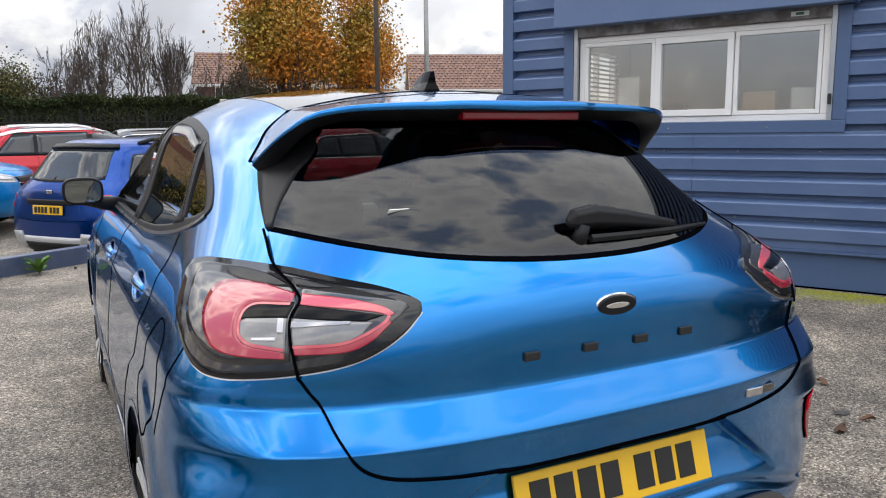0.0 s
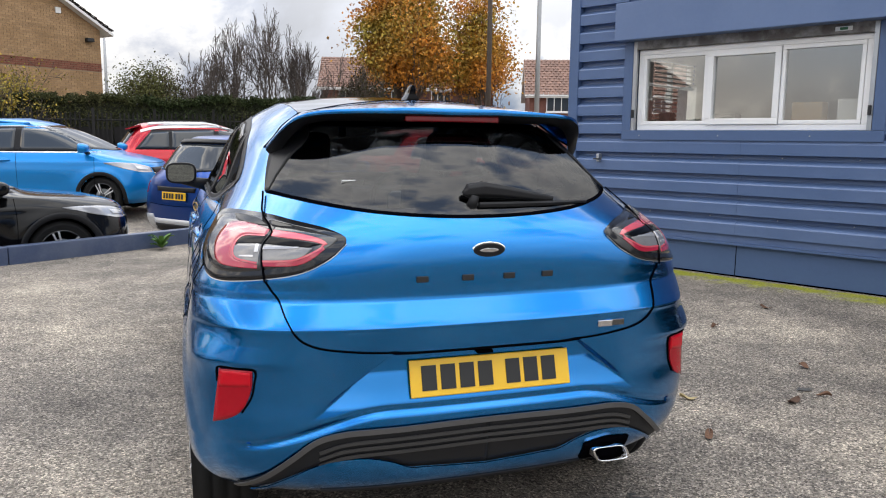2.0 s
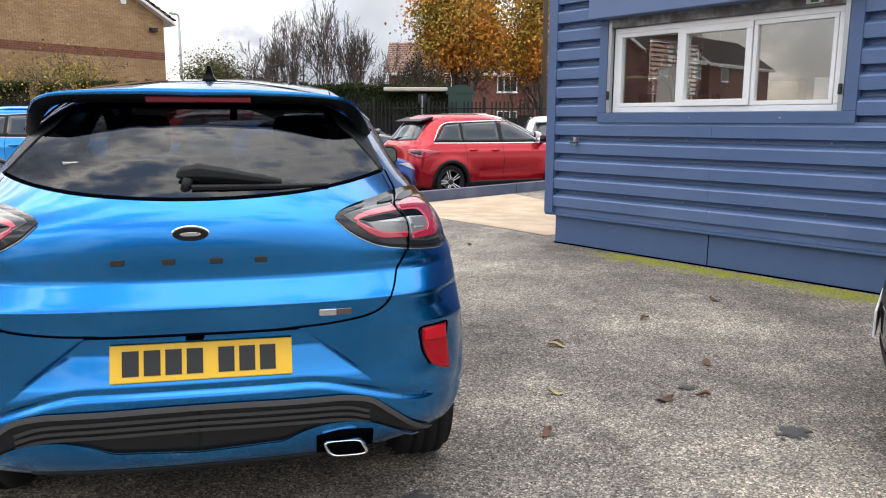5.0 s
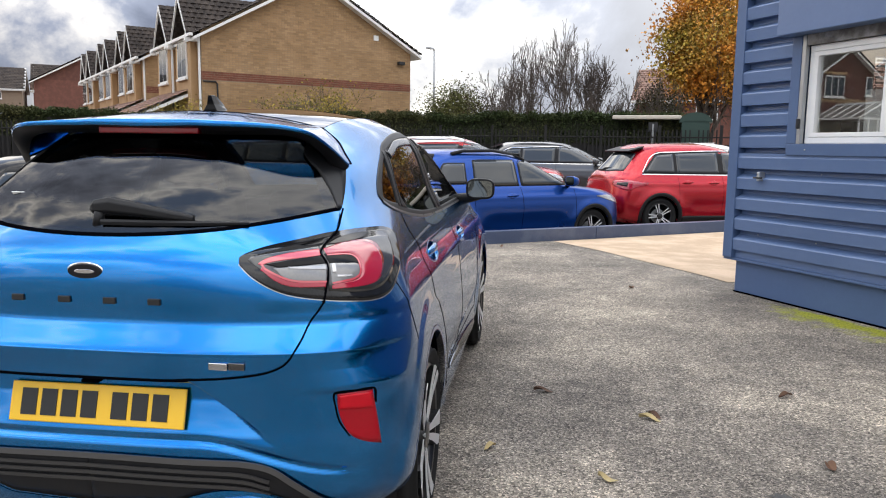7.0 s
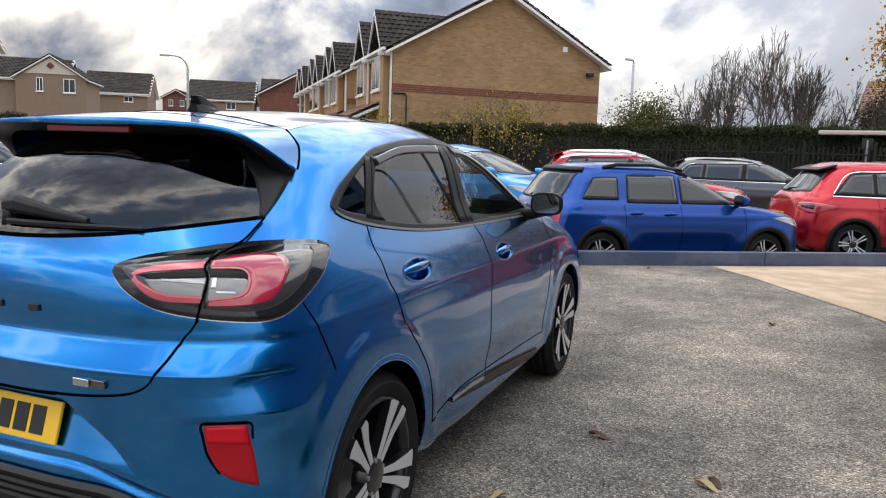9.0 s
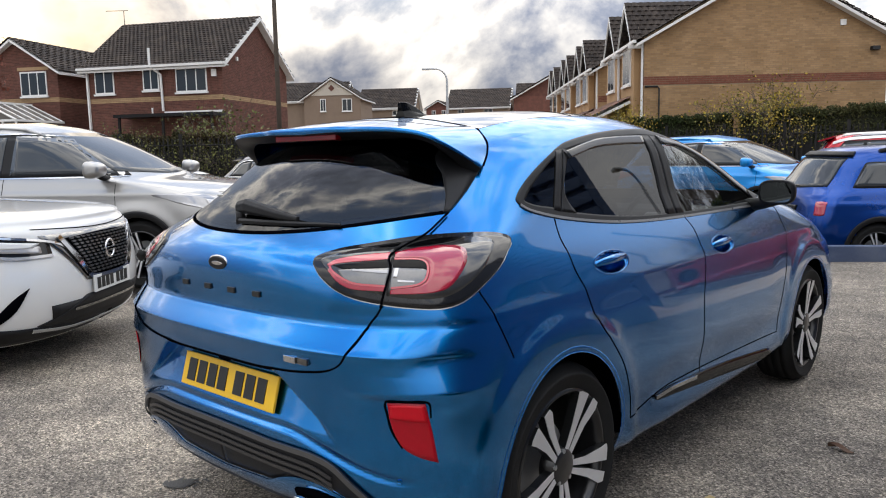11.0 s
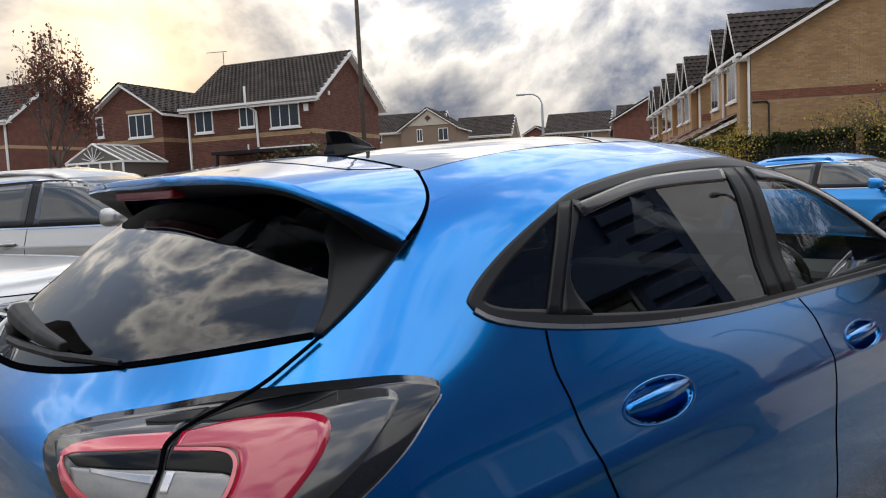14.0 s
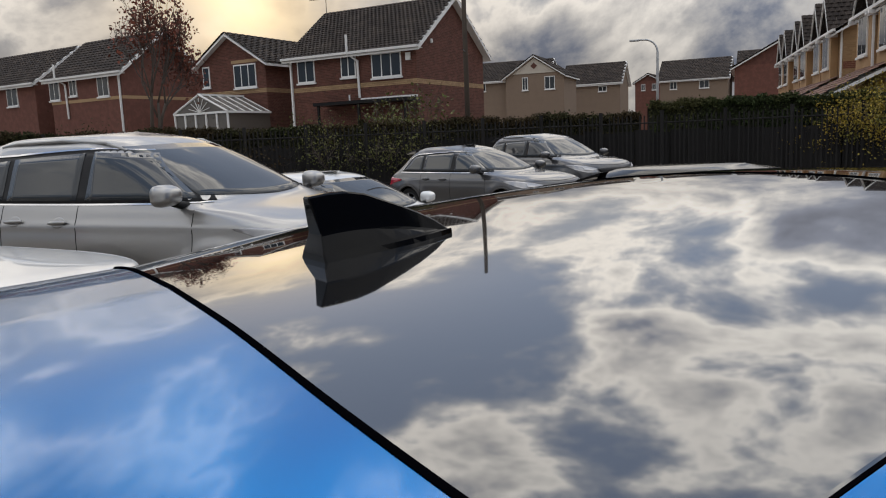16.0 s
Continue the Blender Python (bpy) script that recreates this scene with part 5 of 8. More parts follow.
        if "clad" in kit or "sill" in kit:
            sheet("sill_trim", side, [(ya + 0.40, 0.215), (yb - 0.40, 0.215)], [(ya + 0.36, 0.34), (yb - 0.36, 0.34)], TRIM, car, 20, 4, 0.006, 0.01, s)
        mirror(car, (0.80 if "widemirror" not in kit else 0.82) * width / 0.9, fw - 0.12, zb + 0.05, TRIM if "blackmirror" in kit else body, s, 1.05)
        handle(car, sh, bp - 0.18, 0.90 * k, body, s)
        handle(car, sh, dp + 0.20, 0.905 * k, body, s)
        # tail lamp and head lamp
        if "skid" in kit:
            sheet("tail_lamp", skin, [(0.56, 0.92 * k), (0.66, 0.925 * k), (0.76, 0.915 * k)], [(0.55, 0.76 * k), (0.65, 0.755 * k), (0.75, 0.765 * k)], LENS_RED, car, 10, 8, 0.008, 0.01, s)
        else:
            sheet("tail_lamp", skin, [(0.38, 0.92 * k), (0.70, 0.945 * k), (0.92, 0.93 * k), (1.06, 0.90 * k)], [(0.36, 0.86 * k), (0.68, 0.78 * k), (0.92, 0.78 * k), (1.06, 0.86 * k)], LENS_RED, car, 18, 7, 0.008, 0.01, s)
            sheet("tail_lamp_core", skin, [(0.50, 0.895 * k), (0.80, 0.905 * k)], [(0.50, 0.86 * k), (0.80, 0.83 * k)], LENS_SMOKE, car, 10, 4, 0.012, 0.004, s)
        sheet("head_lamp", skin, [(2.66, 0.80 * k), (2.40, 0.86 * k), (2.12, 0.88 * k), (1.99, 0.875 * k)], [(2.66, 0.72 * k), (2.40, 0.73 * k), (2.12, 0.79 * k), (1.99, 0.86 * k)], LENS_SMOKE if "darklamp" in kit else LENS_CLEAR, car, 18, 7, 0.006, 0.01, s)
        sheet("head_lamp_core", skin, [(2.60, 0.785 * k), (2.36, 0.83 * k)], [(2.60, 0.745 * k), (2.36, 0.77 * k)], LENS_PALE, car, 10, 5, 0.010, 0.004, s)
        strip("daytime_light", skin, [(2.66, 0.725 * k), (2.40, 0.735 * k), (2.14, 0.80 * k)], 0.018, LENS_PALE, car, 20, 0.012, s)
        if "rails" in kit:
            pts = [(s * (0.55 + 0.02) * width / 0.9, y) for y in (0.95, 1.15, 1.7, 2.2, length - 2.25, length - 2.05)]
            p = sh.top(np.array([0.57 * width / 0.9] * 6), np.array([q[1] for q in pts]))
            lift = [0.0, 0.045, 0.055, 0.055, 0.04, 0.0] if "skid" in kit else [0.0, 0.014, 0.020, 0.020, 0.014, 0.0]
            bm = tube(bmesh.new(), [(s * a[0], a[1], a[2] + l) for a, l in zip(p, lift)], [0.03, 0.026, 0.024, 0.024, 0.026, 0.03] if "skid" in kit else [0.012, 0.016, 0.016, 0.016, 0.016, 0.012], 8)
            part("roof_rail", bm, rails or GREY_METAL, car, smooth=True)
    # the panel and edges carry the reflected sky as pale colour
    if "paleroof" in kit:
        sheet("roof_panel", lambda x, y, o: sh.top(x, y, o), [(-0.50, 0.75), (-0.53, 1.3), (-0.50, 2.15)], [(0.50, 0.75), (0.53, 1.3), (0.50, 2.15)], ROOF_SKY_SHEEN, car, 24, 16, 0.012, 0.012, 1, "roof panel painted pale as a sky reflection")
        for s in (1, -1):
            strip("roof_edge", side, [(0.62, 1.40 * k), (1.0, 1.475 * k), (2.0, 1.50 * k), (fw - 0.70, 1.45 * k)], 0.07, ROOF_SKY_SHEEN, car, 40, 0.008, s)
    # screens
    wz0, wz1 = 1.075 * k, 1.47 * k
    sheet("windscreen", front, [(-0.66 * width / 0.9, wz0 + 0.02), (0, wz0 - 0.012), (0.66 * width / 0.9, wz0 + 0.02)], [(-0.545 * width / 0.9, wz1), (0, wz1 + 0.012), (0.545 * width / 0.9, wz1)], gl, car, 30, 10, 0.004, 0.006)
    sheet("rear_glass", rear, [(-0.60 * width / 0.9, 1.10 * k), (0, 1.075 * k), (0.60 * width / 0.9, 1.10 * k)], [(-0.50 * width / 0.9, 1.40 * k), (0, 1.42 * k), (0.50 * width / 0.9, 1.40 * k)], gl, car, 26, 10, 0.005, 0.006)
    # rear spoiler
    bm = prism([(0.33 + rake * 0.7, 1.445 * k), (0.62 + rake, 1.53 * k), (0.60 + rake, 1.49 * k), (0.34 + rake * 0.7, 1.425 * k)], 1.06 * width / 0.9, "x")
    bmesh.ops.translate(bm, verts=bm.verts, vec=(-0.53 * width / 0.9, 0, 0))
    if "skid" not in kit:
        part("rear_spoiler", bm, TRIM_SATIN if "blackspoiler" in kit else body, car)
    bm = tube(bmesh.new(), [(0.0, 0.12, 1.10 * k), (0.02, 0.155, 1.13 * k), (0.34, 0.215 + rake * 0.3, 1.16 * k)], [0.02, 0.014, 0.008], 6)
    part("rear_wiper", bm, TRIM, car)
    # bumpers, grille, plates
    sheet("front_lower_grille", front, [(-0.55, 0.27), (0.55, 0.27)], [(-0.60, 0.43), (0.60, 0.43)], TRIM, car, 20, 4, 0.006, 0.01)
    if "vgrille" in kit:
        v_grille(car, front, skin, body, k)
    elif "skid" in kit:
        rear_trim(car, rear, k)
    else:
        sheet("grille", front, [(-0.42, 0.60 * k), (0, 0.585 * k), (0.42, 0.60 * k)], [(-0.52, 0.79 * k), (0, 0.80 * k), (0.52, 0.79 * k)], TRIM_SATIN, car, 20, 6, 0.008, 0.01)
        strip("grille_bar", front, [(-0.50, 0.70 * k), (0, 0.69 * k), (0.50, 0.70 * k)], 0.016, CHROME, car, 24, 0.014)
    sheet("rear_skid_trim", rear, [(-0.60, 0.235), (0.60, 0.235)], [(-0.68, 0.42), (0.68, 0.42)], lower or TRIM, car, 24, 5, 0.008, 0.01)
    strip("tailgate_gap", rear, [(-0.60, 0.62 * k), (0, 0.60 * k), (0.60, 0.62 * k)], 0.006, GAP, car, 30, 0.0015)
    strip("bonnet_gap", front, [(-0.62, 0.885 * k), (0, 0.86 * k), (0.62, 0.885 * k)], 0.007, GAP, car, 30, 0.0015)
    if plate is not None:
        yb_ = float(rear(np.array([0.0]), np.array([0.66 * k]), np.array([0.0]))[0, 1])
        number_plate(car, pose(0, yb_ - 0.012, (0.74 if "skid" in kit else 0.70) * k, -4), PLATE_YELLOW)
        yf_ = float(front(np.array([0.0]), np.array([0.50 * k]), np.array([0.0]))[0, 1])
        number_plate(car, pose(0, yf_ + 0.014, 0.50 * k, 0, 0, 180), PLATE_WHITE)
    # closed underside
    part("underbody", boxed(-0.74, 0.74, 0.3, length - 0.4, 0.16, 0.24), GAP, car)
    return car, sh


# ---- the blue crossover: the main subject ----
PUMA_ROWS = [
    (0.19,0.78, 0.10,4.00,0.50,0.55,2.6,2.4),
    (0.25,0.83,0.00,4.08,0.47,0.55,2.8,2.5),
    (0.32,0.856,-0.040,4.12,0.45,0.55,3.0,2.5),
    (0.40,0.866,-0.055,4.13,0.43,0.55,3.0,2.5),
    (0.48,0.87,-0.055,4.13,0.42,0.55,3.0,2.5),
    (0.545,0.871,-0.050,4.12,0.41,0.60,3.0,2.5),
    (0.61,0.87,-0.055,4.11,0.41,0.60,3.0,2.5),
    (0.655,0.868,-0.060,4.10,0.41,0.60,3.0,2.5),
    (0.675,0.867,-0.063,4.10,0.415,0.62,3.0,2.5),
    (0.71,0.864,-0.068,4.09,0.42,0.65,3.0,2.5),
    (0.742,0.861,-0.077,4.07,0.43,0.68,2.9,2.5),
    (0.757,0.859,-0.081,4.05,0.435,0.70,2.9,2.5),
    (0.770,0.857,-0.077,4.04,0.435,0.71,2.9,2.5),
    (0.820,0.851,-0.039,3.98,0.44,0.76,2.9,2.5),
    (0.834,0.849,-0.031,3.96,0.44,0.77,2.85,2.45),
    (0.86,0.845,-0.030,3.92,0.43,0.80,2.8,2.4),
    (0.91,0.823,-0.033,3.82,0.46,0.85,2.8,2.4),
    (0.97,0.801,-0.035,3.60,0.50,0.80,2.7,2.4),
    (1.02,0.767,-0.014,3.32,0.55,0.75,2.6,2.4),
    (1.07,0.740,0.040,3.08,0.65,0.62,2.5,2.4),
    (1.12,0.713,0.105,2.95,0.73,0.60,2.5,2.4),
    (1.18,0.690,0.18,2.82,0.80,0.60,2.5,2.4),
    (1.25,0.663,0.265,2.66,0.86,0.62,2.5,2.4),
    (1.31,0.635,0.35,2.50,0.92,0.65,2.5,2.4),
    (1.37,0.585,0.46,2.32,1.0,0.70,2.5,2.4),
    (1.412,0.525,0.58,2.15,1.0,0.75,2.4,2.4),
    (1.449,0.43,0.76,2.00,0.8,0.7,2.3,2.4),
    (1.475,0.28,1.02,1.86,0.5,0.5,2.2,2.2),
    (1.486,0.0,1.45,1.55,0.05,0.05,2.0,2.0),
]
AXLE_R, AXLE_F, WHEEL_R = 0.64, 3.225, 0.325


def puma_relief(p, n):
    x, y, z = p[..., 0], p[..., 1], p[..., 2]
    side = np.clip(np.abs(n[..., 0]) * 1.3 - 0.2, 0, 1)
    back = np.clip(-n[..., 1] * 1.6 - 0.3, 0, 1)
    d = 0.0 * x
    for c in (AXLE_R, AXLE_F):
        q = np.hypot(y - c, z - WHEEL_R)
        d = d + (0.005 * np.exp(-((q - 0.40) / 0.12) ** 2) + 0.009 * (1 - step(0.452, 0.480, q))) * side
    # scooped doors above a proud sill
    d = d - 0.020 * np.exp(-((z - 0.40) / 0.085) ** 2) * step(1.05, 1.45, y) * (1 - step(2.5, 2.85, y)) * side
    d = d + 0.015 * (1 - step(0.48, 0.88, z)) * step(0.95, 1.5, y) * (1 - step(2.5, 2.9, y)) * side
    d = d + 0.018 * np.exp(-((z - 0.27) / 0.035) ** 2) * step(1.0, 1.1, y) * (1 - step(2.7, 2.85, y)) * side
    # bumper cheeks beside the plate recess, with a brow over the reflectors
    xd = 0.29 + (0.68 - z) * 1.28
    rearward = step(0.10, 0.50, -n[..., 1])
    # plate recess between the cheeks
    hollow = np.interp(z, [0.49, 0.52, 0.545, 0.61, 0.650, 0.662, 0.672, 0.684], [0.0, 0.004, 0.014, 0.043, 0.050, 0.050, 0.010, 0.0])
    d = d - hollow * (1 - step(0.0, 0.014, x - xd)) * (y < 0.3)
    brow = np.interp(z, [0.56, 0.62, 0.640, 0.654, 0.663, 0.690, 0.712, 0.735], [0.0, -0.002, 0.0, 0.009, 0.012, 0.006, 0.001, 0.0])
    d = d + brow * step(0.52, 0.74, x) * (y < 0.42) * rearward
    # the tailgate ledge dies out round the corner
    bump = np.interp(z, [0.66, 0.70, 0.742, 0.757, 0.77, 0.82, 0.86], [0.0, 0.010, 0.034, 0.040, 0.036, 0.005, 0.0])
    d = d - 0.92 * bump * step(0.70, 0.87, x) * np.clip(-n[..., 1], 0, 1)
    # groove and lip along the lower bumper
    zg = 0.506 - 0.098 * step(0.30, 0.76, x)
    d = d - 0.010 * np.exp(-((z - zg) / 0.011) ** 2) * np.clip(-n[..., 1] * 2.0, 0, 1)
    # raised frame round the upper tailgate panel
    d = d + 0.006 * step(0.45, 0.52, x) * step(0.86, 0.90, z) * (1 - step(0.99, 1.03, z)) * back
    return d


puma_sh = Shell(PUMA_ROWS, puma_relief)
P_SIDE, P_REAR, P_FRONT, P_SKIN = side_put(puma_sh), end_put(puma_sh), end_put(puma_sh, True), skin_put(puma_sh)
puma = thing("crossover_car", pose(0, 0, 0), "metallic blue compact crossover with a gloss black roof and tinted windows", "car")

# outlines on the side (y, z) and the back (x, z)
DLO_OUT = [(2.80, 1.010), (2.39, 1.014), (2.02, 1.016), (1.72, 1.019), (1.46, 1.024), (1.25, 1.033), (1.07, 1.047), (0.886, 1.069), (0.77, 1.088), (0.690, 1.106), (0.652, 1.121), (0.634, 1.140), (0.642, 1.158),
           (0.700, 1.195), (0.784, 1.238), (0.894, 1.285), (0.985, 1.318), (1.08, 1.340), (1.27, 1.366), (1.486, 1.383), (1.74, 1.391), (1.98, 1.368), (2.19, 1.317), (2.36, 1.251), (2.52, 1.181), (2.67, 1.107), (2.80, 1.045)]
DLO_IN = [(2.66, 1.034), (2.39, 1.033), (2.02, 1.034), (1.72, 1.037), (1.46, 1.044), (1.25, 1.055), (1.07, 1.071), (0.895, 1.093), (0.80, 1.113), (0.72, 1.125), (0.684, 1.134), (0.668, 1.144), (0.682, 1.154),
          (0.722, 1.180), (0.80, 1.222), (0.91, 1.274), (1.00, 1.302), (1.09, 1.318), (1.27, 1.342), (1.48, 1.356), (1.72, 1.360), (1.97, 1.340), (2.17, 1.286), (2.335, 1.219), (2.49, 1.143), (2.60, 1.078), (2.64, 1.05)]
DLO_OUT, DLO_IN = ([tuple(q) for q in spline(k_, np.linspace(0, 1, 160))] for k_ in (DLO_OUT, DLO_IN))
Q_TOP, Q_BOT = [(0.664, 1.146), (0.751, 1.200), (0.845, 1.250), (0.960, 1.304)], [(0.674, 1.134), (0.715, 1.125), (0.76, 1.118), (0.802, 1.110)]
R_TOP, R_BOT = [(0.976, 1.297), (1.146, 1.334), (1.368, 1.352), (1.668, 1.360)], [(0.862, 1.094), (1.086, 1.067), (1.294, 1.050), (1.586, 1.036)]
F_TOP, F_BOT = [(1.79, 1.356), (2.00, 1.338), (2.20, 1.278), (2.36, 1.210), (2.50, 1.139), (2.60, 1.079)], [(1.733, 1.034), (1.944, 1.032), (2.15, 1.031), (2.35, 1.031), (2.50, 1.033), (2.61, 1.040)]
GLASS_SIDE = [(0.602, 1.124), (0.572, 1.167), (0.545, 1.200), (0.512, 1.239), (0.480, 1.267), (0.452, 1.300), (0.440, 1.345)]
SEAM_UP = [(0.612, 1.122), (0.600, 1.169), (0.583, 1.222), (0.566, 1.266)]
GLASS_BOT = [(-0.602, 1.124), (-0.45, 1.097), (-0.30, 1.078), (-0.10, 1.066), (0.10, 1.066), (0.30, 1.078), (0.45, 1.097), (0.602, 1.124)]
GLASS_TOP = [(-0.462, 1.345), (-0.30, 1.352), (-0.1, 1.356), (0.1, 1.356), (0.30, 1.352), (0.462, 1.345)]


def shrunk(a, b, k=0.90):
    q = np.array(a + b[::-1])
    c = q.mean(0)
    return [tuple(c + (p - c) * k) for p in q]


HOLES_SIDE = [shrunk(Q_TOP, Q_BOT, 1.0), shrunk(R_TOP, R_BOT, 1.02), shrunk(F_TOP, F_BOT, 1.02)]
HOLE_REAR = [(-0.57, 1.13), (-0.3, 1.09), (0, 1.08), (0.3, 1.09), (0.57, 1.13), (0.46, 1.30), (0.42, 1.335), (-0.42, 1.335), (-0.46, 1.30)]
HOLE_FRONT = [(-0.62, 1.06), (0.62, 1.06), (0.50, 1.36), (-0.50, 1.36)]


HANDLES = ((1.005, 0.915), (1.985, 0.880))


def puma_drop(c, u):
    gone = np.zeros(len(c), bool)
    for yc in (AXLE_R, AXLE_F):
        gone |= (np.hypot(c[:, 1] - yc, c[:, 2] - WHEEL_R) < 0.355) & (c[:, 0] > 0.45)
    for hy, hz in HANDLES:
        gone |= (((c[:, 1] - hy) / 0.108) ** 2 + ((c[:, 2] - hz) / 0.0345) ** 2 < 1) & (c[:, 0] > 0.6)
    for h in HOLES_SIDE:
        gone |= inside(h, c[:, 1], c[:, 2]) & (c[:, 0] > 0.40)
    gone |= inside(HOLE_REAR, c[:, 0], c[:, 2]) & (c[:, 1] < 0.75) & (u < 0.75)
    gone |= (c[:, 0] < 0.452) & (c[:, 1] > 0.66) & (c[:, 1] < 2.03) & (c[:, 2] > 1.36)
    gone |= inside(HOLE_FRONT, c[:, 0], c[:, 2]) & (c[:, 1] > 2.0) & (u > 2.3)
    return gone


us = np.concatenate([np.linspace(0, 1, 210), np.linspace(1, 2, 330)[1:], np.linspace(2, 3, 60)[1:]])
body_skin = shell_mesh("body", puma_sh, BLUE, puma, us, np.linspace(0, 1, 300), puma_drop, calm=True)


class Lining(Shell):
    def skin(self, u, v, off=0.0):
        return self.raw(u, v) - self.normal(u, v) * 0.022


shell_mesh("cabin_lining", Lining(PUMA_ROWS), SEAT, puma, np.linspace(0.02, 2.98, 120), np.linspace(float(puma_sh.at_z(1.0)), 0.99, 50), puma_drop)

# rear screen, fins beside it, roof panel
screen = sheet("rear_screen", P_REAR, GLASS_BOT, GLASS_TOP, CAR_GLASS, puma, 44, 14, 0.001, 0.006)
bows = []
for v in screen.data.vertices:
    turn, lean = radians(17 * v.co.x / 0.55), radians(40 + 16 * (v.co.z - 1.2) / 0.15)
    bows.append((math.sin(turn) * math.cos(lean), -math.cos(turn) * math.cos(lean), math.sin(lean)))
screen.data.normals_split_custom_set_from_vertices(bows)
strip("screen_edge", P_REAR, GLASS_BOT, 0.012, GAP, puma, 60, 0.0025)
for s in (1, -1):
    sheet("spoiler_fin", P_REAR, GLASS_SIDE, SEAM_UP, TRIM_SATIN, puma, 20, 6, 0.006, 0.010, s, "satin black fin beside the rear screen")
ROOF_L = [(-0.455, 0.725), (-0.462, 0.95), (-0.468, 1.2), (-0.462, 1.5), (-0.44, 1.8), (-0.40, 2.06)]
ROOF_R = [(-a, b) for a, b in ROOF_L]
ys_ = np.linspace(0.76, 2.02, 40)
EDGE_FIT = np.polyfit(ys_, puma_sh.top(np.full(40, 0.462), ys_)[:, 2], 3)
MID_FIT = np.polyfit(ys_, puma_sh.top(np.zeros(40), ys_)[:, 2], 3)


def P_ROOF(x, y, o):
    """The roof skin: one smooth bow across, cubic along."""
    x, y = np.broadcast_arrays(np.asarray(x, float), np.asarray(y, float))
    ze = np.polyval(EDGE_FIT, y) + 0.009 * (1 - step(0.75, 1.3, y))
    zc = np.polyval(MID_FIT, y) - 0.013 * (1 - 0.6 * step(0.95, 1.6, y))
    return np.stack([x, y, zc - (zc - ze) * (np.abs(x) / 0.462) ** 2.3 + o], -1)


SEAM_Y = [(0.0, 0.684), (0.15, 0.685), (0.28, 0.691), (0.36, 0.701), (0.41, 0.710), (0.458, 0.718)]


def P_PANEL(x, v, o):
    y0 = np.interp(np.abs(x), [q[0] for q in SEAM_Y], [q[1] for q in SEAM_Y]) + 0.003
    return P_ROOF(x, y0 + v * (2.06 - y0), o)


ROOF_L = [(a, (b - 0.725) / (2.06 - 0.725)) for a, b in ROOF_L]
ROOF_R = [(-a, b) for a, b in ROOF_L]
roof_panel = sheet("roof_panel", P_PANEL, ROOF_L, ROOF_R, BLACK_GLOSS, puma, 80, 60, 0.0018, 0.004, 1, "gloss black contrast roof panel")
roof_n = []
for v in roof_panel.data.vertices:
    e = 0.004
    gx_ = (P_ROOF(v.co.x + e, v.co.y, 0)[2] - P_ROOF(v.co.x - e, v.co.y, 0)[2]) / (2 * e)
    gy_ = (P_ROOF(v.co.x, v.co.y + e, 0)[2] - P_ROOF(v.co.x, v.co.y - e, 0)[2]) / (2 * e)
    roof_n.append(tuple(Vector((-gx_, -gy_, 1)).normalized()))
roof_panel.data.normals_split_custom_set_from_vertices(roof_n)
for s in (1, -1):
    strip("roof_ditch", P_ROOF, [(0.458, 0.722), (0.465, 0.95), (0.471, 1.2), (0.465, 1.5), (0.443, 1.8), (0.403, 2.06)], 0.0022, GAP, puma, 50, 0.0022, s)
DITCH = np.array([(0.458, 0.722), (0.465, 0.95), (0.471, 1.2), (0.465, 1.5), (0.443, 1.8), (0.403, 2.06)])
rail_y = np.linspace(0.724, 2.04, 90)
rail_x = np.interp(rail_y, DITCH[:, 1], DITCH[:, 0])
step_up = P_ROOF(rail_x, rail_y, 0.0016)[:, 2] - puma_sh.top(rail_x + 0.0016, rail_y)[:, 2]
rail_f = np.linspace(0, 1, 10)
rail = []
for f in rail_f:
    y_f = rail_y - 0.040 * f * (1 - step(0.724, 0.95, rail_y))
    lift = 0.0003 + (step_up - 0.0003) * (1 - f) ** 2
    rail.append(puma_sh.top(rail_x + 0.0016 + 0.070 * f, y_f) + np.array([0, 0, 1]) * lift[:, None])
rail = np.stack(rail, 1)
body_mesh = body_skin.data
loop_v = np.zeros(len(body_mesh.loops), int)
body_mesh.loops.foreach_get("vertex_index", loop_v)
loop_n = np.zeros(len(body_mesh.loops) * 3)
body_mesh.corner_normals.foreach_get("vector", loop_n)
loop_co = np.zeros(len(body_mesh.vertices) * 3)
body_mesh.vertices.foreach_get("co", loop_co)
loop_v, first = np.unique(loop_v, return_index=True)
loop_n, loop_co = loop_n.reshape(-1, 3)[first], loop_co.reshape(-1, 3)[loop_v]
upper = (loop_co[:, 2] > 1.25) & (loop_co[:, 0] > 0.35)
loop_n, loop_co = loop_n[upper], loop_co[upper]
rail_n = []
for q in rail.reshape(-1, 3):
    far = np.sum((loop_co - q) ** 2, -1)
    w = np.exp(-far / (2 * 0.012 ** 2) + far.min() / (2 * 0.012 ** 2))
    n = (loop_n * w[:, None]).sum(0)
    rail_n.append(n / np.linalg.norm(n))
for s in (1, -1):
    ob = raw_part("cant_rail", (rail * np.array([s, 1, 1])).reshape(-1, 3), grid_faces(90, 10, s > 0), BLUE, puma)
    ob.data.normals_split_custom_set_from_vertices([(s * n[0], n[1], n[2]) for n in rail_n])
strip("roof_joint", P_ROOF, [(-0.46, 1.32), (-0.25, 1.43), (0.0, 1.47), (0.25, 1.43), (0.46, 1.32)], 0.0032, GAP, puma, 50, 0.0032)

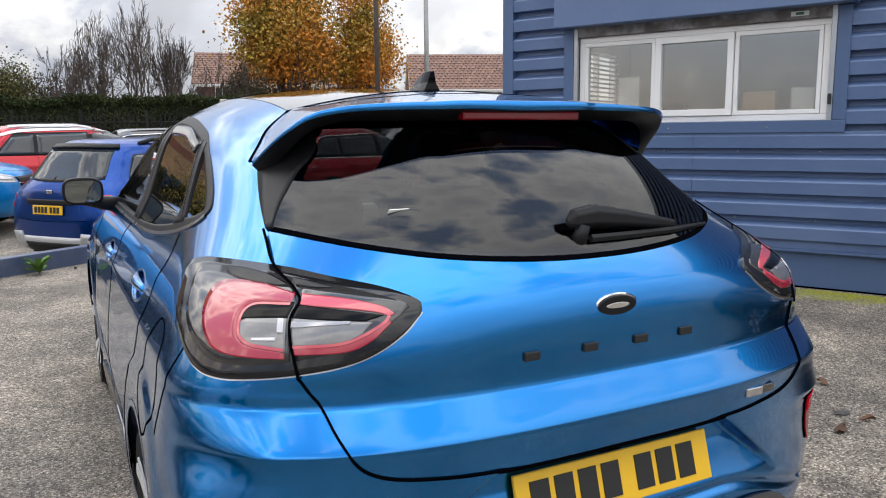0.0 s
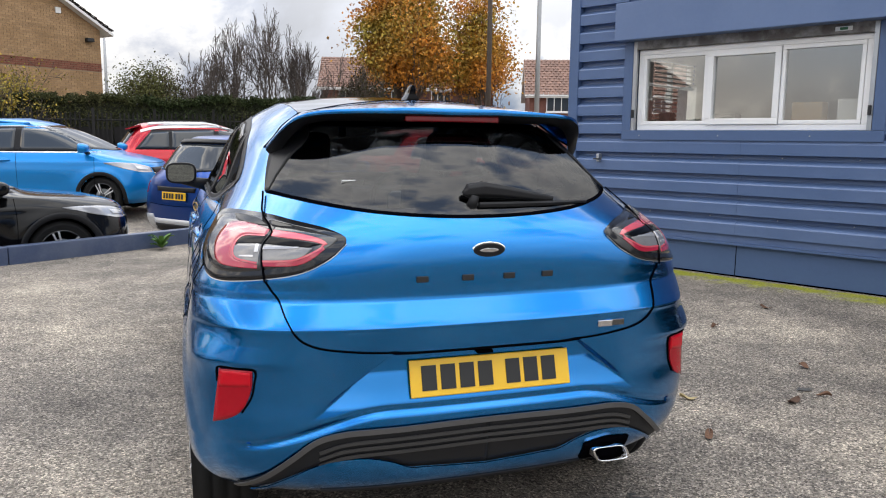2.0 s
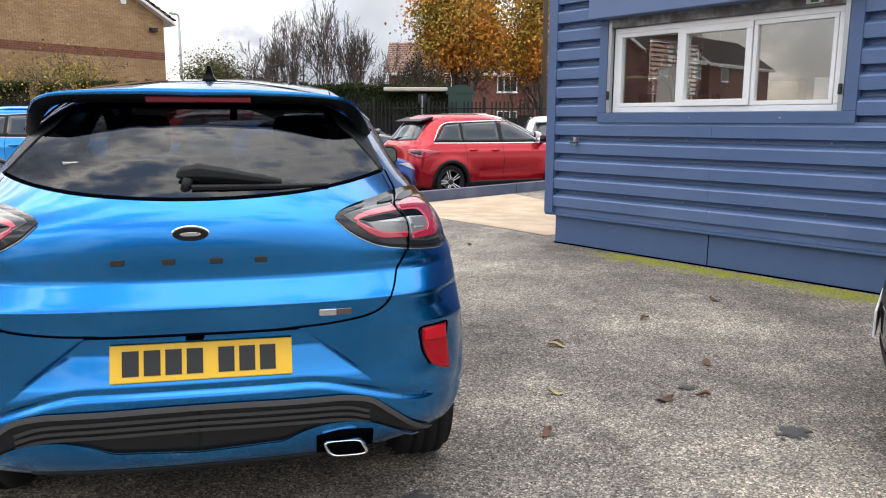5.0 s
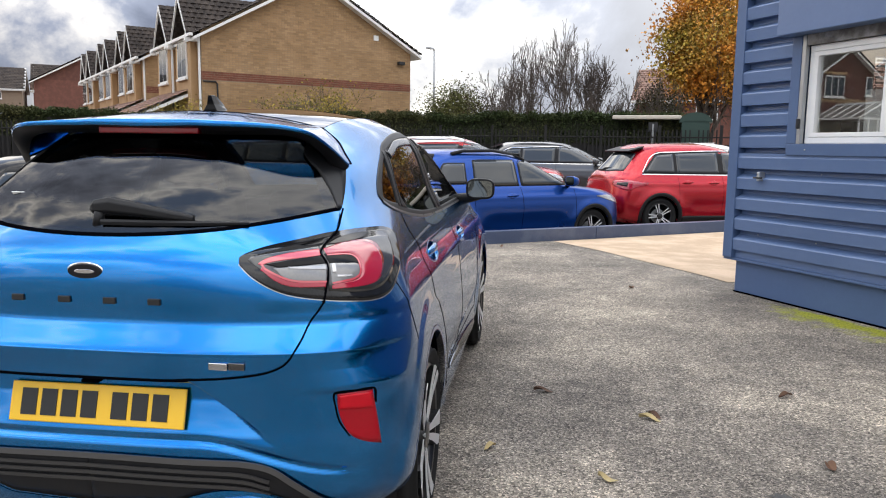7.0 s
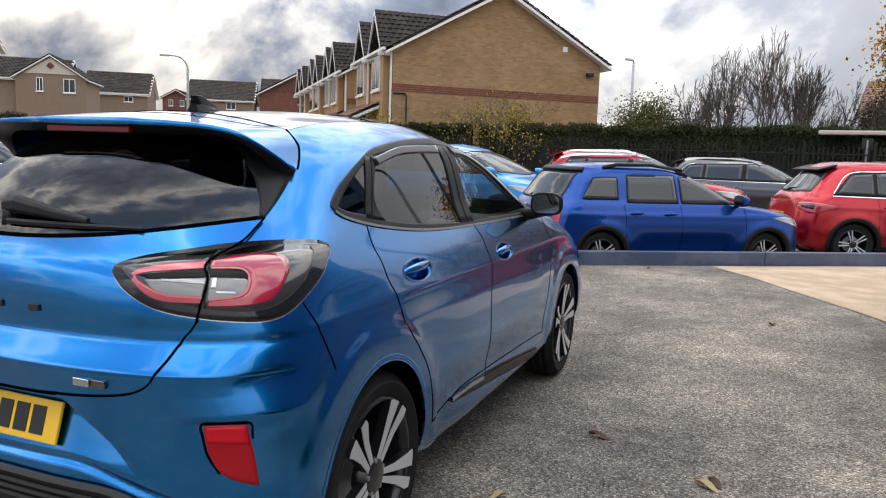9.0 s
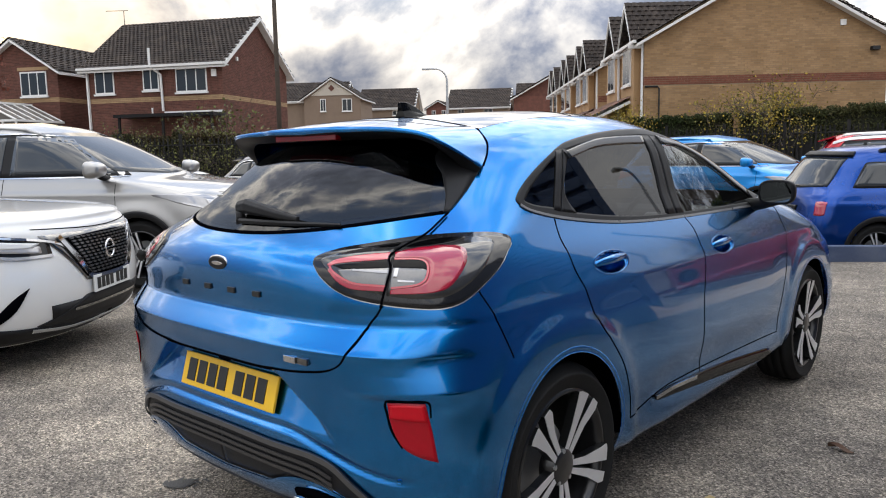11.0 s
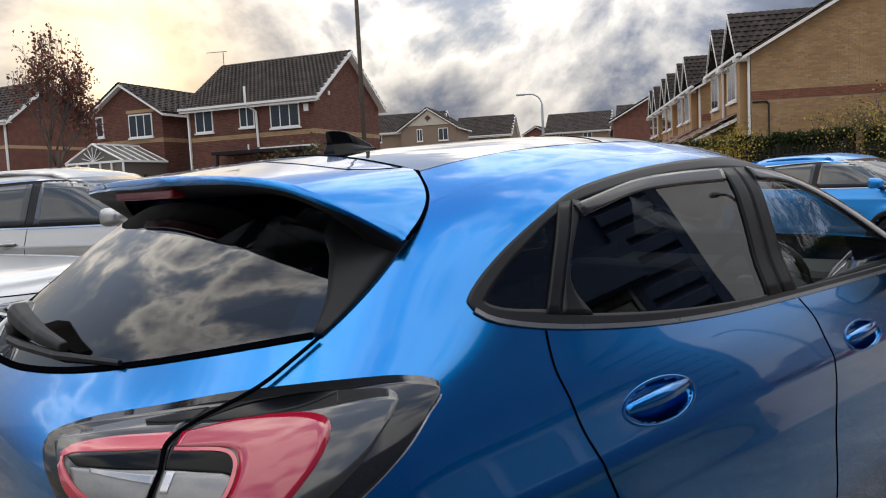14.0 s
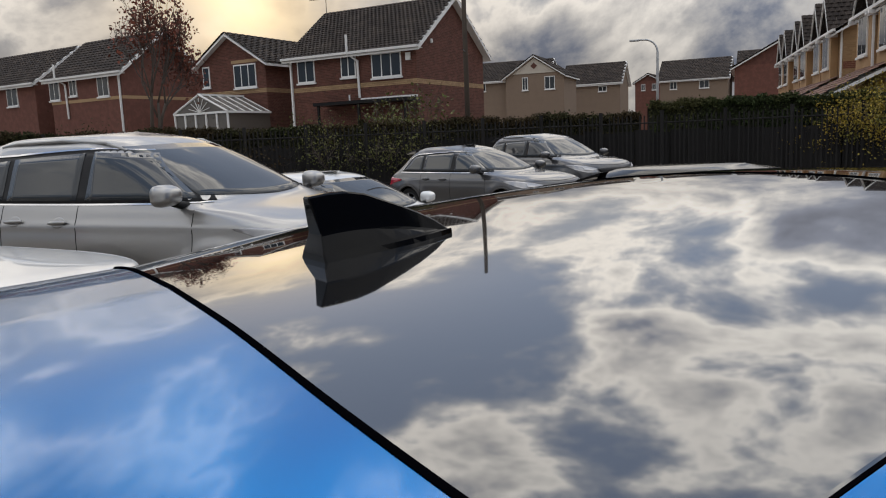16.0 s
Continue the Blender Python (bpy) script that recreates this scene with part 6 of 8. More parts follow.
# spoiler: a blade from the roof seam to the trailing edge, turning down at its ends
A = [(0.0, 0.684), (0.15, 0.685), (0.28, 0.691), (0.36, 0.701), (0.41, 0.710), (0.458, 0.718)]
fa = [tuple(P_ROOF(x, y, 0.004)) for x, y in A] + [(0.520, 0.690, 1.338), (0.556, 0.645, 1.298), (0.596, 0.575, 1.262)]
fb = [(0.0, 0.305, 1.394), (0.16, 0.306, 1.394), (0.22, 0.318, 1.392), (0.32, 0.322, 1.389), (0.43, 0.340, 1.382), (0.500, 0.385, 1.366), (0.540, 0.440, 1.335), (0.568, 0.505, 1.298), (0.592, 0.565, 1.258)]
na, nb = 40, 14
la, lb = lines(fa, na), lines(fb, na)
t = np.linspace(0, 1, nb)[None, :, None]
top = la[:, None] * (1 - t) + lb[:, None] * t
top[..., 2] += 0.004 * np.sin(np.linspace(0, np.pi, nb))[None, :] * np.linspace(1, 0.2, na)[:, None]
lip = lb + np.array([0, 0.010, -0.020]) * np.linspace(1, 0.3, na)[:, None]
full = np.concatenate([top, lip[:, None]], 1)
both = np.concatenate([full[::-1] * np.array([-1, 1, 1]), full[1:]], 0)
spoiler = raw_part("roof_spoiler", both.reshape(-1, 3), grid_faces(len(both), nb + 1, True), BLUE, puma)
inner = np.stack([lb[:, 0] * 0.94, lb[:, 1] * 0.55 + 0.24, np.minimum(lb[:, 2] - 0.03, 1.352)], -1)
under = np.stack([lip, lip * 0.6 + inner * 0.4 + np.array([0, 0, -0.006]), inner], 1)
ub = np.concatenate([under[::-1] * np.array([-1, 1, 1]), under[1:]], 0)
raw_part("spoiler_underside", ub.reshape(-1, 3), grid_faces(len(ub), 3, True), TRIM_SATIN, spoiler, "black spoiler underside")
seam = lines([tuple(P_ROOF(x, y, 0.004)) for x, y in A], 30)
bm = tube(bmesh.new(), [Vector(p) for p in np.concatenate([seam[::-1] * np.array([-1, 1, 1]), seam[1:]])], 0.0023, 6)
part("spoiler_gap", bm, GAP, spoiler)
side_gap = lines([fa[5], fa[6], fa[7], fa[8]], 20)
for s in (1, -1):
    part("spoiler_gap", tube(bmesh.new(), [Vector(p) for p in side_gap * np.array([s, 1, 1])], 0.0038, 6), GAP, spoiler)
half_line = [(0.427, 0.702), (0.433, 0.663), (0.434, 0.629), (0.428, 0.594), (0.410, 0.569), (0.358, 0.551), (0.261, 0.541), (0.164, 0.538), (0.08, 0.537), (0.0, 0.537)]
fine_line = [(-a_, b_) for a_, b_ in half_line[:-1]] + half_line[::-1]
fine_line = [tuple(p) for p in lines(fine_line, 110)]
dense = np.stack([np.stack([np.interp(np.linspace(0, na - 1, 700), range(na), top[:, k_, c_]) for c_ in range(3)], -1) for k_ in range(nb)], 1)
dense = np.stack([np.stack([np.interp(np.linspace(0, nb - 1, 160), range(nb), dense[i_, :, c_]) for c_ in range(3)], -1) for i_ in range(700)], 0).reshape(-1, 3)


def blade_z(x, y):
    return float(dense[np.argmin((dense[:, 0] - abs(x)) ** 2 + (dense[:, 1] - y) ** 2), 2])


part("spoiler_crease", tube(bmesh.new(), [(x, y, blade_z(x, y) - 0.0004) for x, y in fine_line], 0.0016, 6), GAP, spoiler)
bm = boxed(-0.165, 0.165, -0.008, 0.02, -0.010, 0.010, m=pose(0.005, 0.334, 1.362), bevel=0.004)
part("brake_light", bm, BRAKE_LENS, spoiler, "dark red high-level brake light strip")

# shark-fin aerial
fin = bmesh.new()
prof = []
for i in range(9):
    f = i / 8
    h = float(np.interp(f, [0, 0.10, 0.32, 0.70, 0.92, 1], [0.060, 0.061, 0.059, 0.034, 0.016, 0.005]))
    w = 0.023 * (1 - 0.75 * f ** 3)
    y = 0.806 + 0.145 * f
    zb = float(P_ROOF(0.0, y, 0.0)[2]) - 0.002
    lean = 0.010 * (1 - f)
    prof.append([fin.verts.new(c) for c in ((-w * 1.25, y, zb), (-w, y, zb + 0.010), (-w * 0.6, y + lean * 0.2, zb + h * 0.45), (-0.006 * (1 - 0.5 * f), y - lean * 0.4, zb + max(h, 0.006)), (0.006 * (1 - 0.5 * f), y - lean * 0.4, zb + max(h, 0.006)), (w * 0.6, y + lean * 0.2, zb + h * 0.45), (w, y, zb + 0.010), (w * 1.25, y, zb))])
for a, b in zip(prof, prof[1:]):
    for i in range(7):
        fin.faces.new((a[i], a[i + 1], b[i + 1], b[i]))
fin.faces.new(prof[0])
fin.faces.new(prof[-1][::-1])
bmesh.ops.recalc_face_normals(fin, faces=fin.faces)
bmesh.ops.bevel(fin, geom=list(fin.edges), offset=0.0015, segments=1, affect="EDGES")
part("roof_aerial", fin, FIN_BLACK, puma, "gloss black shark-fin aerial")

# rear wiper
def on_rear(x, z, o):
    return Vector(P_REAR(np.array([x]), np.array([z]), np.array([o]))[0])


wip = part("rear_wiper", bmesh.new(), TRIM, puma, "black rear wiper parked on the screen")
rows_ = []
for x, z, o, h, dp in ((-0.045, 1.112, 0.026, 0.006, 0.006), (-0.030, 1.112, 0.034, 0.020, 0.014), (0.02, 1.112, 0.040, 0.024, 0.016), (0.10, 1.106, 0.036, 0.019, 0.014), (0.18, 1.100, 0.028, 0.014, 0.012), (0.26, 1.096, 0.018, 0.009, 0.008)):
    c = on_rear(x, z, o)
    rows_.append([c + Vector((0, a * dp, b * h)) for a, b in ((-1, -0.55), (-1, 0.45), (-0.4, 1), (1, 1), (1, -1), (-0.4, -1))])
arm = bmesh.new()
loops_ = [[arm.verts.new(q) for q in r] for r in rows_]
for a, b in zip(loops_, loops_[1:]):
    for i in range(6):
        arm.faces.new((a[i], a[(i + 1) % 6], b[(i + 1) % 6], b[i]))
arm.faces.new(loops_[0])
arm.faces.new(loops_[-1][::-1])
bmesh.ops.recalc_face_normals(arm, faces=arm.faces)
bmesh.ops.bevel(arm, geom=list(arm.edges), offset=0.002, segments=1, affect="EDGES")
arm.to_mesh(wip.data)
arm.free()
part("wiper_base", tube(bmesh.new(), [on_rear(-0.02, 1.092, -0.01), on_rear(-0.01, 1.103, 0.03)], [0.018, 0.014], 12), TRIM, wip, smooth=True)
part("wiper_blade", tube(bmesh.new(), [on_rear(0.0, 1.088, 0.012), on_rear(0.10, 1.088, 0.012), on_rear(0.25, 1.088, 0.012), on_rear(0.405, 1.090, 0.008)], [0.009, 0.009, 0.008, 0.005], 6), TRIM, wip)

# tail lamps (places along the outline, z)
for s in (1, -1):
    lamp = sheet("tail_lamp", P_SKIN, [(0.290, 0.998), (0.302, 1.014), (0.370, 1.034), (0.474, 1.049), (0.566, 1.060), (0.674, 1.064), (0.774, 1.063), (0.842, 1.059), (0.902, 1.050), (0.940, 1.039), (0.962, 1.025)],
                 [(0.290, 0.992), (0.310, 0.962), (0.352, 0.930), (0.408, 0.909), (0.508, 0.894), (0.606, 0.886), (0.680, 0.883), (0.746, 0.887), (0.806, 0.900), (0.858, 0.921), (0.922, 0.956), (0.957, 0.988), (0.966, 1.018)], LENS_SMOKE, puma, 60, 14, 0.008, 0.015, s, "smoked tail lamp with a red ring and pale core")
    kids = [
        ("lamp_glaze", [(0.314, 1.002), (0.336, 1.013), (0.436, 1.032), (0.540, 1.044)], [(0.324, 0.992), (0.360, 0.960), (0.410, 0.939), (0.506, 0.919)], LENS_GREY, 0.0088),
        ("lamp_glaze", [(0.552, 1.044), (0.610, 1.050), (0.698, 1.053), (0.796, 1.050), (0.850, 1.044), (0.886, 1.032)], [(0.516, 0.918), (0.598, 0.909), (0.672, 0.907), (0.736, 0.912), (0.794, 0.929), (0.852, 0.957), (0.890, 0.987), (0.899, 1.018)], LENS_GREY, 0.0088),
        ("lamp_brow", [(0.562, 1.032), (0.614, 1.047), (0.686, 1.053), (0.748, 1.052)], [(0.590, 1.032), (0.658, 1.034), (0.718, 1.040), (0.750, 1.050)], FIN_BLACK, 0.0100),
        ("lamp_brow", [(0.466, 1.033), (0.510, 1.040), (0.556, 1.045)], [(0.470, 1.031), (0.512, 1.031), (0.548, 1.034)], FIN_BLACK, 0.0100),
        ("lamp_ring", [(0.548, 1.022), (0.640, 1.034), (0.744, 1.032), (0.798, 1.016), (0.803, 0.986), (0.754, 0.941), (0.704, 0.925), (0.624, 0.921), (0.530, 0.922)], [(0.552, 1.008), (0.638, 1.006), (0.666, 0.994), (0.668, 0.972), (0.658, 0.953), (0.638, 0.943), (0.614, 0.939), (0.584, 0.937), (0.534, 0.934)], LENS_RED, 0.0100),
        ("lamp_slot", [(0.544, 1.008), (0.592, 1.006), (0.652, 1.000), (0.666, 0.986)], [(0.548, 0.984), (0.586, 0.983), (0.646, 0.980), (0.664, 0.978)], FIN_BLACK, 0.0105),
        ("lamp_core", [(0.548, 0.984), (0.586, 0.983), (0.646, 0.980), (0.664, 0.974)], [(0.532, 0.932), (0.560, 0.936), (0.614, 0.940), (0.650, 0.952)], LENS_CORE, 0.0105),
        ("lamp_bar", [(0.554, 0.983), (0.567, 0.983)], [(0.547, 0.962), (0.560, 0.962)], LENS_PALE, 0.0125),
        ("lamp_bar", [(0.560, 0.956), (0.618, 0.953)], [(0.560, 0.951), (0.618, 0.949)], LENS_PALE, 0.0120),
        ("lamp_ring", [(0.336, 0.992), (0.366, 1.004), (0.440, 1.016), (0.532, 1.022)], [(0.344, 0.988), (0.372, 0.994), (0.440, 1.000), (0.534, 1.005)], LENS_PINK, 0.0100),
        ("lamp_slot", [(0.356, 0.990), (0.432, 0.997), (0.534, 1.005)], [(0.386, 0.981), (0.466, 0.983), (0.538, 0.984)], FIN_BLACK, 0.0105),
        ("lamp_core", [(0.372, 0.979), (0.466, 0.982), (0.538, 0.984)], [(0.386, 0.962), (0.424, 0.947), (0.518, 0.940)], LENS_CORE, 0.0105),
        ("lamp_bar", [(0.414, 0.981), (0.534, 0.979)], [(0.414, 0.977), (0.532, 0.970)], LENS_CLEAR, 0.0120),
        ("lamp_ring", [(0.344, 0.984), (0.378, 0.960), (0.420, 0.946), (0.518, 0.940)], [(0.338, 0.978), (0.368, 0.950), (0.412, 0.934), (0.512, 0.929)], LENS_RED, 0.0104),
    ]
    shells = [lamp] + [sheet(nm, P_SKIN, a, b, mt, lamp, 40 if nm == "lamp_ring" else 24, 8, o, 0.0, s) for nm, a, b, mt, o in kids]
    for nm, path in (("lamp_ring_edge", [(0.552, 1.005), (0.632, 1.003), (0.661, 0.992), (0.663, 0.972), (0.653, 0.955), (0.634, 0.946), (0.612, 0.942), (0.584, 0.940), (0.536, 0.937)]),
                     ("lamp_ring_edge", [(0.346, 0.989), (0.352, 0.978), (0.380, 0.962), (0.424, 0.948), (0.518, 0.942)])):
        strip(nm, P_SKIN, path, 0.0055, LENS_PINK, lamp, 60, 0.0112, s)
    for ob in shells:
        # the upper lens rolls over towards the sky
        me = ob.data
        flat = [tuple((v.normal + Vector((0, 0, 0.75)) * float(step(1.005, 1.050, v.co.z))).normalized()) for v in me.vertices]
        me.normals_split_custom_set_from_vertices(flat)
    strip("lamp_outline", P_SKIN, [(0.288, 0.995), (0.308, 0.961), (0.350, 0.929), (0.407, 0.907), (0.508, 0.8925), (0.606, 0.8845), (0.680, 0.8815), (0.747, 0.8855), (0.808, 0.8985), (0.860, 0.9195), (0.924, 0.9545), (0.960, 0.987), (0.9685, 1.018), (0.963, 1.028)], 0.0028, LENS_PALE, lamp, 120, 0.0030, s)
    strip("tailgate_gap", P_SKIN, [(0.624, 1.118), (0.617, 1.095), (0.608, 1.070), (0.590, 1.052), (0.556, 1.032), (0.534, 1.012), (0.540, 0.988), (0.532, 0.964), (0.512, 0.928), (0.488, 0.886)], 0.0050, GAP, puma, 110, 0.0112, s)
    strip("tailgate_gap", P_REAR, [(s * x_, z_) for x_, z_ in ((0.643, 0.888), (0.630, 0.864), (0.611, 0.836), (0.596, 0.790), (0.572, 0.745), (0.540, 0.720), (0.490, 0.704), (0.40, 0.692), (0.33, 0.687), (0.295, 0.686))], 0.0045, GAP, puma, 80, 0.0035)
    strip("tailgate_gap", P_REAR, [(0.0, 0.680), (s * 0.12, 0.680), (s * 0.24, 0.681), (s * 0.30, 0.685)], 0.007, GAP, puma, 40, 0.004)
    # reflectors in the bumper cheeks
    refl = sheet("rear_reflector", P_REAR, [(s * x_, z_) for x_, z_ in ((0.690, 0.639), (0.733, 0.642), (0.777, 0.640))], [(s * x_, z_) for x_, z_ in ((0.691, 0.600), (0.700, 0.558), (0.722, 0.516), (0.756, 0.492), (0.797, 0.475))], REFLECTOR, puma, 18, 12, 0.005, 0.012, 1, "red corner reflector")
    sheet("reflector_prism", P_REAR, [(s * x_, z_) for x_, z_ in ((0.695, 0.634), (0.733, 0.637), (0.773, 0.635))], [(s * x_, z_) for x_, z_ in ((0.696, 0.596), (0.735, 0.592), (0.778, 0.588))], REFLECTOR_TOP, refl, 12, 6, 0.0075, 0.002)
    strip("reflector_edge", P_REAR, [(s * x_, z_) for x_, z_ in ((0.720, 0.512), (0.695, 0.556), (0.686, 0.600), (0.685, 0.641), (0.733, 0.646), (0.781, 0.644), (0.786, 0.600))], 0.005, GAP, puma, 60, 0.003)
    # side windows: dark frame, panes, wind deflectors, bright line
    sheet("window_frame", P_SIDE, DLO_OUT, DLO_IN, TRIM_SATIN, puma, 200, 5, 0.0025, 0.006, s, "satin black window frame", smooth_a=False)
    sheet("pillar_trim", P_SIDE, [(0.948, 1.303), (0.868, 1.204), (0.793, 1.106)], [(0.988, 1.306), (0.908, 1.208), (0.828, 1.100)], TRIM_SATIN, puma, 14, 5, 0.004, 0.006, s)
    sheet("pillar_trim", P_SIDE, [(0.992, 1.308), (0.912, 1.208), (0.832, 1.100)], [(1.014, 1.304), (0.894, 1.168), (0.916, 1.088)], TRIM_SATIN, puma, 24, 5, 0.0045, 0.006, s)
    sheet("pillar_trim", P_SIDE, [(1.655, 1.360), (1.622, 1.20), (1.580, 1.037)], [(1.724, 1.360), (1.694, 1.20), (1.658, 1.036)], TRIM_SATIN, puma, 14, 5, 0.004, 0.006, s)
    sheet("pillar_trim", P_SIDE, [(1.728, 1.360), (1.698, 1.20), (1.662, 1.036)], [(1.796, 1.358), (1.769, 1.20), (1.737, 1.034)], TRIM_SATIN, puma, 14, 5, 0.004, 0.006, s)
    sheet("mirror_quarter", P_SIDE, [(2.47, 1.148), (2.54, 1.095), (2.585, 1.036)], [(2.60, 1.085), (2.64, 1.06), (2.68, 1.030)], TRIM_SATIN, puma, 10, 5, 0.005, 0.01, s)
    for nm, a, b, mt in (("quarter_glass", Q_TOP, Q_BOT, CAR_GLASS), ("rear_door_glass", R_TOP, R_BOT, CAR_GLASS), ("front_door_glass", F_TOP, F_BOT, CLEAR_CAR_GLASS)):
        pane = sheet(nm, P_SIDE, a, b, mt, puma, 24, 10, 0.000, 0.003, s)
        # the panes bow in plan and lean in
        bows = []
        for v in pane.data.vertices:
            turn = radians(float(np.interp(v.co.y, [0.6, 1.3, 1.66, 1.75, 2.5], [-2.0, -1.5, -1.0, 9.0, 12.0])))
            lean = radians(19)
            bows.append((s * math.cos(turn) * math.cos(lean), math.sin(turn) * math.cos(lean), math.sin(lean)))
        pane.data.normals_split_custom_set_from_vertices(bows)
    sheet("wind_deflector", P_SIDE, [(0.985, 1.296), (1.22, 1.338), (1.42, 1.352), (1.65, 1.358)], [(0.995, 1.272), (1.20, 1.310), (1.39, 1.322), (1.625, 1.326)], SHADE_GREY, puma, 30, 6, 0.008, 0.0, s, "smoked acrylic wind deflector", bulge=0.0012)
    sheet("wind_deflector", P_SIDE, [(1.79, 1.358), (2.00, 1.340), (2.20, 1.284), (2.36, 1.216), (2.50, 1.146), (2.60, 1.088)], [(1.785, 1.326), (1.96, 1.312), (2.13, 1.262), (2.28, 1.196), (2.42, 1.128), (2.545, 1.062)], SHADE_GREY, puma, 30, 6, 0.008, 0.0, s, "smoked acrylic wind deflector", bulge=0.0012)
    strip("window_line", P_SIDE, DLO_OUT[2:66], 0.010, WINDOW_LINE, puma, 100, 0.0045, s, "thin satin trim line")
    # doors
    strip("door_gap", P_SIDE, [(0.775, 1.080), (0.765, 1.050), (0.755, 0.989), (0.766, 0.911), (0.800, 0.817), (0.838, 0.733), (0.905, 0.66), (0.985, 0.56), (1.03, 0.45), (1.05, 0.35)], 0.0042, GAP, puma, 70, 0.0012, s)
    strip("door_gap", P_SIDE, [(1.727, 1.012), (1.760, 0.909), (1.755, 0.805), (1.700, 0.676), (1.682, 0.518), (1.70, 0.36)], 0.0042, GAP, puma, 60, 0.0012, s)
    strip("door_gap", P_SIDE, [(2.80, 1.005), (2.835, 0.900), (2.838, 0.822), (2.785, 0.666), (2.69, 0.50), (2.68, 0.36)], 0.0042, GAP, puma, 60, 0.0012, s)
    strip("door_gap", P_SIDE, [(1.05, 0.352), (1.4, 0.385), (2.0, 0.375), (2.68, 0.352)], 0.0042, GAP, puma, 50, 0.0012, s)
    strip("bumper_gap", P_SIDE, [(0.277, 0.923), (0.297, 0.863), (0.332, 0.784), (0.36, 0.72)], 0.004, GAP, puma, 24, 0.001, s)
    for hy, hz in HANDLES:
        bowl_handle(puma, puma_sh, hy, hz, BLUE, s)
    sheet("sill_insert", P_SIDE, [(1.25, 0.374), (1.685, 0.366), (2.10, 0.338), (2.53, 0.302)], [(1.29, 0.350), (1.72, 0.318), (2.12, 0.292), (2.60, 0.265)], FIN_BLACK, puma, 40, 4, 0.006, 0.006, s, "gloss black sill insert")
    strip("sill_flash", P_SIDE, [(1.27, 0.366), (1.45, 0.366), (1.65, 0.356)], 0.016, CHROME, puma, 20, 0.010, s)
    for yc in (AXLE_R, AXLE_F):
        arch_well(puma, yc, WHEEL_R, 0.385, s * 0.85, s * 0.5)
        ts = np.linspace(-0.30, math.pi + 0.30, 11)
        sheet("arch_lip", arch_put(puma_sh, yc, WHEEL_R), [(t_, 0.346) for t_ in ts], [(t_, 0.366) for t_ in ts], BLUE, puma, 60, 4, 0.0006, -0.0006, s)
        wheel(puma, s * 0.866, yc, 0.337, 0.254, 0.215, 5, s, "blade", turn=20 if yc < 1 else 50, sunk=0.040)
    mirror(puma, 0.785, 2.50, 1.085, TRIM_SATIN, s, 0.78, "black door mirror")
    sheet("parking_sensor", P_SKIN, [(0.521, 0.418), (0.536, 0.418)], [(0.521, 0.404), (0.536, 0.404)], BLUE, puma, 6, 6, 0.004, 0.002, s)
ring = [(0.50 + 0.105 * math.cos(t_), 0.80 + 0.125 * math.sin(t_)) for t_ in np.linspace(0.6, 2 * math.pi + 0.6, 25)]
strip("fuel_flap_gap", P_SIDE, ring, 0.005, GAP, puma, 70, 0.001, -1)
part("windscreen_holder", boxed(-0.02, 0.02, 2.32, 2.36, 1.30, 1.36), SEAT, puma)
sheet("windscreen", P_FRONT, [(-0.64, 1.05), (0, 1.04), (0.64, 1.05)], [(-0.52, 1.372), (0, 1.385), (0.52, 1.372)], CLEAR_CAR_GLASS, puma, 36, 12, 0.002, 0.004)

RIB_GREY = surface("rib_plastic", (0.032, 0.031, 0.031), 0.40, vary=0.1)
# lower bumper: black insert with a grey top edge and ribs, blue lip, tailpipe
T_TOP = [(0.0, 0.462), (0.13, 0.461), (0.264, 0.458), (0.36, 0.457), (0.442, 0.454), (0.517, 0.436), (0.582, 0.387), (0.665, 0.318), (0.735, 0.268)]
T_BOT = [(0.0, 0.312), (0.10, 0.318), (0.19, 0.324), (0.246, 0.328), (0.311, 0.354), (0.390, 0.370), (0.490, 0.362), (0.578, 0.324), (0.690, 0.252)]
for s in (1, -1):
    sheet("bumper_insert", P_REAR, T_TOP, T_BOT, TRIM, puma, 50, 8, 0.003, 0.01, s, "black plastic bumper insert", smooth_a=True)
    strip("insert_edge", P_REAR, [(x, z - 0.006) for x, z in T_TOP], 0.016, surface("grey_plastic_edge", (0.060, 0.058, 0.057), 0.45, vary=0.1), puma, 60, 0.012, s)
    for dz in (0.034, 0.054, 0.074):
        strip("insert_rib", P_REAR, [(0.0, 0.462 - dz), (0.264, 0.458 - dz), (0.43, 0.452 - dz), (0.51, 0.430 - dz)], 0.010, RIB_GREY, puma, 40, 0.011, s)
    strip("bumper_lip", P_REAR, [(x, z - 0.004) for x, z in T_BOT], 0.012, BLUE, puma, 60, 0.012, s)
sheet("under_bumper", P_REAR, [(-0.50, 0.250), (-0.3, 0.252), (0.0, 0.250), (0.3, 0.252), (0.50, 0.250)], [(-0.48, 0.200), (-0.3, 0.20), (0.0, 0.20), (0.3, 0.20), (0.48, 0.200)], TRIM, puma, 40, 5, 0.004, 0.01)
sheet("tailpipe_cutout", P_REAR, [(0.345, 0.322), (0.43, 0.335), (0.525, 0.322)], [(0.345, 0.262), (0.43, 0.255), (0.525, 0.262)], GAP, puma, 20, 6, 0.006, 0.01)
pipe = bmesh.new()
rings = []
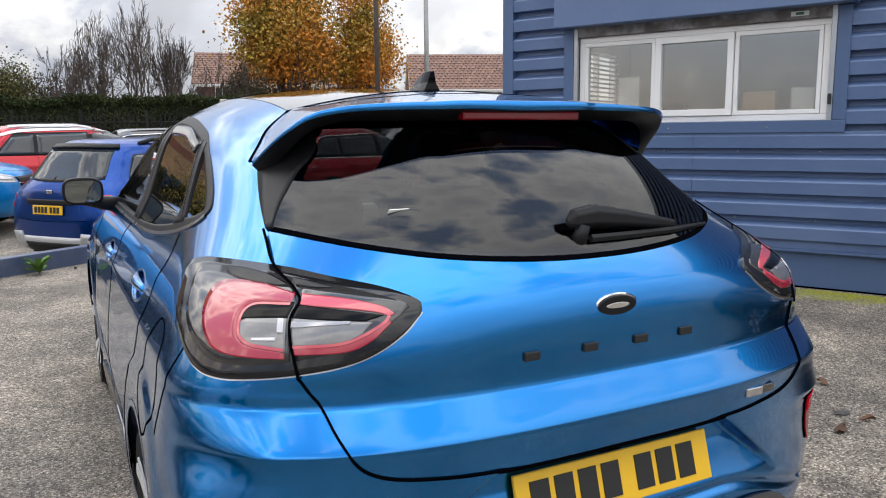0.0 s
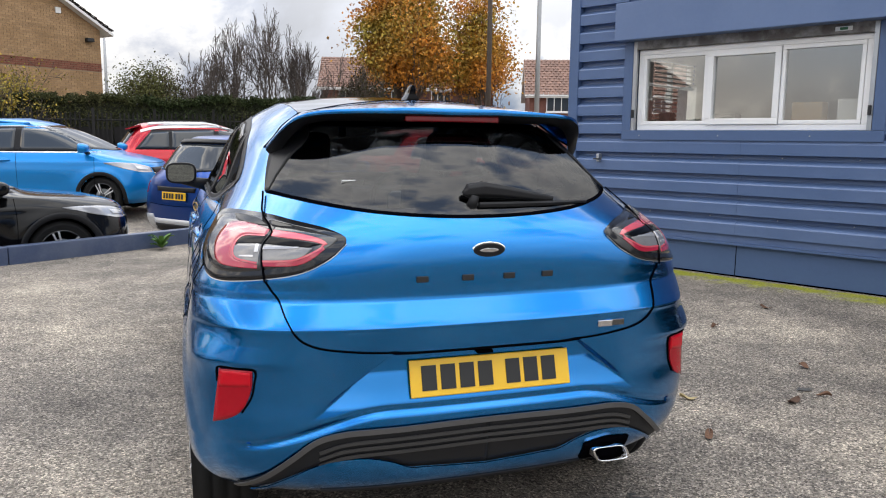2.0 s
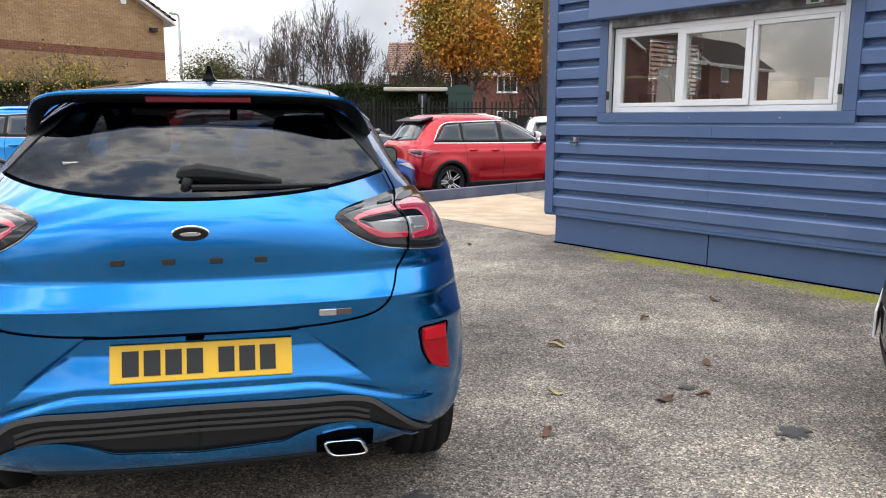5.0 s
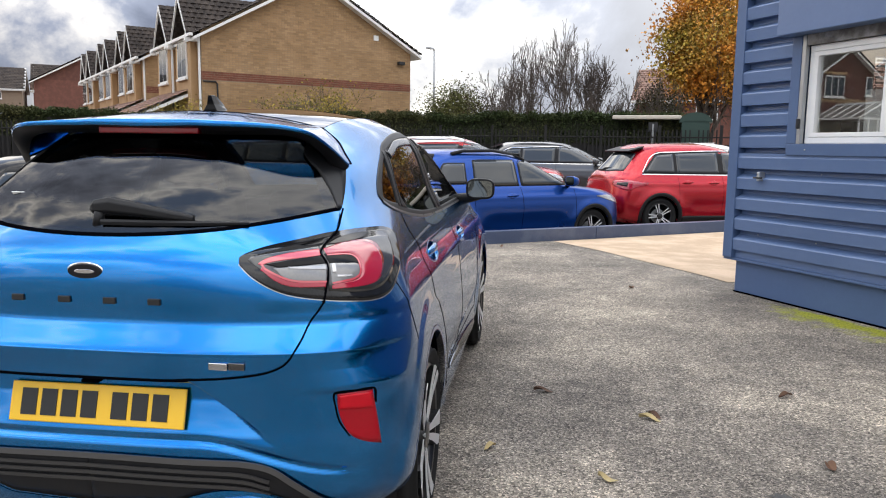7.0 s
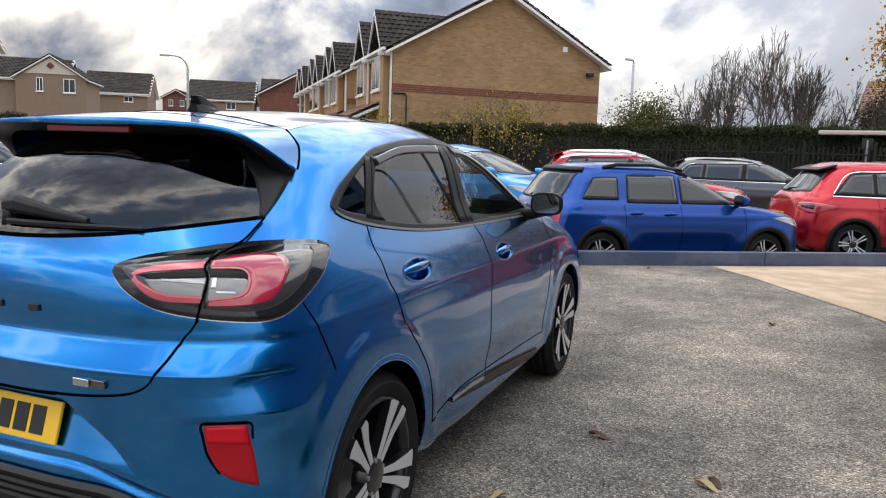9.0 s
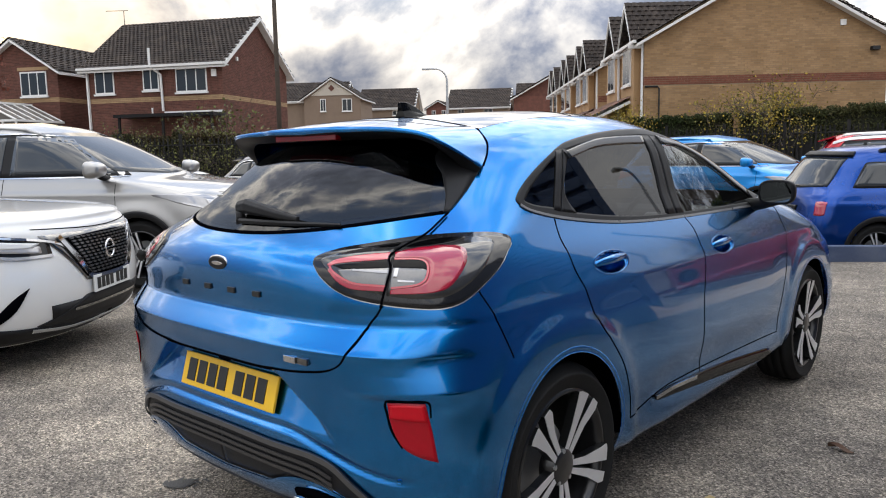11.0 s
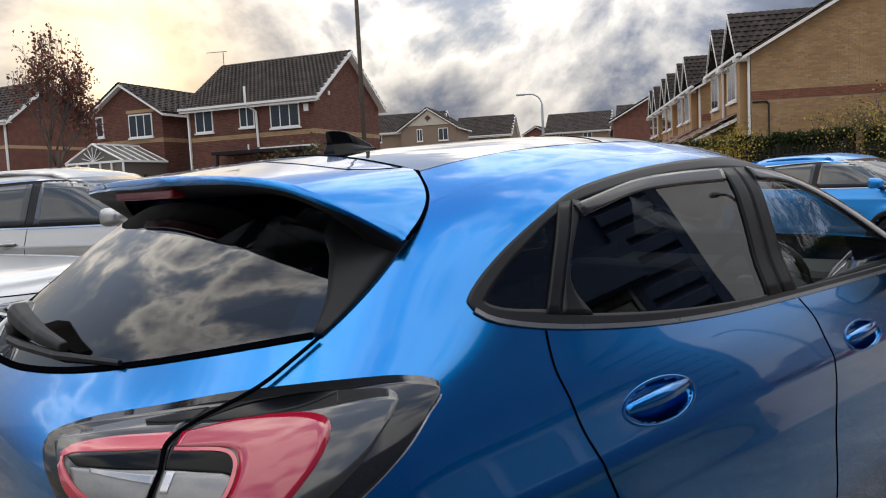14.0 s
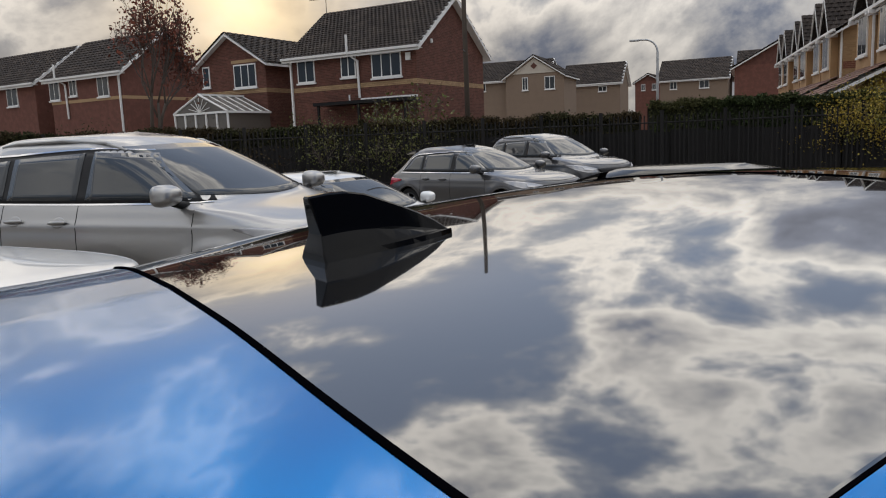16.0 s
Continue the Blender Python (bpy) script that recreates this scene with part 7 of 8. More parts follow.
for dy, sc in ((0.10, 1.0), (-0.055, 1.0), (-0.060, 0.94), (-0.055, 0.84), (0.02, 0.82)):
    ring_ = []
    for q in range(28):
        a = 2 * math.pi * q / 28
        cx, cz = math.copysign(abs(math.cos(a)) ** 0.45, math.cos(a)), math.copysign(abs(math.sin(a)) ** 0.45, math.sin(a))
        ring_.append(pipe.verts.new((0.434 + 0.063 * sc * cx - 0.012 * cz, dy, 0.288 + 0.026 * sc * cz)))
    rings.append(ring_)
for a, b in zip(rings, rings[1:]):
    for q in range(28):
        pipe.faces.new((a[q], a[(q + 1) % 28], b[(q + 1) % 28], b[q]))
bmesh.ops.recalc_face_normals(pipe, faces=pipe.faces)
tp = part("tailpipe", pipe, CHROME, puma, "chrome rounded-rectangle tailpipe", smooth=True)
part("tailpipe_bore", boxed(0.38, 0.488, -0.02, 0.0, 0.266, 0.31), GAP, tp)

# number plate, badge, lettering bars, hybrid badge
number_plate(puma, pose(0.017, -0.033, 0.592, -16), PLATE_YELLOW)
part("plate_lamp_recess", boxed(-0.030, 0.022, -0.033, 0.0, 0.653, 0.664, bevel=0.004), GAP, puma)


def oval(name, w, h, y0, material, parent, x=0.0, z=0.971, depth=0.006):
    bm = bmesh.new()
    vs = [[bm.verts.new((x + w * k_ * math.cos(a), y0 - d_, z + h * k_ * math.sin(a))) for a in [2 * math.pi * q / 40 for q in range(40)]] for k_, d_ in ((1.0, 0.0), (0.98, depth * 0.7), (0.90, depth))]
    for a, b in zip(vs, vs[1:]):
        for q in range(40):
            bm.faces.new((a[q], a[(q + 1) % 40], b[(q + 1) % 40], b[q]))
    bm.faces.new(vs[-1])
    bmesh.ops.recalc_face_normals(bm, faces=bm.faces)
    return part(name, bm, material, parent, smooth=False)


y_b = float(P_REAR(np.array([0.0]), np.array([0.971]), np.array([0.0]))[0, 1])
badge = oval("badge", 0.056, 0.0255, y_b + 0.006, CHROME, puma)
oval("badge_field", 0.050, 0.0205, y_b - 0.0005, surface("badge_black", (0.006, 0.006, 0.008), 0.3, spec=0.3), badge, depth=0.003)
oval("badge_mark", 0.030, 0.006, y_b - 0.0035, CHROME, badge, depth=0.001)
for x in (-0.205, -0.065, 0.067, 0.195):
    y_l = float(P_REAR(np.array([x]), np.array([0.891]), np.array([0.0]))[0, 1])
    part("letter_bar", boxed(x - 0.018, x + 0.018, y_l - 0.006, y_l + 0.006, 0.882, 0.900, bevel=0.002), INK, puma)
for a, b, mt in ((0.360, 0.412, CHROME), (0.4125, 0.458, BLACK_GLOSS)):
    y_l = float(P_REAR(np.array([(a + b) / 2]), np.array([0.728]), np.array([0.0]))[0, 1])
    part("model_badge", boxed(a, b, y_l - 0.006, y_l + 0.004, 0.718, 0.738, m=None, bevel=0.002), mt, puma)
part("screen_sticker", boxed(-0.035, 0.035, -0.001, 0.001, -0.012, 0.012, m=Matrix.Translation(on_rear(-0.36, 1.165, -0.008)) @ pose(0, 0, 0, 50, 0, 0)), PAPER, puma)

# cabin
part("cabin_floor", boxed(-0.70, 0.70, 0.55, 2.9, 0.26, 0.32), SEAT, puma)
part("parcel_shelf", boxed(-0.55, 0.55, 0.35, 0.85, 0.93, 0.96), SEAT, puma)
part("dashboard", boxed(-0.66, 0.66, 2.45, 2.95, 0.62, 0.98, bevel=0.06), SEAT, puma)
for x in (-0.36, 0.36):
    seat = part("front_seat", boxed(x - 0.24, x + 0.24, 1.55, 2.05, 0.36, 0.58, bevel=0.05), SEAT, puma)
    part("seat_back", boxed(x - 0.23, x + 0.23, -0.07, 0.07, 0, 0.60, m=pose(0, 1.56, 0.52, 12), bevel=0.05), SEAT, seat)
    part("headrest", boxed(x - 0.13, x + 0.13, -0.05, 0.05, 0, 0.18, m=pose(0, 1.40, 1.14, 8), bevel=0.04), SEAT, seat)
part("rear_bench", boxed(-0.60, 0.60, 0.85, 1.3, 0.40, 0.58, bevel=0.05), SEAT, puma)
part("rear_backrest", boxed(-0.60, 0.60, -0.06, 0.06, 0, 0.52, m=pose(0, 0.86, 0.52, 14), bevel=0.05), SEAT, puma)
for x in (-0.38, 0.38):
    part("headrest", boxed(x - 0.12, x + 0.12, -0.04, 0.04, 0, 0.13, m=pose(0, 0.73, 1.03, 8), bevel=0.035), SEAT, puma)
sw = bmesh.new()
tube(sw, [(0.36 + 0.18 * math.cos(a), 2.32 + 0.06 * math.sin(a), 0.92 + 0.17 * math.sin(a)) for a in np.linspace(0, 2 * math.pi, 25)], 0.016, 8)
stw = part("steering_wheel", sw, TRIM, puma, smooth=True)
part("wheel_boss", boxed(0.28, 0.44, 2.30, 2.36, 0.86, 0.98, bevel=0.03), PAPER, stw)
part("underbody", boxed(-0.66, 0.66, 0.30, 3.8, 0.150, 0.24, bevel=0.03), GAP, puma)


# ---- other parked cars ----
def parked(x, y, z, heading):
    """Pose of a car whose rear centre is at x, y, driving towards heading (degrees from +x)."""
    return pose(x, y, z if z > -0.04 else ground_height(x, y), 0, 0, heading - 90)


def nose_at(x, y, z, heading, length):
    h = radians(heading)
    return parked(x - length * math.cos(h), y - length * math.sin(h), z, heading)


P_WHITE = paint("pearl_white_paint", (0.74, 0.74, 0.73), 0.05, 0.3)
P_SILVER = paint("silver_grey_paint", (0.37, 0.362, 0.352), 0.8, 0.33)
P_SKY = paint("bright_light_blue_paint", (0.0, 0.225, 0.60), 0.5, 0.33, 0.6)
P_NAVY = paint("dark_blue_paint", (0.0, 0.042, 0.235), 0.8, 0.28, 0.45)
P_RED = paint("red_paint", (0.40, 0.004, 0.014), 0.6, 0.25, 0.6)
P_GREY = paint("dark_grey_paint", (0.075, 0.075, 0.08), 0.7, 0.33)
P_BLACK = surface("black_paint", (0.0025, 0.0025, 0.003), 0.12, vary=0.1, spec=0.25, coat=0.25, rough_vary=0.02)
SKID = surface("silver_skid_plate", (0.55, 0.55, 0.55), 0.4, 0.3)

make_car("suv", "dark blue SUV with roof rails parked behind the kerb", parked(-1.12, 9.12, -0.10, 38), P_NAVY, 4.34, 0.90, 1.62, 2.67, 0.83, -0.06, ("clad", "rails", "blackspoiler", "skid"), plate=1, lower=SKID, rails=TRIM, rim_style="twin")
make_car("suv", "red SUV with a chrome window line behind the kerb", parked(2.38, 12.6, -0.10, 18), P_RED, 4.45, 0.90, 1.66, 2.65, 0.88, 0.06, ("clad", "chrome", "blackspoiler"), plate=1)
make_car("suv", "bright light blue SUV with roof rails, parked in the rear row", nose_at(-1.35, 12.75, -0.10, -14, 4.3), P_SKY, 4.3, 0.90, 1.67, 2.6, 0.86, 0, ("clad", "rails", "chrome"), plate=1, rails=P_SKY, rim_style="twin", cab=-0.28)
make_car("suv", "black SUV with dark plastic arches, parked behind the kerb", nose_at(-1.72, 7.95, -0.10, 17, 4.4), P_BLACK, 4.4, 0.90, 1.48, 2.75, 0.86, 0, ("clad",), plate=1)
make_car("suv", "red SUV with a painted sky reflection on its roof, parked in the back row", parked(-2.5, 15.0, -0.10, 3), P_RED, 4.4, 0.90, 1.68, 2.65, 0.86, 0, ("rails", "paleroof"), plate=1)
make_car("suv", "dark grey SUV with roof rails, parked in the back row", parked(-0.2, 18.8, -0.10, -8), P_GREY, 4.45, 0.92, 1.64, 2.67, 0.86, 0, ("rails", "chrome"), plate=1, rails=P_GREY)
make_car("hatchback", "white hatchback parked in the back row", parked(3.3, 15.9, -0.10, -4), P_WHITE, 4.3, 0.89, 1.66, 2.6, 0.86, 0, (), plate=1)
make_car("suv", "white SUV facing away, with a dark lower tailgate", parked(7.1, 16.0, -0.10, 74), P_WHITE, 4.5, 0.92, 1.66, 2.7, 0.86, 0, ("rails",), plate=1, lower=P_BLACK)
make_car("hatchback", "white hatchback by the dark fence", nose_at(-7.0, 5.9, -0.05, 20, 4.1), P_WHITE, 4.1, 0.87, 1.46, 2.55, 0.82, 0, (), plate=1)
make_car("hatchback", "dark grey hatchback by the dark fence", nose_at(-9.6, 9.9, -0.05, 10, 4.2), P_GREY, 4.2, 0.88, 1.50, 2.6, 0.84, 0.1, ("chrome",), plate=1)
make_car("suv", "grey SUV with roof rails by the dark fence", nose_at(-11.6, 13.3, -0.05, 0, 4.4), P_GREY, 4.4, 0.90, 1.66, 2.65, 0.86, 0, ("rails",), plate=1)
make_car("suv", "black SUV with its nose beside the office wall", nose_at(2.78, 0.40, 0.0, 135, 4.4), P_BLACK, 4.4, 0.90, 1.60, 2.65, 0.86, 0, ("clad", "darklamp"), plate=1)

silver, _ = make_car("suv", "silver-grey SUV with roof rails and a chrome window line", parked(-8.234, 0.957, 0.06, 32.9), P_SILVER, 4.45, 0.90, 1.66, 2.65, 0.87, 0.05, ("clad", "rails", "chrome"), plate=1, rails=P_SILVER, rim_style="twin", spokes=5, fine=1.5, cab=-0.06)
white, _ = make_car("suv", "white SUV with a black honeycomb grille and slim headlamps", nose_at(-2.98, 0.98, 0.0, 40, 4.42), P_WHITE, 4.42, 0.92, 1.62, 2.66, 0.87, 0.05, ("clad", "chrome", "darklamp", "vgrille"), plate=1, fine=1.6, cab=0.42, hood=0.50)


# ---- houses round the lot ----
def house_window(house, m, w, h, bars=2, sill=True):
    """A white window in the x-z plane facing -y, centred at m."""
    wn = part("window", boxed(-w / 2, w / 2, -0.02, 0.05, -h / 2, h / 2, m=m), UPVC, house, "white-framed window")
    n = bars
    for i in range(n):
        a, b = -w / 2 + 0.06 + i * (w - 0.06) / n, -w / 2 + (i + 1) * (w - 0.06) / n
        part("pane", boxed(a, b, -0.026, -0.022, -h / 2 + 0.07, h / 2 - 0.07, m=m), WINDOW, wn)
    if sill:
        part("sill", boxed(-w / 2 - 0.06, w / 2 + 0.06, -0.08, 0.02, -h / 2 - 0.08, -h / 2 - 0.002, m=m), WHITE_PAINT, wn)
    return wn


def courses(house, name, outline, thick, material, m, brick=(0.225, 0.075), depth=0.012, holes=()):
    """Bricks laid in courses over an outline (x, z) in the plane facing -y: real joints, one mesh of loose bricks."""
    verts, faces = [], []
    xs, zs = [p[0] for p in outline], [p[1] for p in outline]
    z, row = min(zs), 0
    bl, bh = brick
    while z < max(zs):
        x = min(xs) - (bl / 2 if row % 2 else 0)
        zc = z + bh / 2
        hits = []
        for (ax, az), (bx, bz) in zip(outline, outline[1:] + outline[:1]):
            if (az > zc) != (bz > zc):
                hits.append(ax + (zc - az) / (bz - az) * (bx - ax))
        hits.sort()
        for lo, hi in zip(hits[::2], hits[1::2]):
            x = lo - ((lo - min(xs) + (bl / 2 if row % 2 else 0)) % bl)
            while x < hi:
                a, b = max(x, lo) + 0.006, min(x + bl, hi) - 0.006
                x += bl
                if b - a < 0.02 or any(h[0] < (a + b) / 2 < h[1] and h[2] < zc < h[3] for h in holes):
                    continue
                n = len(verts)
                for q in ((a, 0, z + 0.006), (b, 0, z + 0.006), (b, 0, z + bh - 0.006), (a, 0, z + bh - 0.006)):
                    verts.append(tuple(m @ Vector((q[0], -depth, q[2]))))
                for q in ((a, 0, z + 0.006), (b, 0, z + 0.006), (b, 0, z + bh - 0.006), (a, 0, z + bh - 0.006)):
                    verts.append(tuple(m @ Vector((q[0], 0.002, q[2]))))
                faces += [(n, n + 1, n + 2, n + 3), (n, n + 4, n + 5, n + 1), (n + 3, n + 2, n + 6, n + 7), (n, n + 3, n + 7, n + 4), (n + 1, n + 5, n + 6, n + 2)]
        z += bh
        row += 1
    ob = raw_part(name, verts, faces, material, house, smooth=False)
    ob["kind"] = "stuff"
    return ob


def tiled(house, name, a, b, c, d, rows, cols, material=None):
    """A roof slope of overlapping tiles: eave from a to b, ridge from d to c."""
    a, b, c, d = (Vector(p) for p in (a, b, c, d))
    n = (b - a).cross(d - a).normalized()
    if n.z < 0:
        n = -n
    verts, faces = [], []
    for r in range(rows):
        for q in range(cols):
            shift = 0.5 / cols if r % 2 else 0
            s0, s1 = min(max(q / cols - shift, 0), 1), min((q + 1) / cols - shift - 0.0015, 1)
            if s1 <= s0:
                continue
            t0, t1 = r / rows, min((r + 1.12) / rows, 1)

            def at(s, t, up):
                return a.lerp(b, s).lerp(d.lerp(c, s), t) + n * up
            k = len(verts)
            mid = (s0 + s1) / 2
            verts += [tuple(v) for v in (at(s0, t0, 0.045), at(mid, t0, 0.075), at(s1, t0, 0.045), at(s1, t1, 0.012), at(mid, t1, 0.035), at(s0, t1, 0.012), at(s0, t0, 0.0), at(mid, t0, 0.0), at(s1, t0, 0.0))]
            faces += [(k, k + 1, k + 4, k + 5), (k + 1, k + 2, k + 3, k + 4), (k, k + 6, k + 7, k + 1), (k + 1, k + 7, k + 8, k + 2)]
    ob = raw_part(name, verts, faces, material or TILE, house, smooth=False)
    ob["kind"] = "stuff"
    return ob


def gable_house(label, m, w, d, eave, ridge, wall_mat, mortar, roof=None, band=None, band_z=(2.45, 2.72), detail=2, name="house", gable_front=False):
    """A house whose front runs along x from 0 to w and whose depth runs along y to d; the ridge runs along x, or along y with gable_front."""
    h = thing(name, m, label, "house", "houses round the lot")
    o = 0.35
    roof = roof or TILE
    M = Matrix.Identity(4)
    part("core_wall", boxed(0, w, 0, d, -0.6 - m.translation.z, eave), mortar, h)
    if gable_front:
        part("gable_wall", prism([(0, eave), (w, eave), (w / 2, ridge)], d, "y"), mortar, h)
        tri = [(0, -0.2), (w, -0.2), (w, eave), (w / 2, ridge), (0, eave)]
        k = (ridge - eave) / (w / 2)
        for s in (0, 1):
            x0, xr = (-o, w / 2) if s == 0 else (w + o, w / 2)
            tiled(h, "roof_tiles", (x0, -o, eave - o * k), (x0, d + o, eave - o * k), (xr, d + o, ridge + 0.02), (xr, -o, ridge + 0.02), int(14 * detail / 2), int(20 * detail / 2), roof)
            part("roof_slope", prism([(x0, eave - o * k - 0.09), (xr, ridge - 0.07), (xr, ridge - 0.19), (x0, eave - o * k - 0.19)], d + 2 * o - 0.02, "y"), WHITE_PAINT, h).location.y = -o + 0.01
    else:
        bm = prism([(0, eave), (d, eave), (d / 2, ridge)], w, "x")
        part("gable_wall", bm, mortar, h)
        k = (ridge - eave) / (d / 2)
        tiled(h, "roof_tiles", (-o, -o, eave - o * k), (w + o, -o, eave - o * k), (w + o, d / 2, ridge + 0.02), (-o, d / 2, ridge + 0.02), int(14 * detail / 2), int(w * 3.2 * detail / 2), roof)
        tiled(h, "roof_tiles", (-o, d + o, eave - o * k), (w + o, d + o, eave - o * k), (w + o, d / 2, ridge + 0.02), (-o, d / 2, ridge + 0.02), int(14 * detail / 2), int(w * 3.2 * detail / 2), roof)
        for y0, y1 in ((-o, d / 2), (d + o, d / 2)):
            bm = prism([(y0, eave - o * k - 0.03), (y1, ridge - 0.0), (y1, ridge - 0.2), (y0, eave - o * k - 0.2)], w + 2 * o, "x")
            bmesh.ops.translate(bm, verts=bm.verts, vec=(-o, 0, 0))
            part("barge_board", bm, WHITE_PAINT, h)
    bm = boxed(-o * (not gable_front), w + o * (not gable_front), -o - 0.10, -o + 0.02, eave - o * 0.55 - 0.13, eave - o * 0.55 - 0.02) if not gable_front else None
    if bm is not None:
        part("gutter", bm, WHITE_PAINT, h)
        part("soffit", boxed(-o, w + o, -o, 0.0, eave - o * 0.55 - 0.16, eave - o * 0.55 - 0.132), WHITE_PAINT, h)
    return h


# yellow-brick end house: its gable faces the lot
def gable_bricks(h, m, w, eave, ridge, mat, band, band_z, full=True, holes=(), base=-0.2, brick=(0.225, 0.075)):
    lo = [(0, base), (w, base), (w, band_z[0]), (0, band_z[0])]
    hi = [(0, band_z[1]), (w, band_z[1]), (w, eave)] + ([(w / 2, ridge - 0.15)] if full else []) + [(0, eave)]
    courses(h, "bricks", lo, 0.1, mat, m, brick, holes=holes)
    courses(h, "brick_band", [(0, band_z[0]), (w, band_z[0]), (w, band_z[1]), (0, band_z[1])], 0.1, band, m, brick, 0.018, holes=holes)
    courses(h, "bricks", hi, 0.1, mat, m, brick, holes=holes)


TERRACE, T_ANGLE, GW, GD = Vector((-10.77, 24.52)), 40.0, 8.7, 5.6
e1 = gable_house("yellow-brick end-terrace house with a brown brick band and dark tiled roof", pose(TERRACE.x, TERRACE.y, 0.8, 0, 0, T_ANGLE), GW, GD, 4.58, 6.99, BRICK_YEL, MORTAR, detail=3, gable_front=True)
gable_bricks(e1, Matrix.Identity(4), GW, 4.58, 6.99, BRICK_YEL, BRICK_BAND, (2.86, 3.16), base=-1.0)
gable_bricks(e1, pose(0, GD, 0, 0, 0, -90), GD, 4.58, 4.58, BRICK_YEL, BRICK_BAND, (2.86, 3.16), full=False, base=-1.0)
part("downpipe", boxed(-0.10, -0.03, 0.02, 0.09, -0.9, 4.45), WHITE_PAINT, e1)
part("downpipe", boxed(-0.10, -0.03, GD - 0.1, GD - 0.03, -0.9, 4.45), WHITE_PAINT, e1)
part("downpipe", boxed(-0.40, -0.33, 2.65, 2.72, -0.9, 4.45), WHITE_PAINT, e1)
part("gutter", boxed(-0.48, -0.36, -0.3, GD + 0.3, 4.33, 4.43), WHITE_PAINT, e1)
part("alarm_box", boxed(6.95, 7.15, -0.07, -0.014, 4.82, 5.02), UPVC, e1)
part("security_lamp", boxed(8.05, 8.33, -0.22, -0.014, 3.92, 4.06, bevel=0.02), DARK_METAL, e1)
part("waste_pipe", tube(bmesh.new(), [(0.02, -0.05, 2.80), (0.48, -0.05, 2.80), (0.54, -0.05, 2.72), (0.54, -0.05, 1.4)], 0.03, 6), DARK_METAL, e1)


def dormer(h, y, w, z, top):
    """A small gabled dormer on the left slope, looking to -x."""
    bm = prism([(y, z), (y + w, z), (y + w / 2, top)], 3.0, "x")
    d = part("dormer", bm, RENDER, h)
    part("bay_wall", boxed(-0.30, -0.02, y, y + w, -0.2, z), BRICK_YEL, h)
    for s in (0, 1):
        ya = y - 0.15 if s == 0 else y + w + 0.15
        tiled(h, "roof_tiles", (-0.45, ya, z - 0.15), (3.0, ya, z - 0.15), (3.0, y + w / 2, top + 0.1), (-0.45, y + w / 2, top + 0.1), 9, 14)
    part("barge_board", prism([(y - 0.2, z - 0.24), (y + w / 2, top + 0.08), (y + w + 0.2, z - 0.24), (y + w / 2, top - 0.10)], 0.06, "x"), WHITE_PAINT, d).location.x = -0.47
    part("eaves_gutter", boxed(-0.55, -0.1, y - 0.28, y - 0.12, z - 0.30, z - 0.17), WHITE_PAINT, d)
    part("eaves_gutter", boxed(-0.55, -0.1, y + w + 0.12, y + w + 0.28, z - 0.30, z - 0.17), WHITE_PAINT, d)
    house_window(h, pose(-0.33, y + w / 2, z - 0.82, 0, 0, -90), 1.25, 1.40, 2)
    return d


dormer(e1, 0.32, 2.1, 4.48, 5.92)
dormer(e1, 3.25, 2.1, 4.48, 5.92)
tiled(e1, "porch_tiles", (-2.3, 0.8, 1.55), (-2.3, GD, 1.55), (0.0, GD, 2.62), (0.0, 0.8, 2.62), 8, 20, TILE_PINK)
part("porch", prism([(-2.3, 1.45), (0.0, 2.52), (0.0, 2.40), (-2.25, 1.38)], GD - 0.8, "y"), WHITE_PAINT, e1).location.y = 0.8
part("porch_wall", boxed(-2.0, -0.02, 1.0, GD - 0.1, -1.2, 1.5), BRICK_YEL, e1)
for k in (9.1, 15.0, 21.0):
    base = TERRACE + Vector((-math.sin(radians(T_ANGLE)), math.cos(radians(T_ANGLE)))) * k
    h = gable_house("yellow-brick terrace house with small gabled dormers", pose(base.x, base.y, 0.8, 0, 0, T_ANGLE), 8.4, 5.3, 4.60, 6.9, BRICK_YEL, BRICK_YEL, detail=2, gable_front=True)
    gable_bricks(h, Matrix.Identity(4), 8.4, 4.60, 6.9, BRICK_YEL, BRICK_BAND, (2.86, 3.16))
    for y in (0.9, 3.1):
        dormer(h, y, 1.9, 4.5, 5.95)
    part("downpipe", boxed(-0.10, -0.03, 0.02, 0.09, -0.2, 4.5), WHITE_PAINT, h)
    part("gutter", boxed(-0.48, -0.36, -0.3, 5.6, 4.35, 4.45), WHITE_PAINT, h)
    tiled(h, "porch_tiles", (-2.1, 0.3, 1.6), (-2.1, 5.2, 1.6), (0.0, 5.2, 2.62), (0.0, 0.3, 2.62), 5, 12, TILE_PINK)
    part("porch", prism([(-2.1, 1.5), (0.0, 2.52), (0.0, 2.40), (-2.05, 1.43)], 4.9, "y"), WHITE_PAINT, h).location.y = 0.3

# red-brick house with buff bands: front along its gutter, gable to the side
ra, AW, AD, AE, AR = 27.98, 7.18, 6.93, 5.44, 7.85
hA = gable_house("red-brick house with buff bands and a dark tiled roof", pose(-35.47, 15.49, 0.5, 0, 0, ra), AW, AD, AE, AR, BRICK_RED, MORTAR_RED, detail=3)
gable_bricks(hA, Matrix.Identity(4), AW, AE, AE, BRICK_RED, BUFF_BAND, (3.56, 3.78), full=False, base=-0.7)
gable_bricks(hA, pose(AW, 0, 0, 0, 0, 90), AD, AE, AR, BRICK_RED, BUFF_BAND, (3.56, 3.78), base=-0.7)
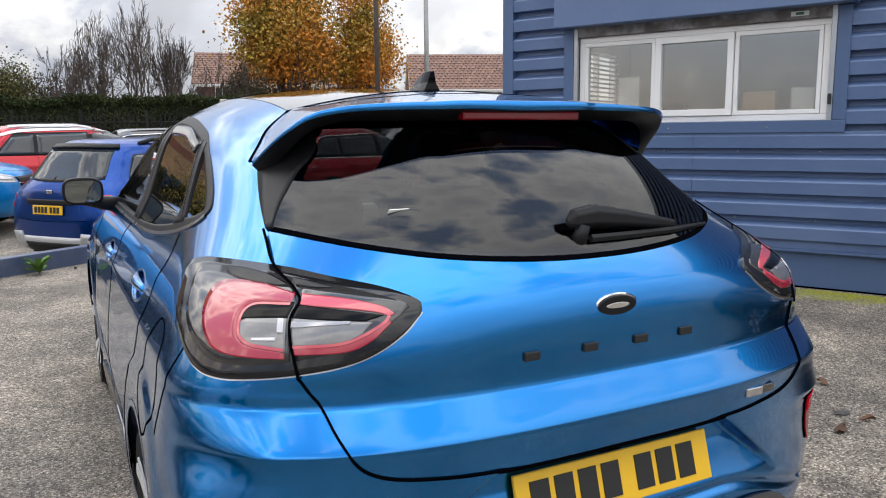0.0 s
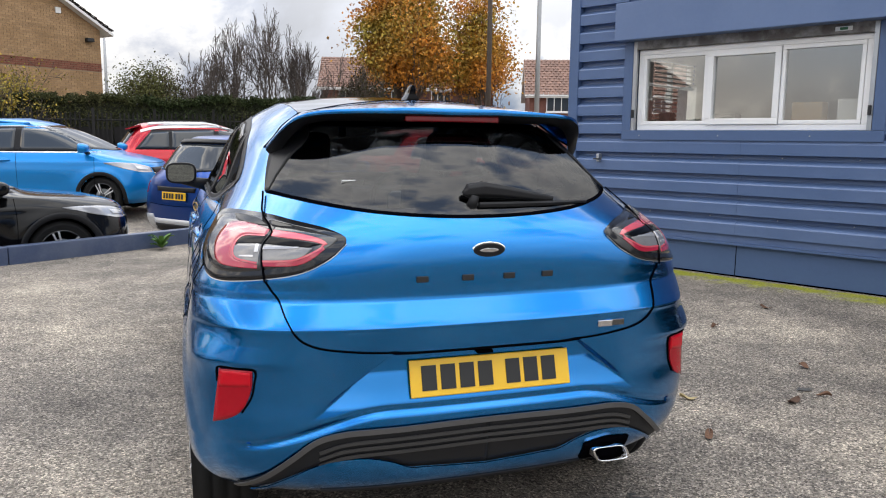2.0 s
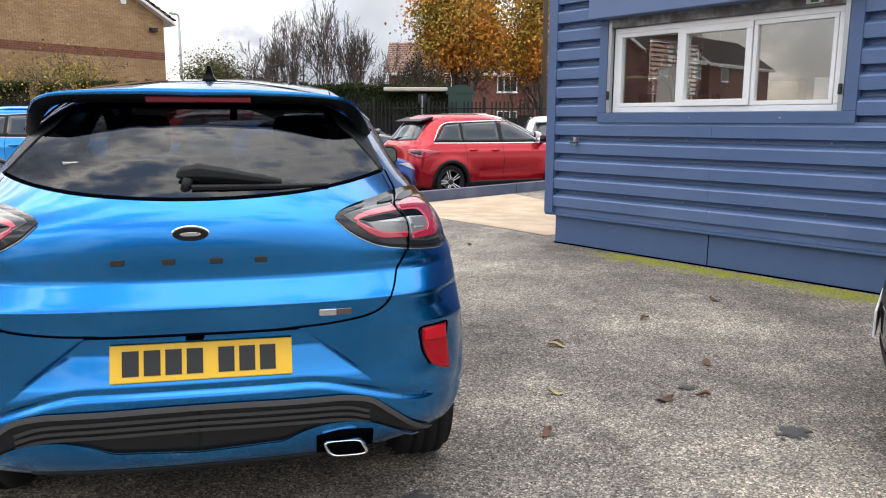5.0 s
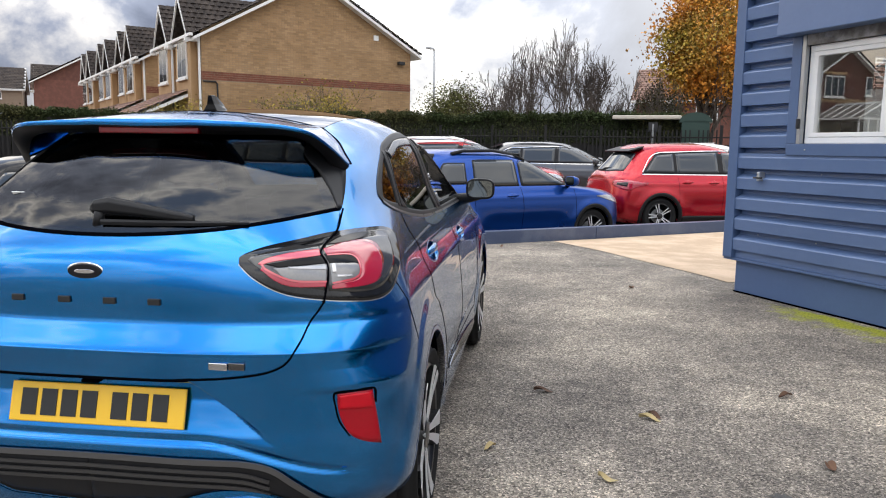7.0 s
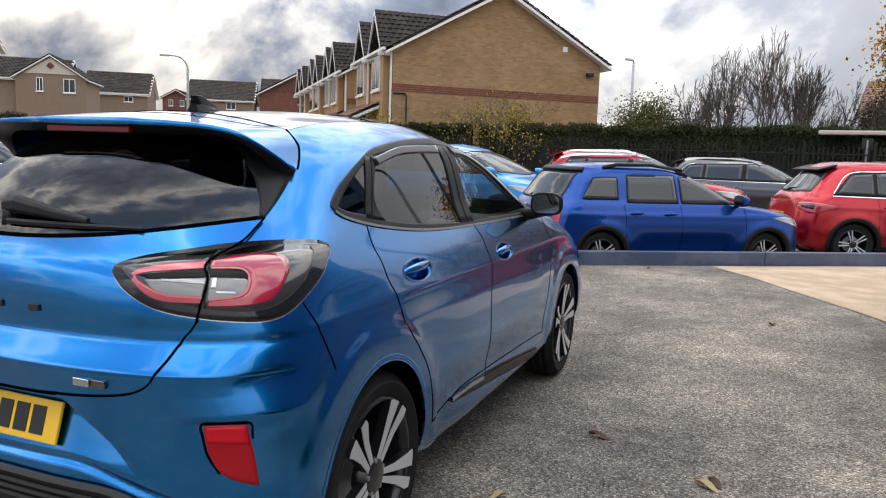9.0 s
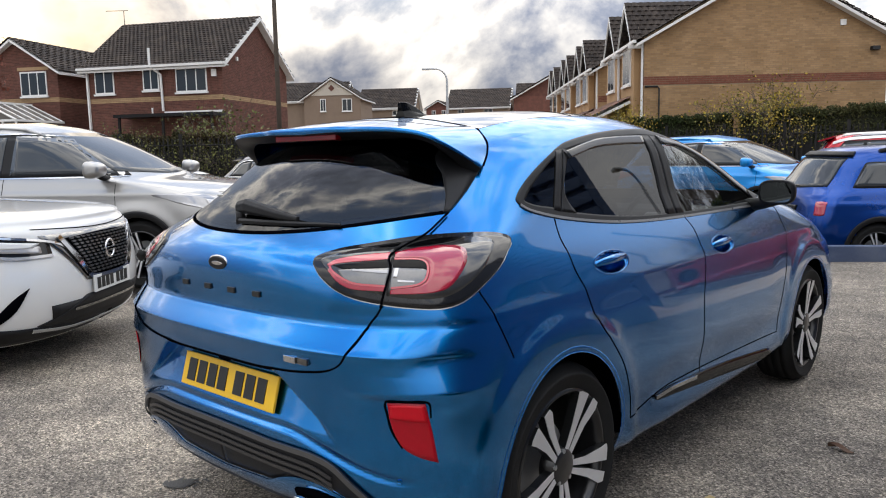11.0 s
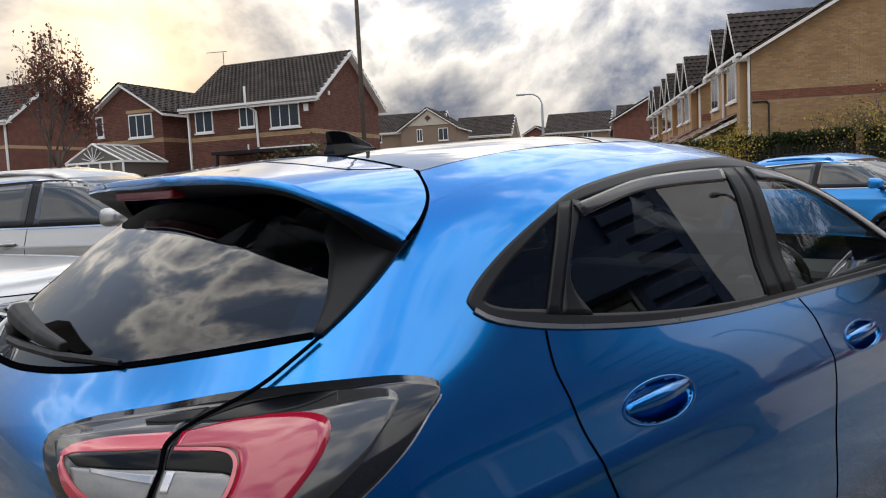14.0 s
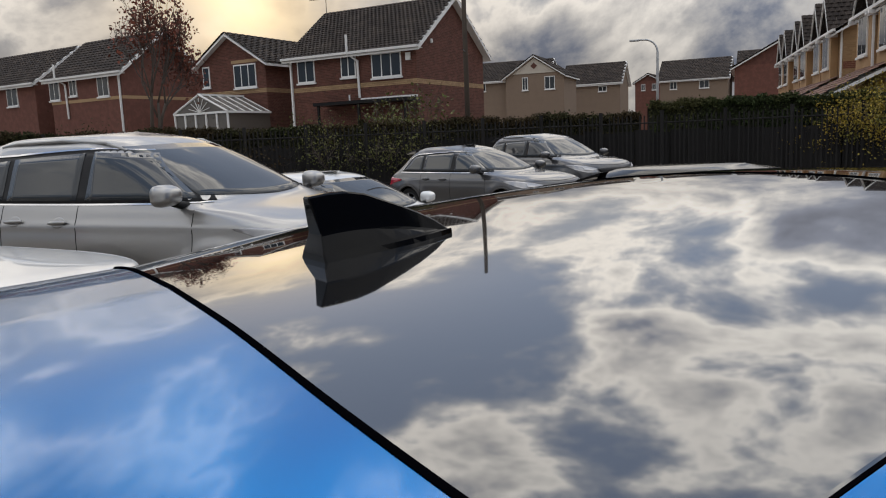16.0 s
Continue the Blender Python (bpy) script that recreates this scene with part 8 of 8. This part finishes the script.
for x, w_, z_, h_ in ((0.90, 1.06, 4.58, 1.16), (3.44, 0.86, 4.60, 1.02), (5.58, 1.62, 4.50, 1.12)):
    house_window(hA, pose(x, -0.03, z_), w_, h_, 2 if w_ < 1.5 else 3)
part("soil_pipe", tube(bmesh.new(), [(3.67, -0.42, 6.0), (3.67, -0.42, 5.15), (4.02, -0.10, 4.8), (4.05, -0.10, 3.1)], 0.06, 8), WHITE_PAINT, hA)
part("downpipe", boxed(-0.04, 0.05, -0.14, -0.04, -0.2, 5.2), WHITE_PAINT, hA)
part("alarm_box", boxed(6.66, 6.90, -0.09, -0.014, 4.62, 4.95), UPVC, hA)
part("alarm_box", boxed(AW + 0.02, AW + 0.09, 1.30, 1.45, 5.46, 5.64), UPVC, hA)
part("lean_to_roof", boxed(2.1, 7.3, -1.2, -0.02, 2.78, 2.93), TRIM_SATIN, hA)
part("lean_to_edge", boxed(4.2, 7.2, -0.25, -0.03, 2.96, 3.06), WHITE_PAINT, hA)
part("vent_pipe", tube(bmesh.new(), [(3.6, -0.3, 2.9), (3.6, -0.3, 3.25)], 0.04, 6), WHITE_PAINT, hA)
for x in (2.3, 4.6, 7.1):
    part("lean_to_post", boxed(x, x + 0.1, -1.15, -1.05, -0.5, 2.78), FENCE_WOOD, hA)
part("aerial_mast", tube(bmesh.new(), [(-0.25, AD / 2, 7.8), (-0.25, AD / 2, 8.6)], 0.018, 6), DARK_METAL, hA)
part("aerial_rod", tube(bmesh.new(), [(-1.1, AD / 2 - 0.3, 8.58), (0.0, AD / 2, 8.6)], 0.016, 6), DARK_METAL, hA)

# its neighbour, gable to the lot, with a conservatory
hB = gable_house("red-brick house with a front gable, buff bands and white bargeboards", pose(-42.0, 12.74, 0.5, 0, 0, ra), 4.78, 9.0, 5.52, 7.02, BRICK_RED, MORTAR_RED, detail=2, gable_front=True)
gable_bricks(hB, Matrix.Identity(4), 4.78, 5.52, 7.02, BRICK_RED, BUFF_BAND, (3.80, 4.02), base=-0.7)
gable_bricks(hB, pose(4.78, 0, 0, 0, 0, 90), 9.0, 5.52, 5.52, BRICK_RED, BUFF_BAND, (3.80, 4.02), full=False, base=-0.7)
house_window(hB, pose(3.38, -0.03, 4.72), 1.55, 1.22, 3)
house_window(hB, pose(0.60, -0.03, 4.84), 0.5, 1.1, 1)
part("lintel_band", boxed(2.45, 4.3, -0.02, 0.0, 5.40, 5.56), BUFF_BAND, hB)
cons = thing("conservatory", pose(-42.0, 12.74, 0.5, 0, 0, ra) @ pose(1.4, -3.2, 0), "white-framed glazed conservatory with a pitched roof", "conservatory")
part("glazing", boxed(0.05, 3.55, 0.05, 3.1, -0.8, 2.70), CONSERV, cons)
for x in np.linspace(0, 3.6, 6):
    part("post", boxed(x - 0.04, x + 0.04, -0.02, 0.05, -0.8, 2.72), UPVC, cons)
part("eaves_beam", boxed(-0.05, 3.65, -0.04, 0.06, 2.70, 2.80), UPVC, cons)
part("roof_glazing", prism([(-0.05, 2.75), (3.65, 2.75), (1.8, 3.62)], 3.1, "y"), CONSERV, cons)
for s in (-1, 1):
    part("side_beam", boxed(1.8 + s * 1.82 - 0.05, 1.8 + s * 1.82 + 0.05, 0.0, 3.1, 2.70, 2.80), UPVC, cons)
    for y in np.linspace(0.0, 3.05, 6):
        part("glazing_bar", tube(bmesh.new(), [(1.8 + s * 1.85, y - 0.02, 2.78), (1.8, y - 0.02, 3.66)], 0.03 if y else 0.05, 6), UPVC, cons)
part("ridge_cresting", boxed(1.74, 1.86, -0.02, 3.1, 3.62, 3.72), UPVC, cons)
for t in np.linspace(0.35, 2.8, 7):
    part("fan_bar", tube(bmesh.new(), [(1.8, -0.05, 2.8), (1.8 + 0.75 * math.cos(t), -0.05, 2.8 + 0.70 * math.sin(t) ** 1.2)], 0.018, 6), UPVC, cons)

# further red and buff houses
def plain_house(label, x, y, turn, w, d, eave, ridge, wall_mat, gable_front=False, wins=(), roof=None, name="house", z=0.0):
    h = gable_house(label, pose(x, y, z, 0, 0, turn), w, d, eave, ridge, wall_mat, wall_mat, roof, detail=2, gable_front=gable_front, name=name)
    for px, pz, ww, hh in wins:
        house_window(h, pose(px, -0.03, pz), ww, hh, 2 if ww < 1.4 else 3)
    return h


longC = plain_house("long red-brick house with a dark tiled roof", -51.38, 6.44, 25.9, 6.72, 5.8, 5.62, 7.85, BRICK_RED, wins=((5.06, 4.68, 1.02, 1.15), (2.24, 4.8, 0.7, 1.0), (0.4, 4.7, 1.0, 1.1)), z=0.6)
part("brick_band", boxed(-0.01, 6.73, -0.02, 5.81, 3.90, 4.08), BUFF_BAND, longC)
part("downpipe", boxed(6.55, 6.63, -0.14, -0.04, -0.3, 5.4), WHITE_PAINT, longC)
part("soil_pipe", tube(bmesh.new(), [(1.15, -0.42, 6.2), (1.15, -0.42, 5.4), (1.6, -0.1, 5.0), (1.65, -0.1, 3.0)], 0.06, 8), WHITE_PAINT, longC)
plain_house("red-brick house with a dark tiled roof", -63.0, 1.2, 25.9, 10.5, 6.4, 5.62, 7.9, BRICK_RED, wins=((4, 4.7, 1.5, 1.2), (8, 4.7, 1.2, 1.2)), z=0.6)
plain_house("red-brick house behind the conservatory", -55.5, 15.4, 28, 6.5, 6.0, 5.6, 8.05, BRICK_RED, z=0.6)
buff = plain_house("buff-brick house with a pale front gable and dark tiled roof", -62.44, 50.13, 35, 6.11, 6.0, 4.85, 6.84, HOUSE_BUFF, True, ((2.08, 4.0, 0.6, 1.30), (4.66, 3.97, 1.05, 1.30)), z=2.7)
part("gable_panel", prism([(0.75, 5.0), (5.36, 5.0), (3.05, 6.5)], 0.06, "y"), RENDER, buff, "pale rendered gable panel").location.y = -0.07
part("gable_diamond", prism([(2.70, 5.75), (3.05, 5.42), (3.40, 5.75), (3.05, 6.08)], 0.05, "y"), BRICK_RED, buff).location.y = -0.13
plain_house("buff-brick house wing with a dark tiled roof", -66.3, 48.6, 35, 8.0, 6.0, 4.75, 6.75, HOUSE_BUFF, False, ((1.0, 4.0, 1.1, 0.9),), z=2.7)
plain_house("buff-brick house with a dark tiled roof", -69.32, 64.46, 34, 6.78, 6.02, 4.93, 7.33, HOUSE_BUFF, False, ((4.7, 4.07, 1.0, 0.62),), z=2.5)
plain_house("small red-brick house with a front gable", -79.0, 87.5, 28, 3.9, 7.0, 5.3, 6.4, BRICK_RED, True, ((1.2, 4.4, 0.6, 0.9), (2.8, 4.4, 0.6, 0.9)), z=3.3)
plain_house("buff-brick house with a long dark tiled roof", -67.71, 79.84, 32, 8.3, 8.0, 4.89, 7.54, HOUSE_BUFF, False, ((1.7, 4.05, 0.9, 1.0), (5.5, 4.0, 1.2, 1.0)), z=3.0)
plain_house("dark-roofed house beyond the long roof", -61.5, 87.5, 32, 7.0, 8.0, 5.0, 8.4, BRICK_RED, False, z=3.0)
plain_house("red-brick house, gable to the road", -39.2, 55.82, 34, 8.18, 9.0, 4.93, 7.17, BRICK_RED, True, z=1.5)
plain_house("brown-roofed brick house beyond the trees", 22.0, 48.0, -22, 12.0, 8.0, 4.6, 7.2, BRICK_RED, False, ((2, 3.8, 1.6, 1.2), (5.5, 3.8, 1.6, 1.2), (9, 3.8, 1.6, 1.2)), TILE_PINK)
plain_house("red-brick house behind the autumn tree", 8.5, 56.0, -14, 13.0, 8.0, 5.2, 7.6, BRICK_RED, False, ((2, 4.2, 1.5, 1.2), (5, 4.2, 1.5, 1.2), (9, 4.2, 1.5, 1.2), (2, 1.6, 1.5, 1.2), (9, 1.6, 1.5, 1.2)), TILE_PINK)


# ---- hedge, fence, trees, posts ----
def leaf_cloud(n, place, size, seed, droop=0.35):
    """Many small bent leaves; place(r) gives a spot."""
    r = random.Random(seed)
    verts, faces = [], []
    for _ in range(n):
        c = Vector(place(r))
        a = Vector((r.gauss(0, 1), r.gauss(0, 1), r.gauss(0, 1) - droop)).normalized()
        b = a.orthogonal().normalized()
        b = Matrix.Rotation(r.uniform(0, 6.28), 3, a) @ b
        s = size * r.uniform(0.6, 1.4)
        k = len(verts)
        nrm = a.cross(b)
        verts += [tuple(c), tuple(c + a * s * 0.5 + b * s * 0.35 + nrm * s * 0.1), tuple(c + a * s), tuple(c + a * s * 0.5 - b * s * 0.35 + nrm * s * 0.1)]
        faces += [(k, k + 1, k + 2), (k, k + 2, k + 3)]
    return verts, faces


HEDGE = [(16, 16.5), (9, 20.2), (3, 22.6), (-4, 23.8), (-10, 22.2), (-15, 18.6), (-19.5, 12.5), (-22.5, 5.0), (-24.5, -4.0)]
hl = lines(HEDGE, 220)


def hedge(name, i0, i1, height, thick, material, leaf, label, n, seed, back=1.0):
    seg = hl[i0:i1]
    h = thing(name, pose(0, 0, 0), label, "hedge")
    rr = random.Random(seed)
    bumps = [rr.uniform(-1, 1) for _ in range(40)]

    def top(i):
        return height + 0.07 * bumps[(i // 4) % 40] + 0.05 * bumps[(i * 7) % 40]
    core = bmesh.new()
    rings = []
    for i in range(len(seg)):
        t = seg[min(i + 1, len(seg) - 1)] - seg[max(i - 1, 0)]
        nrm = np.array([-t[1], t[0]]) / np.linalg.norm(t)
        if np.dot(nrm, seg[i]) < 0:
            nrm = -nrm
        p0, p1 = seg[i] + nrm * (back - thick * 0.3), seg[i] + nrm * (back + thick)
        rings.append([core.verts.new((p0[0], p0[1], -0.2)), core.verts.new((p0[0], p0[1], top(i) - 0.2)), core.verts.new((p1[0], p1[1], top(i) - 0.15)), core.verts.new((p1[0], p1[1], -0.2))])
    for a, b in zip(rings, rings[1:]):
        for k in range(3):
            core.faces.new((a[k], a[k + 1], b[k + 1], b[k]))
    # the core's dark colour stands for the shade among the leaves
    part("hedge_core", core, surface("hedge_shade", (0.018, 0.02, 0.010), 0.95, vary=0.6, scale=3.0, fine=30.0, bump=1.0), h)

    def place(r):
        i = r.randrange(len(seg) - 1)
        f = r.random()
        t = seg[i + 1] - seg[i]
        nrm = np.array([-t[1], t[0]]) / np.linalg.norm(t)
        if np.dot(nrm, seg[i]) < 0:
            nrm = -nrm
        z = top(i) * (1 - r.random() ** 1.6 * 0.75) if r.random() < 0.6 else top(i) - 0.2 + abs(r.gauss(0, 0.08))
        off = back - thick * 0.3 - abs(r.gauss(0, 0.08)) if r.random() < 0.65 else back + r.uniform(-0.3, 1) * thick
        p = seg[i] + t * f + nrm * off
        return (p[0], p[1], max(z, 0.3))
    v, f = leaf_cloud(n, place, leaf, seed)
    ob = raw_part("leaves", v, f, material, h, smooth=False)
    ob["kind"] = "stuff"
    return h


hedge("hedge", next(i for i in range(220) if hl[i][0] < 5.6), 92, 2.50, 0.8, LEAF_GREEN, 0.06, "clipped dark green hedge behind the iron fence", 50000, 5)
hedge("hedge", 92, 128, 2.4, 1.0, LEAF_GREEN, 0.065, "taller shaggy green hedge under the yellow-brick gable", 36000, 6)
hedge("hedge", 128, 220, 2.15, 0.9, LEAF_BROWN, 0.065, "withered brown and green hedge along the dark fence", 62000, 7)

fence = thing("fence", pose(0, 0, 0), "black iron railing fence with flat bars and taller posts", "fence")
fl = lines(HEDGE, 460)
bar = boxed(-0.020, 0.020, -0.006, 0.006, -0.30, 1.96)
bar_me = bpy.data.meshes.new("bar")
bar.to_mesh(bar_me)
bar.free()
bar_me.materials.append(FENCE_WOOD)
for i in range(0, 300):
    j = int(60 + i * 1.16)
    d = fl[min(j + 1, 459)] - fl[j - 1]
    ob = new("bar", bar_me)
    ob.parent = fence
    ob.matrix_local = pose(fl[j][0], fl[j][1], 0, 0, 0, math.degrees(math.atan2(d[1], d[0])))
for z in (0.25, 1.74):
    part("fence_rail", tube(bmesh.new(), [(p[0], p[1], z) for p in fl[::6]], 0.022, 5), FENCE_WOOD, fence)
for j in range(40, 455, 14):
    part("fence_post", boxed(-0.04, 0.04, -0.04, 0.04, -0.30, 2.10, m=pose(fl[j][0], fl[j][1], 0)), FENCE_WOOD, fence)
boards = thing("board_fence", pose(0, 0, 0), "dark close-boarded fence behind the railings", "fence")
for j in range(70, 440, 4):
    d = fl[min(j + 4, 459)] - fl[j]
    n = np.array([-d[1], d[0]]) / np.linalg.norm(d)
    if np.dot(n, fl[j]) < 0:
        n = -n
    p = fl[j] + n * 0.35
    part("board", boxed(0, np.linalg.norm(d) * 0.97, -0.02, 0.02, -0.30, 1.50 + 0.05 * math.sin(j), m=pose(p[0], p[1], 0, 0, 0, math.degrees(math.atan2(d[1], d[0])))), FENCE_WOOD, boards)


def branch(segs, p, d, length, radius, level, r, spread, levels, up=0.2):
    n = 3
    pts, rad = [p], [radius]
    q, dd = p.copy(), d.copy()
    for i in range(n):
        dd = (dd + Vector((r.gauss(0, 0.13), r.gauss(0, 0.13), r.gauss(0, 0.08) + up * 0.12))).normalized()
        q = q + dd * length / n
        pts.append(q.copy())
        rad.append(radius * (1 - 0.42 * (i + 1) / n))
    segs.append((pts, rad, level))
    if level < levels:
        kids = 3 if level < 2 else r.choice((2, 3, 3))
        for k in range(kids):
            t = r.uniform(0.35, 1.0) if k else 1.0
            base = pts[0].lerp(pts[-1], t) if t < 1 else pts[-1]
            a = dd.orthogonal().normalized()
            a = Matrix.Rotation(r.uniform(0, 6.28), 3, dd) @ a
            nd = (dd * r.uniform(0.7, 1.1) + a * spread * r.uniform(0.6, 1.2) + Vector((0, 0, up))).normalized()
            branch(segs, base, nd, length * r.uniform(0.62, 0.82), radius * 0.56, level + 1, r, spread, levels, up)


def tree(label, x, y, height, seed, levels=5, spread=0.75, stems=1, leaves=0, leaf_mat=None, leaf=0.16, trunk=0.16, category="tree", up=0.2, clump=0.55, first=0.30, base=0.0, reach=None, bare=0.0):
    r = random.Random(seed)
    tr = thing("tree", pose(x, y, base), label, category, "trees behind the lot")
    segs = []
    for s in range(stems):
        d = Vector((r.gauss(0, 0.25 if stems > 1 else 0.04), r.gauss(0, 0.25 if stems > 1 else 0.04), 1)).normalized()
        branch(segs, Vector((r.gauss(0, 0.25) * (stems > 1), r.gauss(0, 0.25) * (stems > 1), -0.2)), d, height * first, trunk * (1 if stems == 1 else 0.6), 0, r, spread, levels, up)
    top = max(p.z for pts, _, _ in segs for p in pts)
    k = height / top
    wide = sorted(math.hypot(p.x, p.y) * k for pts, _, _ in segs for p in pts)
    kw = k if reach is None else k * reach / wide[int(len(wide) * 0.95)]
    wood, twigs = bmesh.new(), bmesh.new()
    tips = []
    for pts, rad, lv in segs:
        pts = [Vector((p.x * kw, p.y * kw, p.z * k)) for p in pts]
        tube(wood if lv < 3 else twigs, pts, [max(q, 0.0085 if not leaves else 0.0065) for q in rad], 7 if lv < 2 else (4 if lv < 4 else 3))
        if lv >= levels - 2:
            tips += [p for p in pts[1:] if p.z > bare * height]
    part("trunk", wood, BARK, tr, smooth=True)
    part("branch_mass", twigs, TWIG, tr)["kind"] = "stuff"
    if leaves:
        def place(rr):
            t = tips[rr.randrange(len(tips))]
            return (t.x + rr.gauss(0, clump), t.y + rr.gauss(0, clump), t.z + rr.gauss(0, clump * 0.8))
        v, f = leaf_cloud(leaves, place, leaf, seed + 1)
        ob = raw_part("crown", v, f, leaf_mat, tr, smooth=False)
        ob["kind"] = "stuff"
    return tr


tree("tall autumn tree with dense orange and yellow leaves", 8.6, 33.0, 9.2, 11, 6, 0.8, 4, 40000, LEAF_ORANGE, 0.14, 0.22, clump=0.46, first=0.16, up=0.10, reach=2.1, bare=0.44)
tree("autumn tree with thinning orange leaves", 12.6, 32.5, 8.6, 12, 6, 0.8, 3, 20000, LEAF_ORANGE, 0.14, 0.20, clump=0.46, first=0.16, up=0.10, reach=2.3, bare=0.46)
for i, (x, y, h, wide) in enumerate(((-0.5, 32.6, 5.8, 2.0), (1.0, 33.4, 7.0, 2.4), (2.6, 32.8, 7.1, 2.4), (4.2, 33.2, 6.2, 1.9))):
    tree("bare winter tree with a round crown of fine branches", x, y, h, 20 + i, 6, 0.50, 3, 0, None, trunk=0.15, up=0.12, first=0.19, reach=wide)
tree("half-bare bush with sparse grey-green leaves", 6.1, 31.5, 4.6, 31, 5, 0.7, 5, 3600, LEAF_BROWN, 0.09, 0.08, "bush", clump=0.25, reach=1.2)
tree("green and yellowing bush", -2.7, 34.0, 4.4, 32, 4, 0.8, 5, 12000, LEAF_LIME, 0.09, 0.08, "bush", clump=0.4, reach=1.1)
tree("russet bush with thin brown leaves", -1.0, 34.5, 4.3, 33, 4, 0.8, 5, 9000, LEAF_BROWN, 0.09, 0.08, "bush", clump=0.4)
tree("shrub with yellow-green leaves against the gable wall", -6.6, 25.2, 3.9, 34, 5, 0.85, 6, 6000, LEAF_YELLOW, 0.075, 0.05, "bush", clump=0.25)
tree("bright yellow-green hedge shrub", -11.0, 22.9, 2.75, 35, 4, 0.9, 7, 12000, LEAF_YELLOW, 0.06, 0.05, "bush", clump=0.3)
tree("slender tree with sparse red leaves", -23.0, 5.95, 6.5, 36, 6, 0.7, 1, 2600, LEAF_RED, 0.10, 0.11, clump=0.16, up=0.25, reach=1.5)
tree("bush with sparse green leaves beside the red-brick house", -23.5, 15.2, 3.6, 37, 4, 0.8, 5, 1200, LEAF_LIME, 0.13, 0.05, "bush", clump=0.25)
for i, (x, y, h) in enumerate(((-21.2, 11.0, 2.3), (-22.6, 8.0, 2.1), (-20.6, 12.6, 2.4), (-23.6, 4.4, 2.2))):
    tree("straggly shrub with yellowing leaves in the hedge", x, y, h, 50 + i, 4, 0.9, 6, 4200, LEAF_LIME if i % 2 == 0 else LEAF_BROWN, 0.06, 0.04, "bush", clump=0.3)


def street_lamp(x, y, h, turn, label="grey street lamp on a tall curved column", arm=0.9):
    l = thing("street_lamp", pose(x, y, 0, 0, 0, turn), label, "street lamp")
    pts = [(0, 0, -0.2), (0, 0, h * 0.55), (0, 0, h - arm)] + [(-arm + arm * math.cos(t), 0, h - arm + arm * math.sin(t)) for t in np.linspace(0.2, 1.5, 7)] + [(-1.44 * arm, 0, h)]
    part("column", tube(bmesh.new(), pts, [0.12, 0.10, 0.085] + [0.065] * 7 + [0.06], 10), GREY_METAL, l, smooth=True)
    part("lantern", boxed(-1.44 * arm - 0.6, -1.40 * arm, -0.12, 0.12, h - 0.08, h + 0.06, bevel=0.03), GREY_METAL, l)


street_lamp(-36.1, 42.9, 7.75, 40)
street_lamp(-6.3, 54.0, 8.5, 60, "grey street lamp on a tall straight column", 0.2)
street_lamp(13.0, 27.5, 9.5, 90)
pole = thing("telegraph_pole", pose(-19.25, 14.6, 0), "dark timber telegraph pole with step irons", "pole")
part("pole_shaft", tube(bmesh.new(), [(0, 0, -0.3), (0, 0, 5), (0, 0, 10.5)], [0.085, 0.075, 0.06], 10), BARK, pole, smooth=True)
part("cross_arm", tube(bmesh.new(), [(-0.5, 0.45, 4.2), (0.5, -0.45, 4.2)], 0.015, 6), DARK_METAL, pole)
pole2 = thing("telegraph_pole", pose(11.0, 28.0, 0), "brown timber telegraph pole", "pole")
part("pole_shaft", tube(bmesh.new(), [(0, 0, -0.3), (0, 0, 6), (0, 0, 12)], [0.11, 0.10, 0.08], 10), BARK, pole2, smooth=True)
# green cabinet shelter by the fence and a small signpost
hut = thing("shelter", pose(6.0, 21.85, 0, 0, 0, -12), "dark green steel shelter with a curved roof", "shelter")
part("shelter_wall", boxed(-0.40, 0.40, 0, 0.9, -0.2, 2.25, bevel=0.02), GREEN_BOX, hut)
part("shelter_roof", prism([(0.48 * math.cos(t), 2.2 + 0.30 * math.sin(t)) for t in np.linspace(0, math.pi, 13)], 1.0, "y"), GREEN_BOX, hut)
part("pale_canopy", boxed(-2.5, -0.42, 0.2, 1.6, 2.30, 2.42, bevel=0.03), RENDER, hut)
sign = thing("signpost", pose(4.8, 22.2, 0, 0, 0, 8), "grey metal signpost with a small plate", "sign")
part("sign_post", tube(bmesh.new(), [(0, 0, -0.2), (0, 0, 2.15)], 0.04, 8), GREY_METAL, sign)
part("sign_plate", boxed(-0.14, 0.14, -0.03, 0.0, 1.9, 2.2), DARK_METAL, sign)

# weed at the foot of the kerb
weed = thing("weed", pose(-1.22, 7.02, 0.0), "low green weed growing against the kerb", "weed")
for i in range(26):
    r_ = random.Random(i + 9)
    a, L = r_.uniform(0, 6.28), r_.uniform(0.07, 0.16)
    d = Vector((math.cos(a), math.sin(a), 0))
    bm = bmesh.new()
    q = Vector((-d.y, d.x, 0))
    rows_ = []
    for k_ in range(6):
        f = k_ / 5
        w_ = 0.030 * math.sin(math.pi * (0.1 + 0.88 * f))
        p = d * L * f + Vector((0, 0, 0.02 + (0.10 + 0.10 * (i % 3)) * f * (1 - 0.5 * f) + r_.uniform(0, 0.01)))
        rows_.append((bm.verts.new(p - q * w_), bm.verts.new(p - Vector((0, 0, 0.008))), bm.verts.new(p + q * w_)))
    for a_, b_ in zip(rows_, rows_[1:]):
        for j in range(2):
            bm.faces.new((a_[j], a_[j + 1], b_[j + 1], b_[j]))
    part("leaf", bm, WEED, weed)
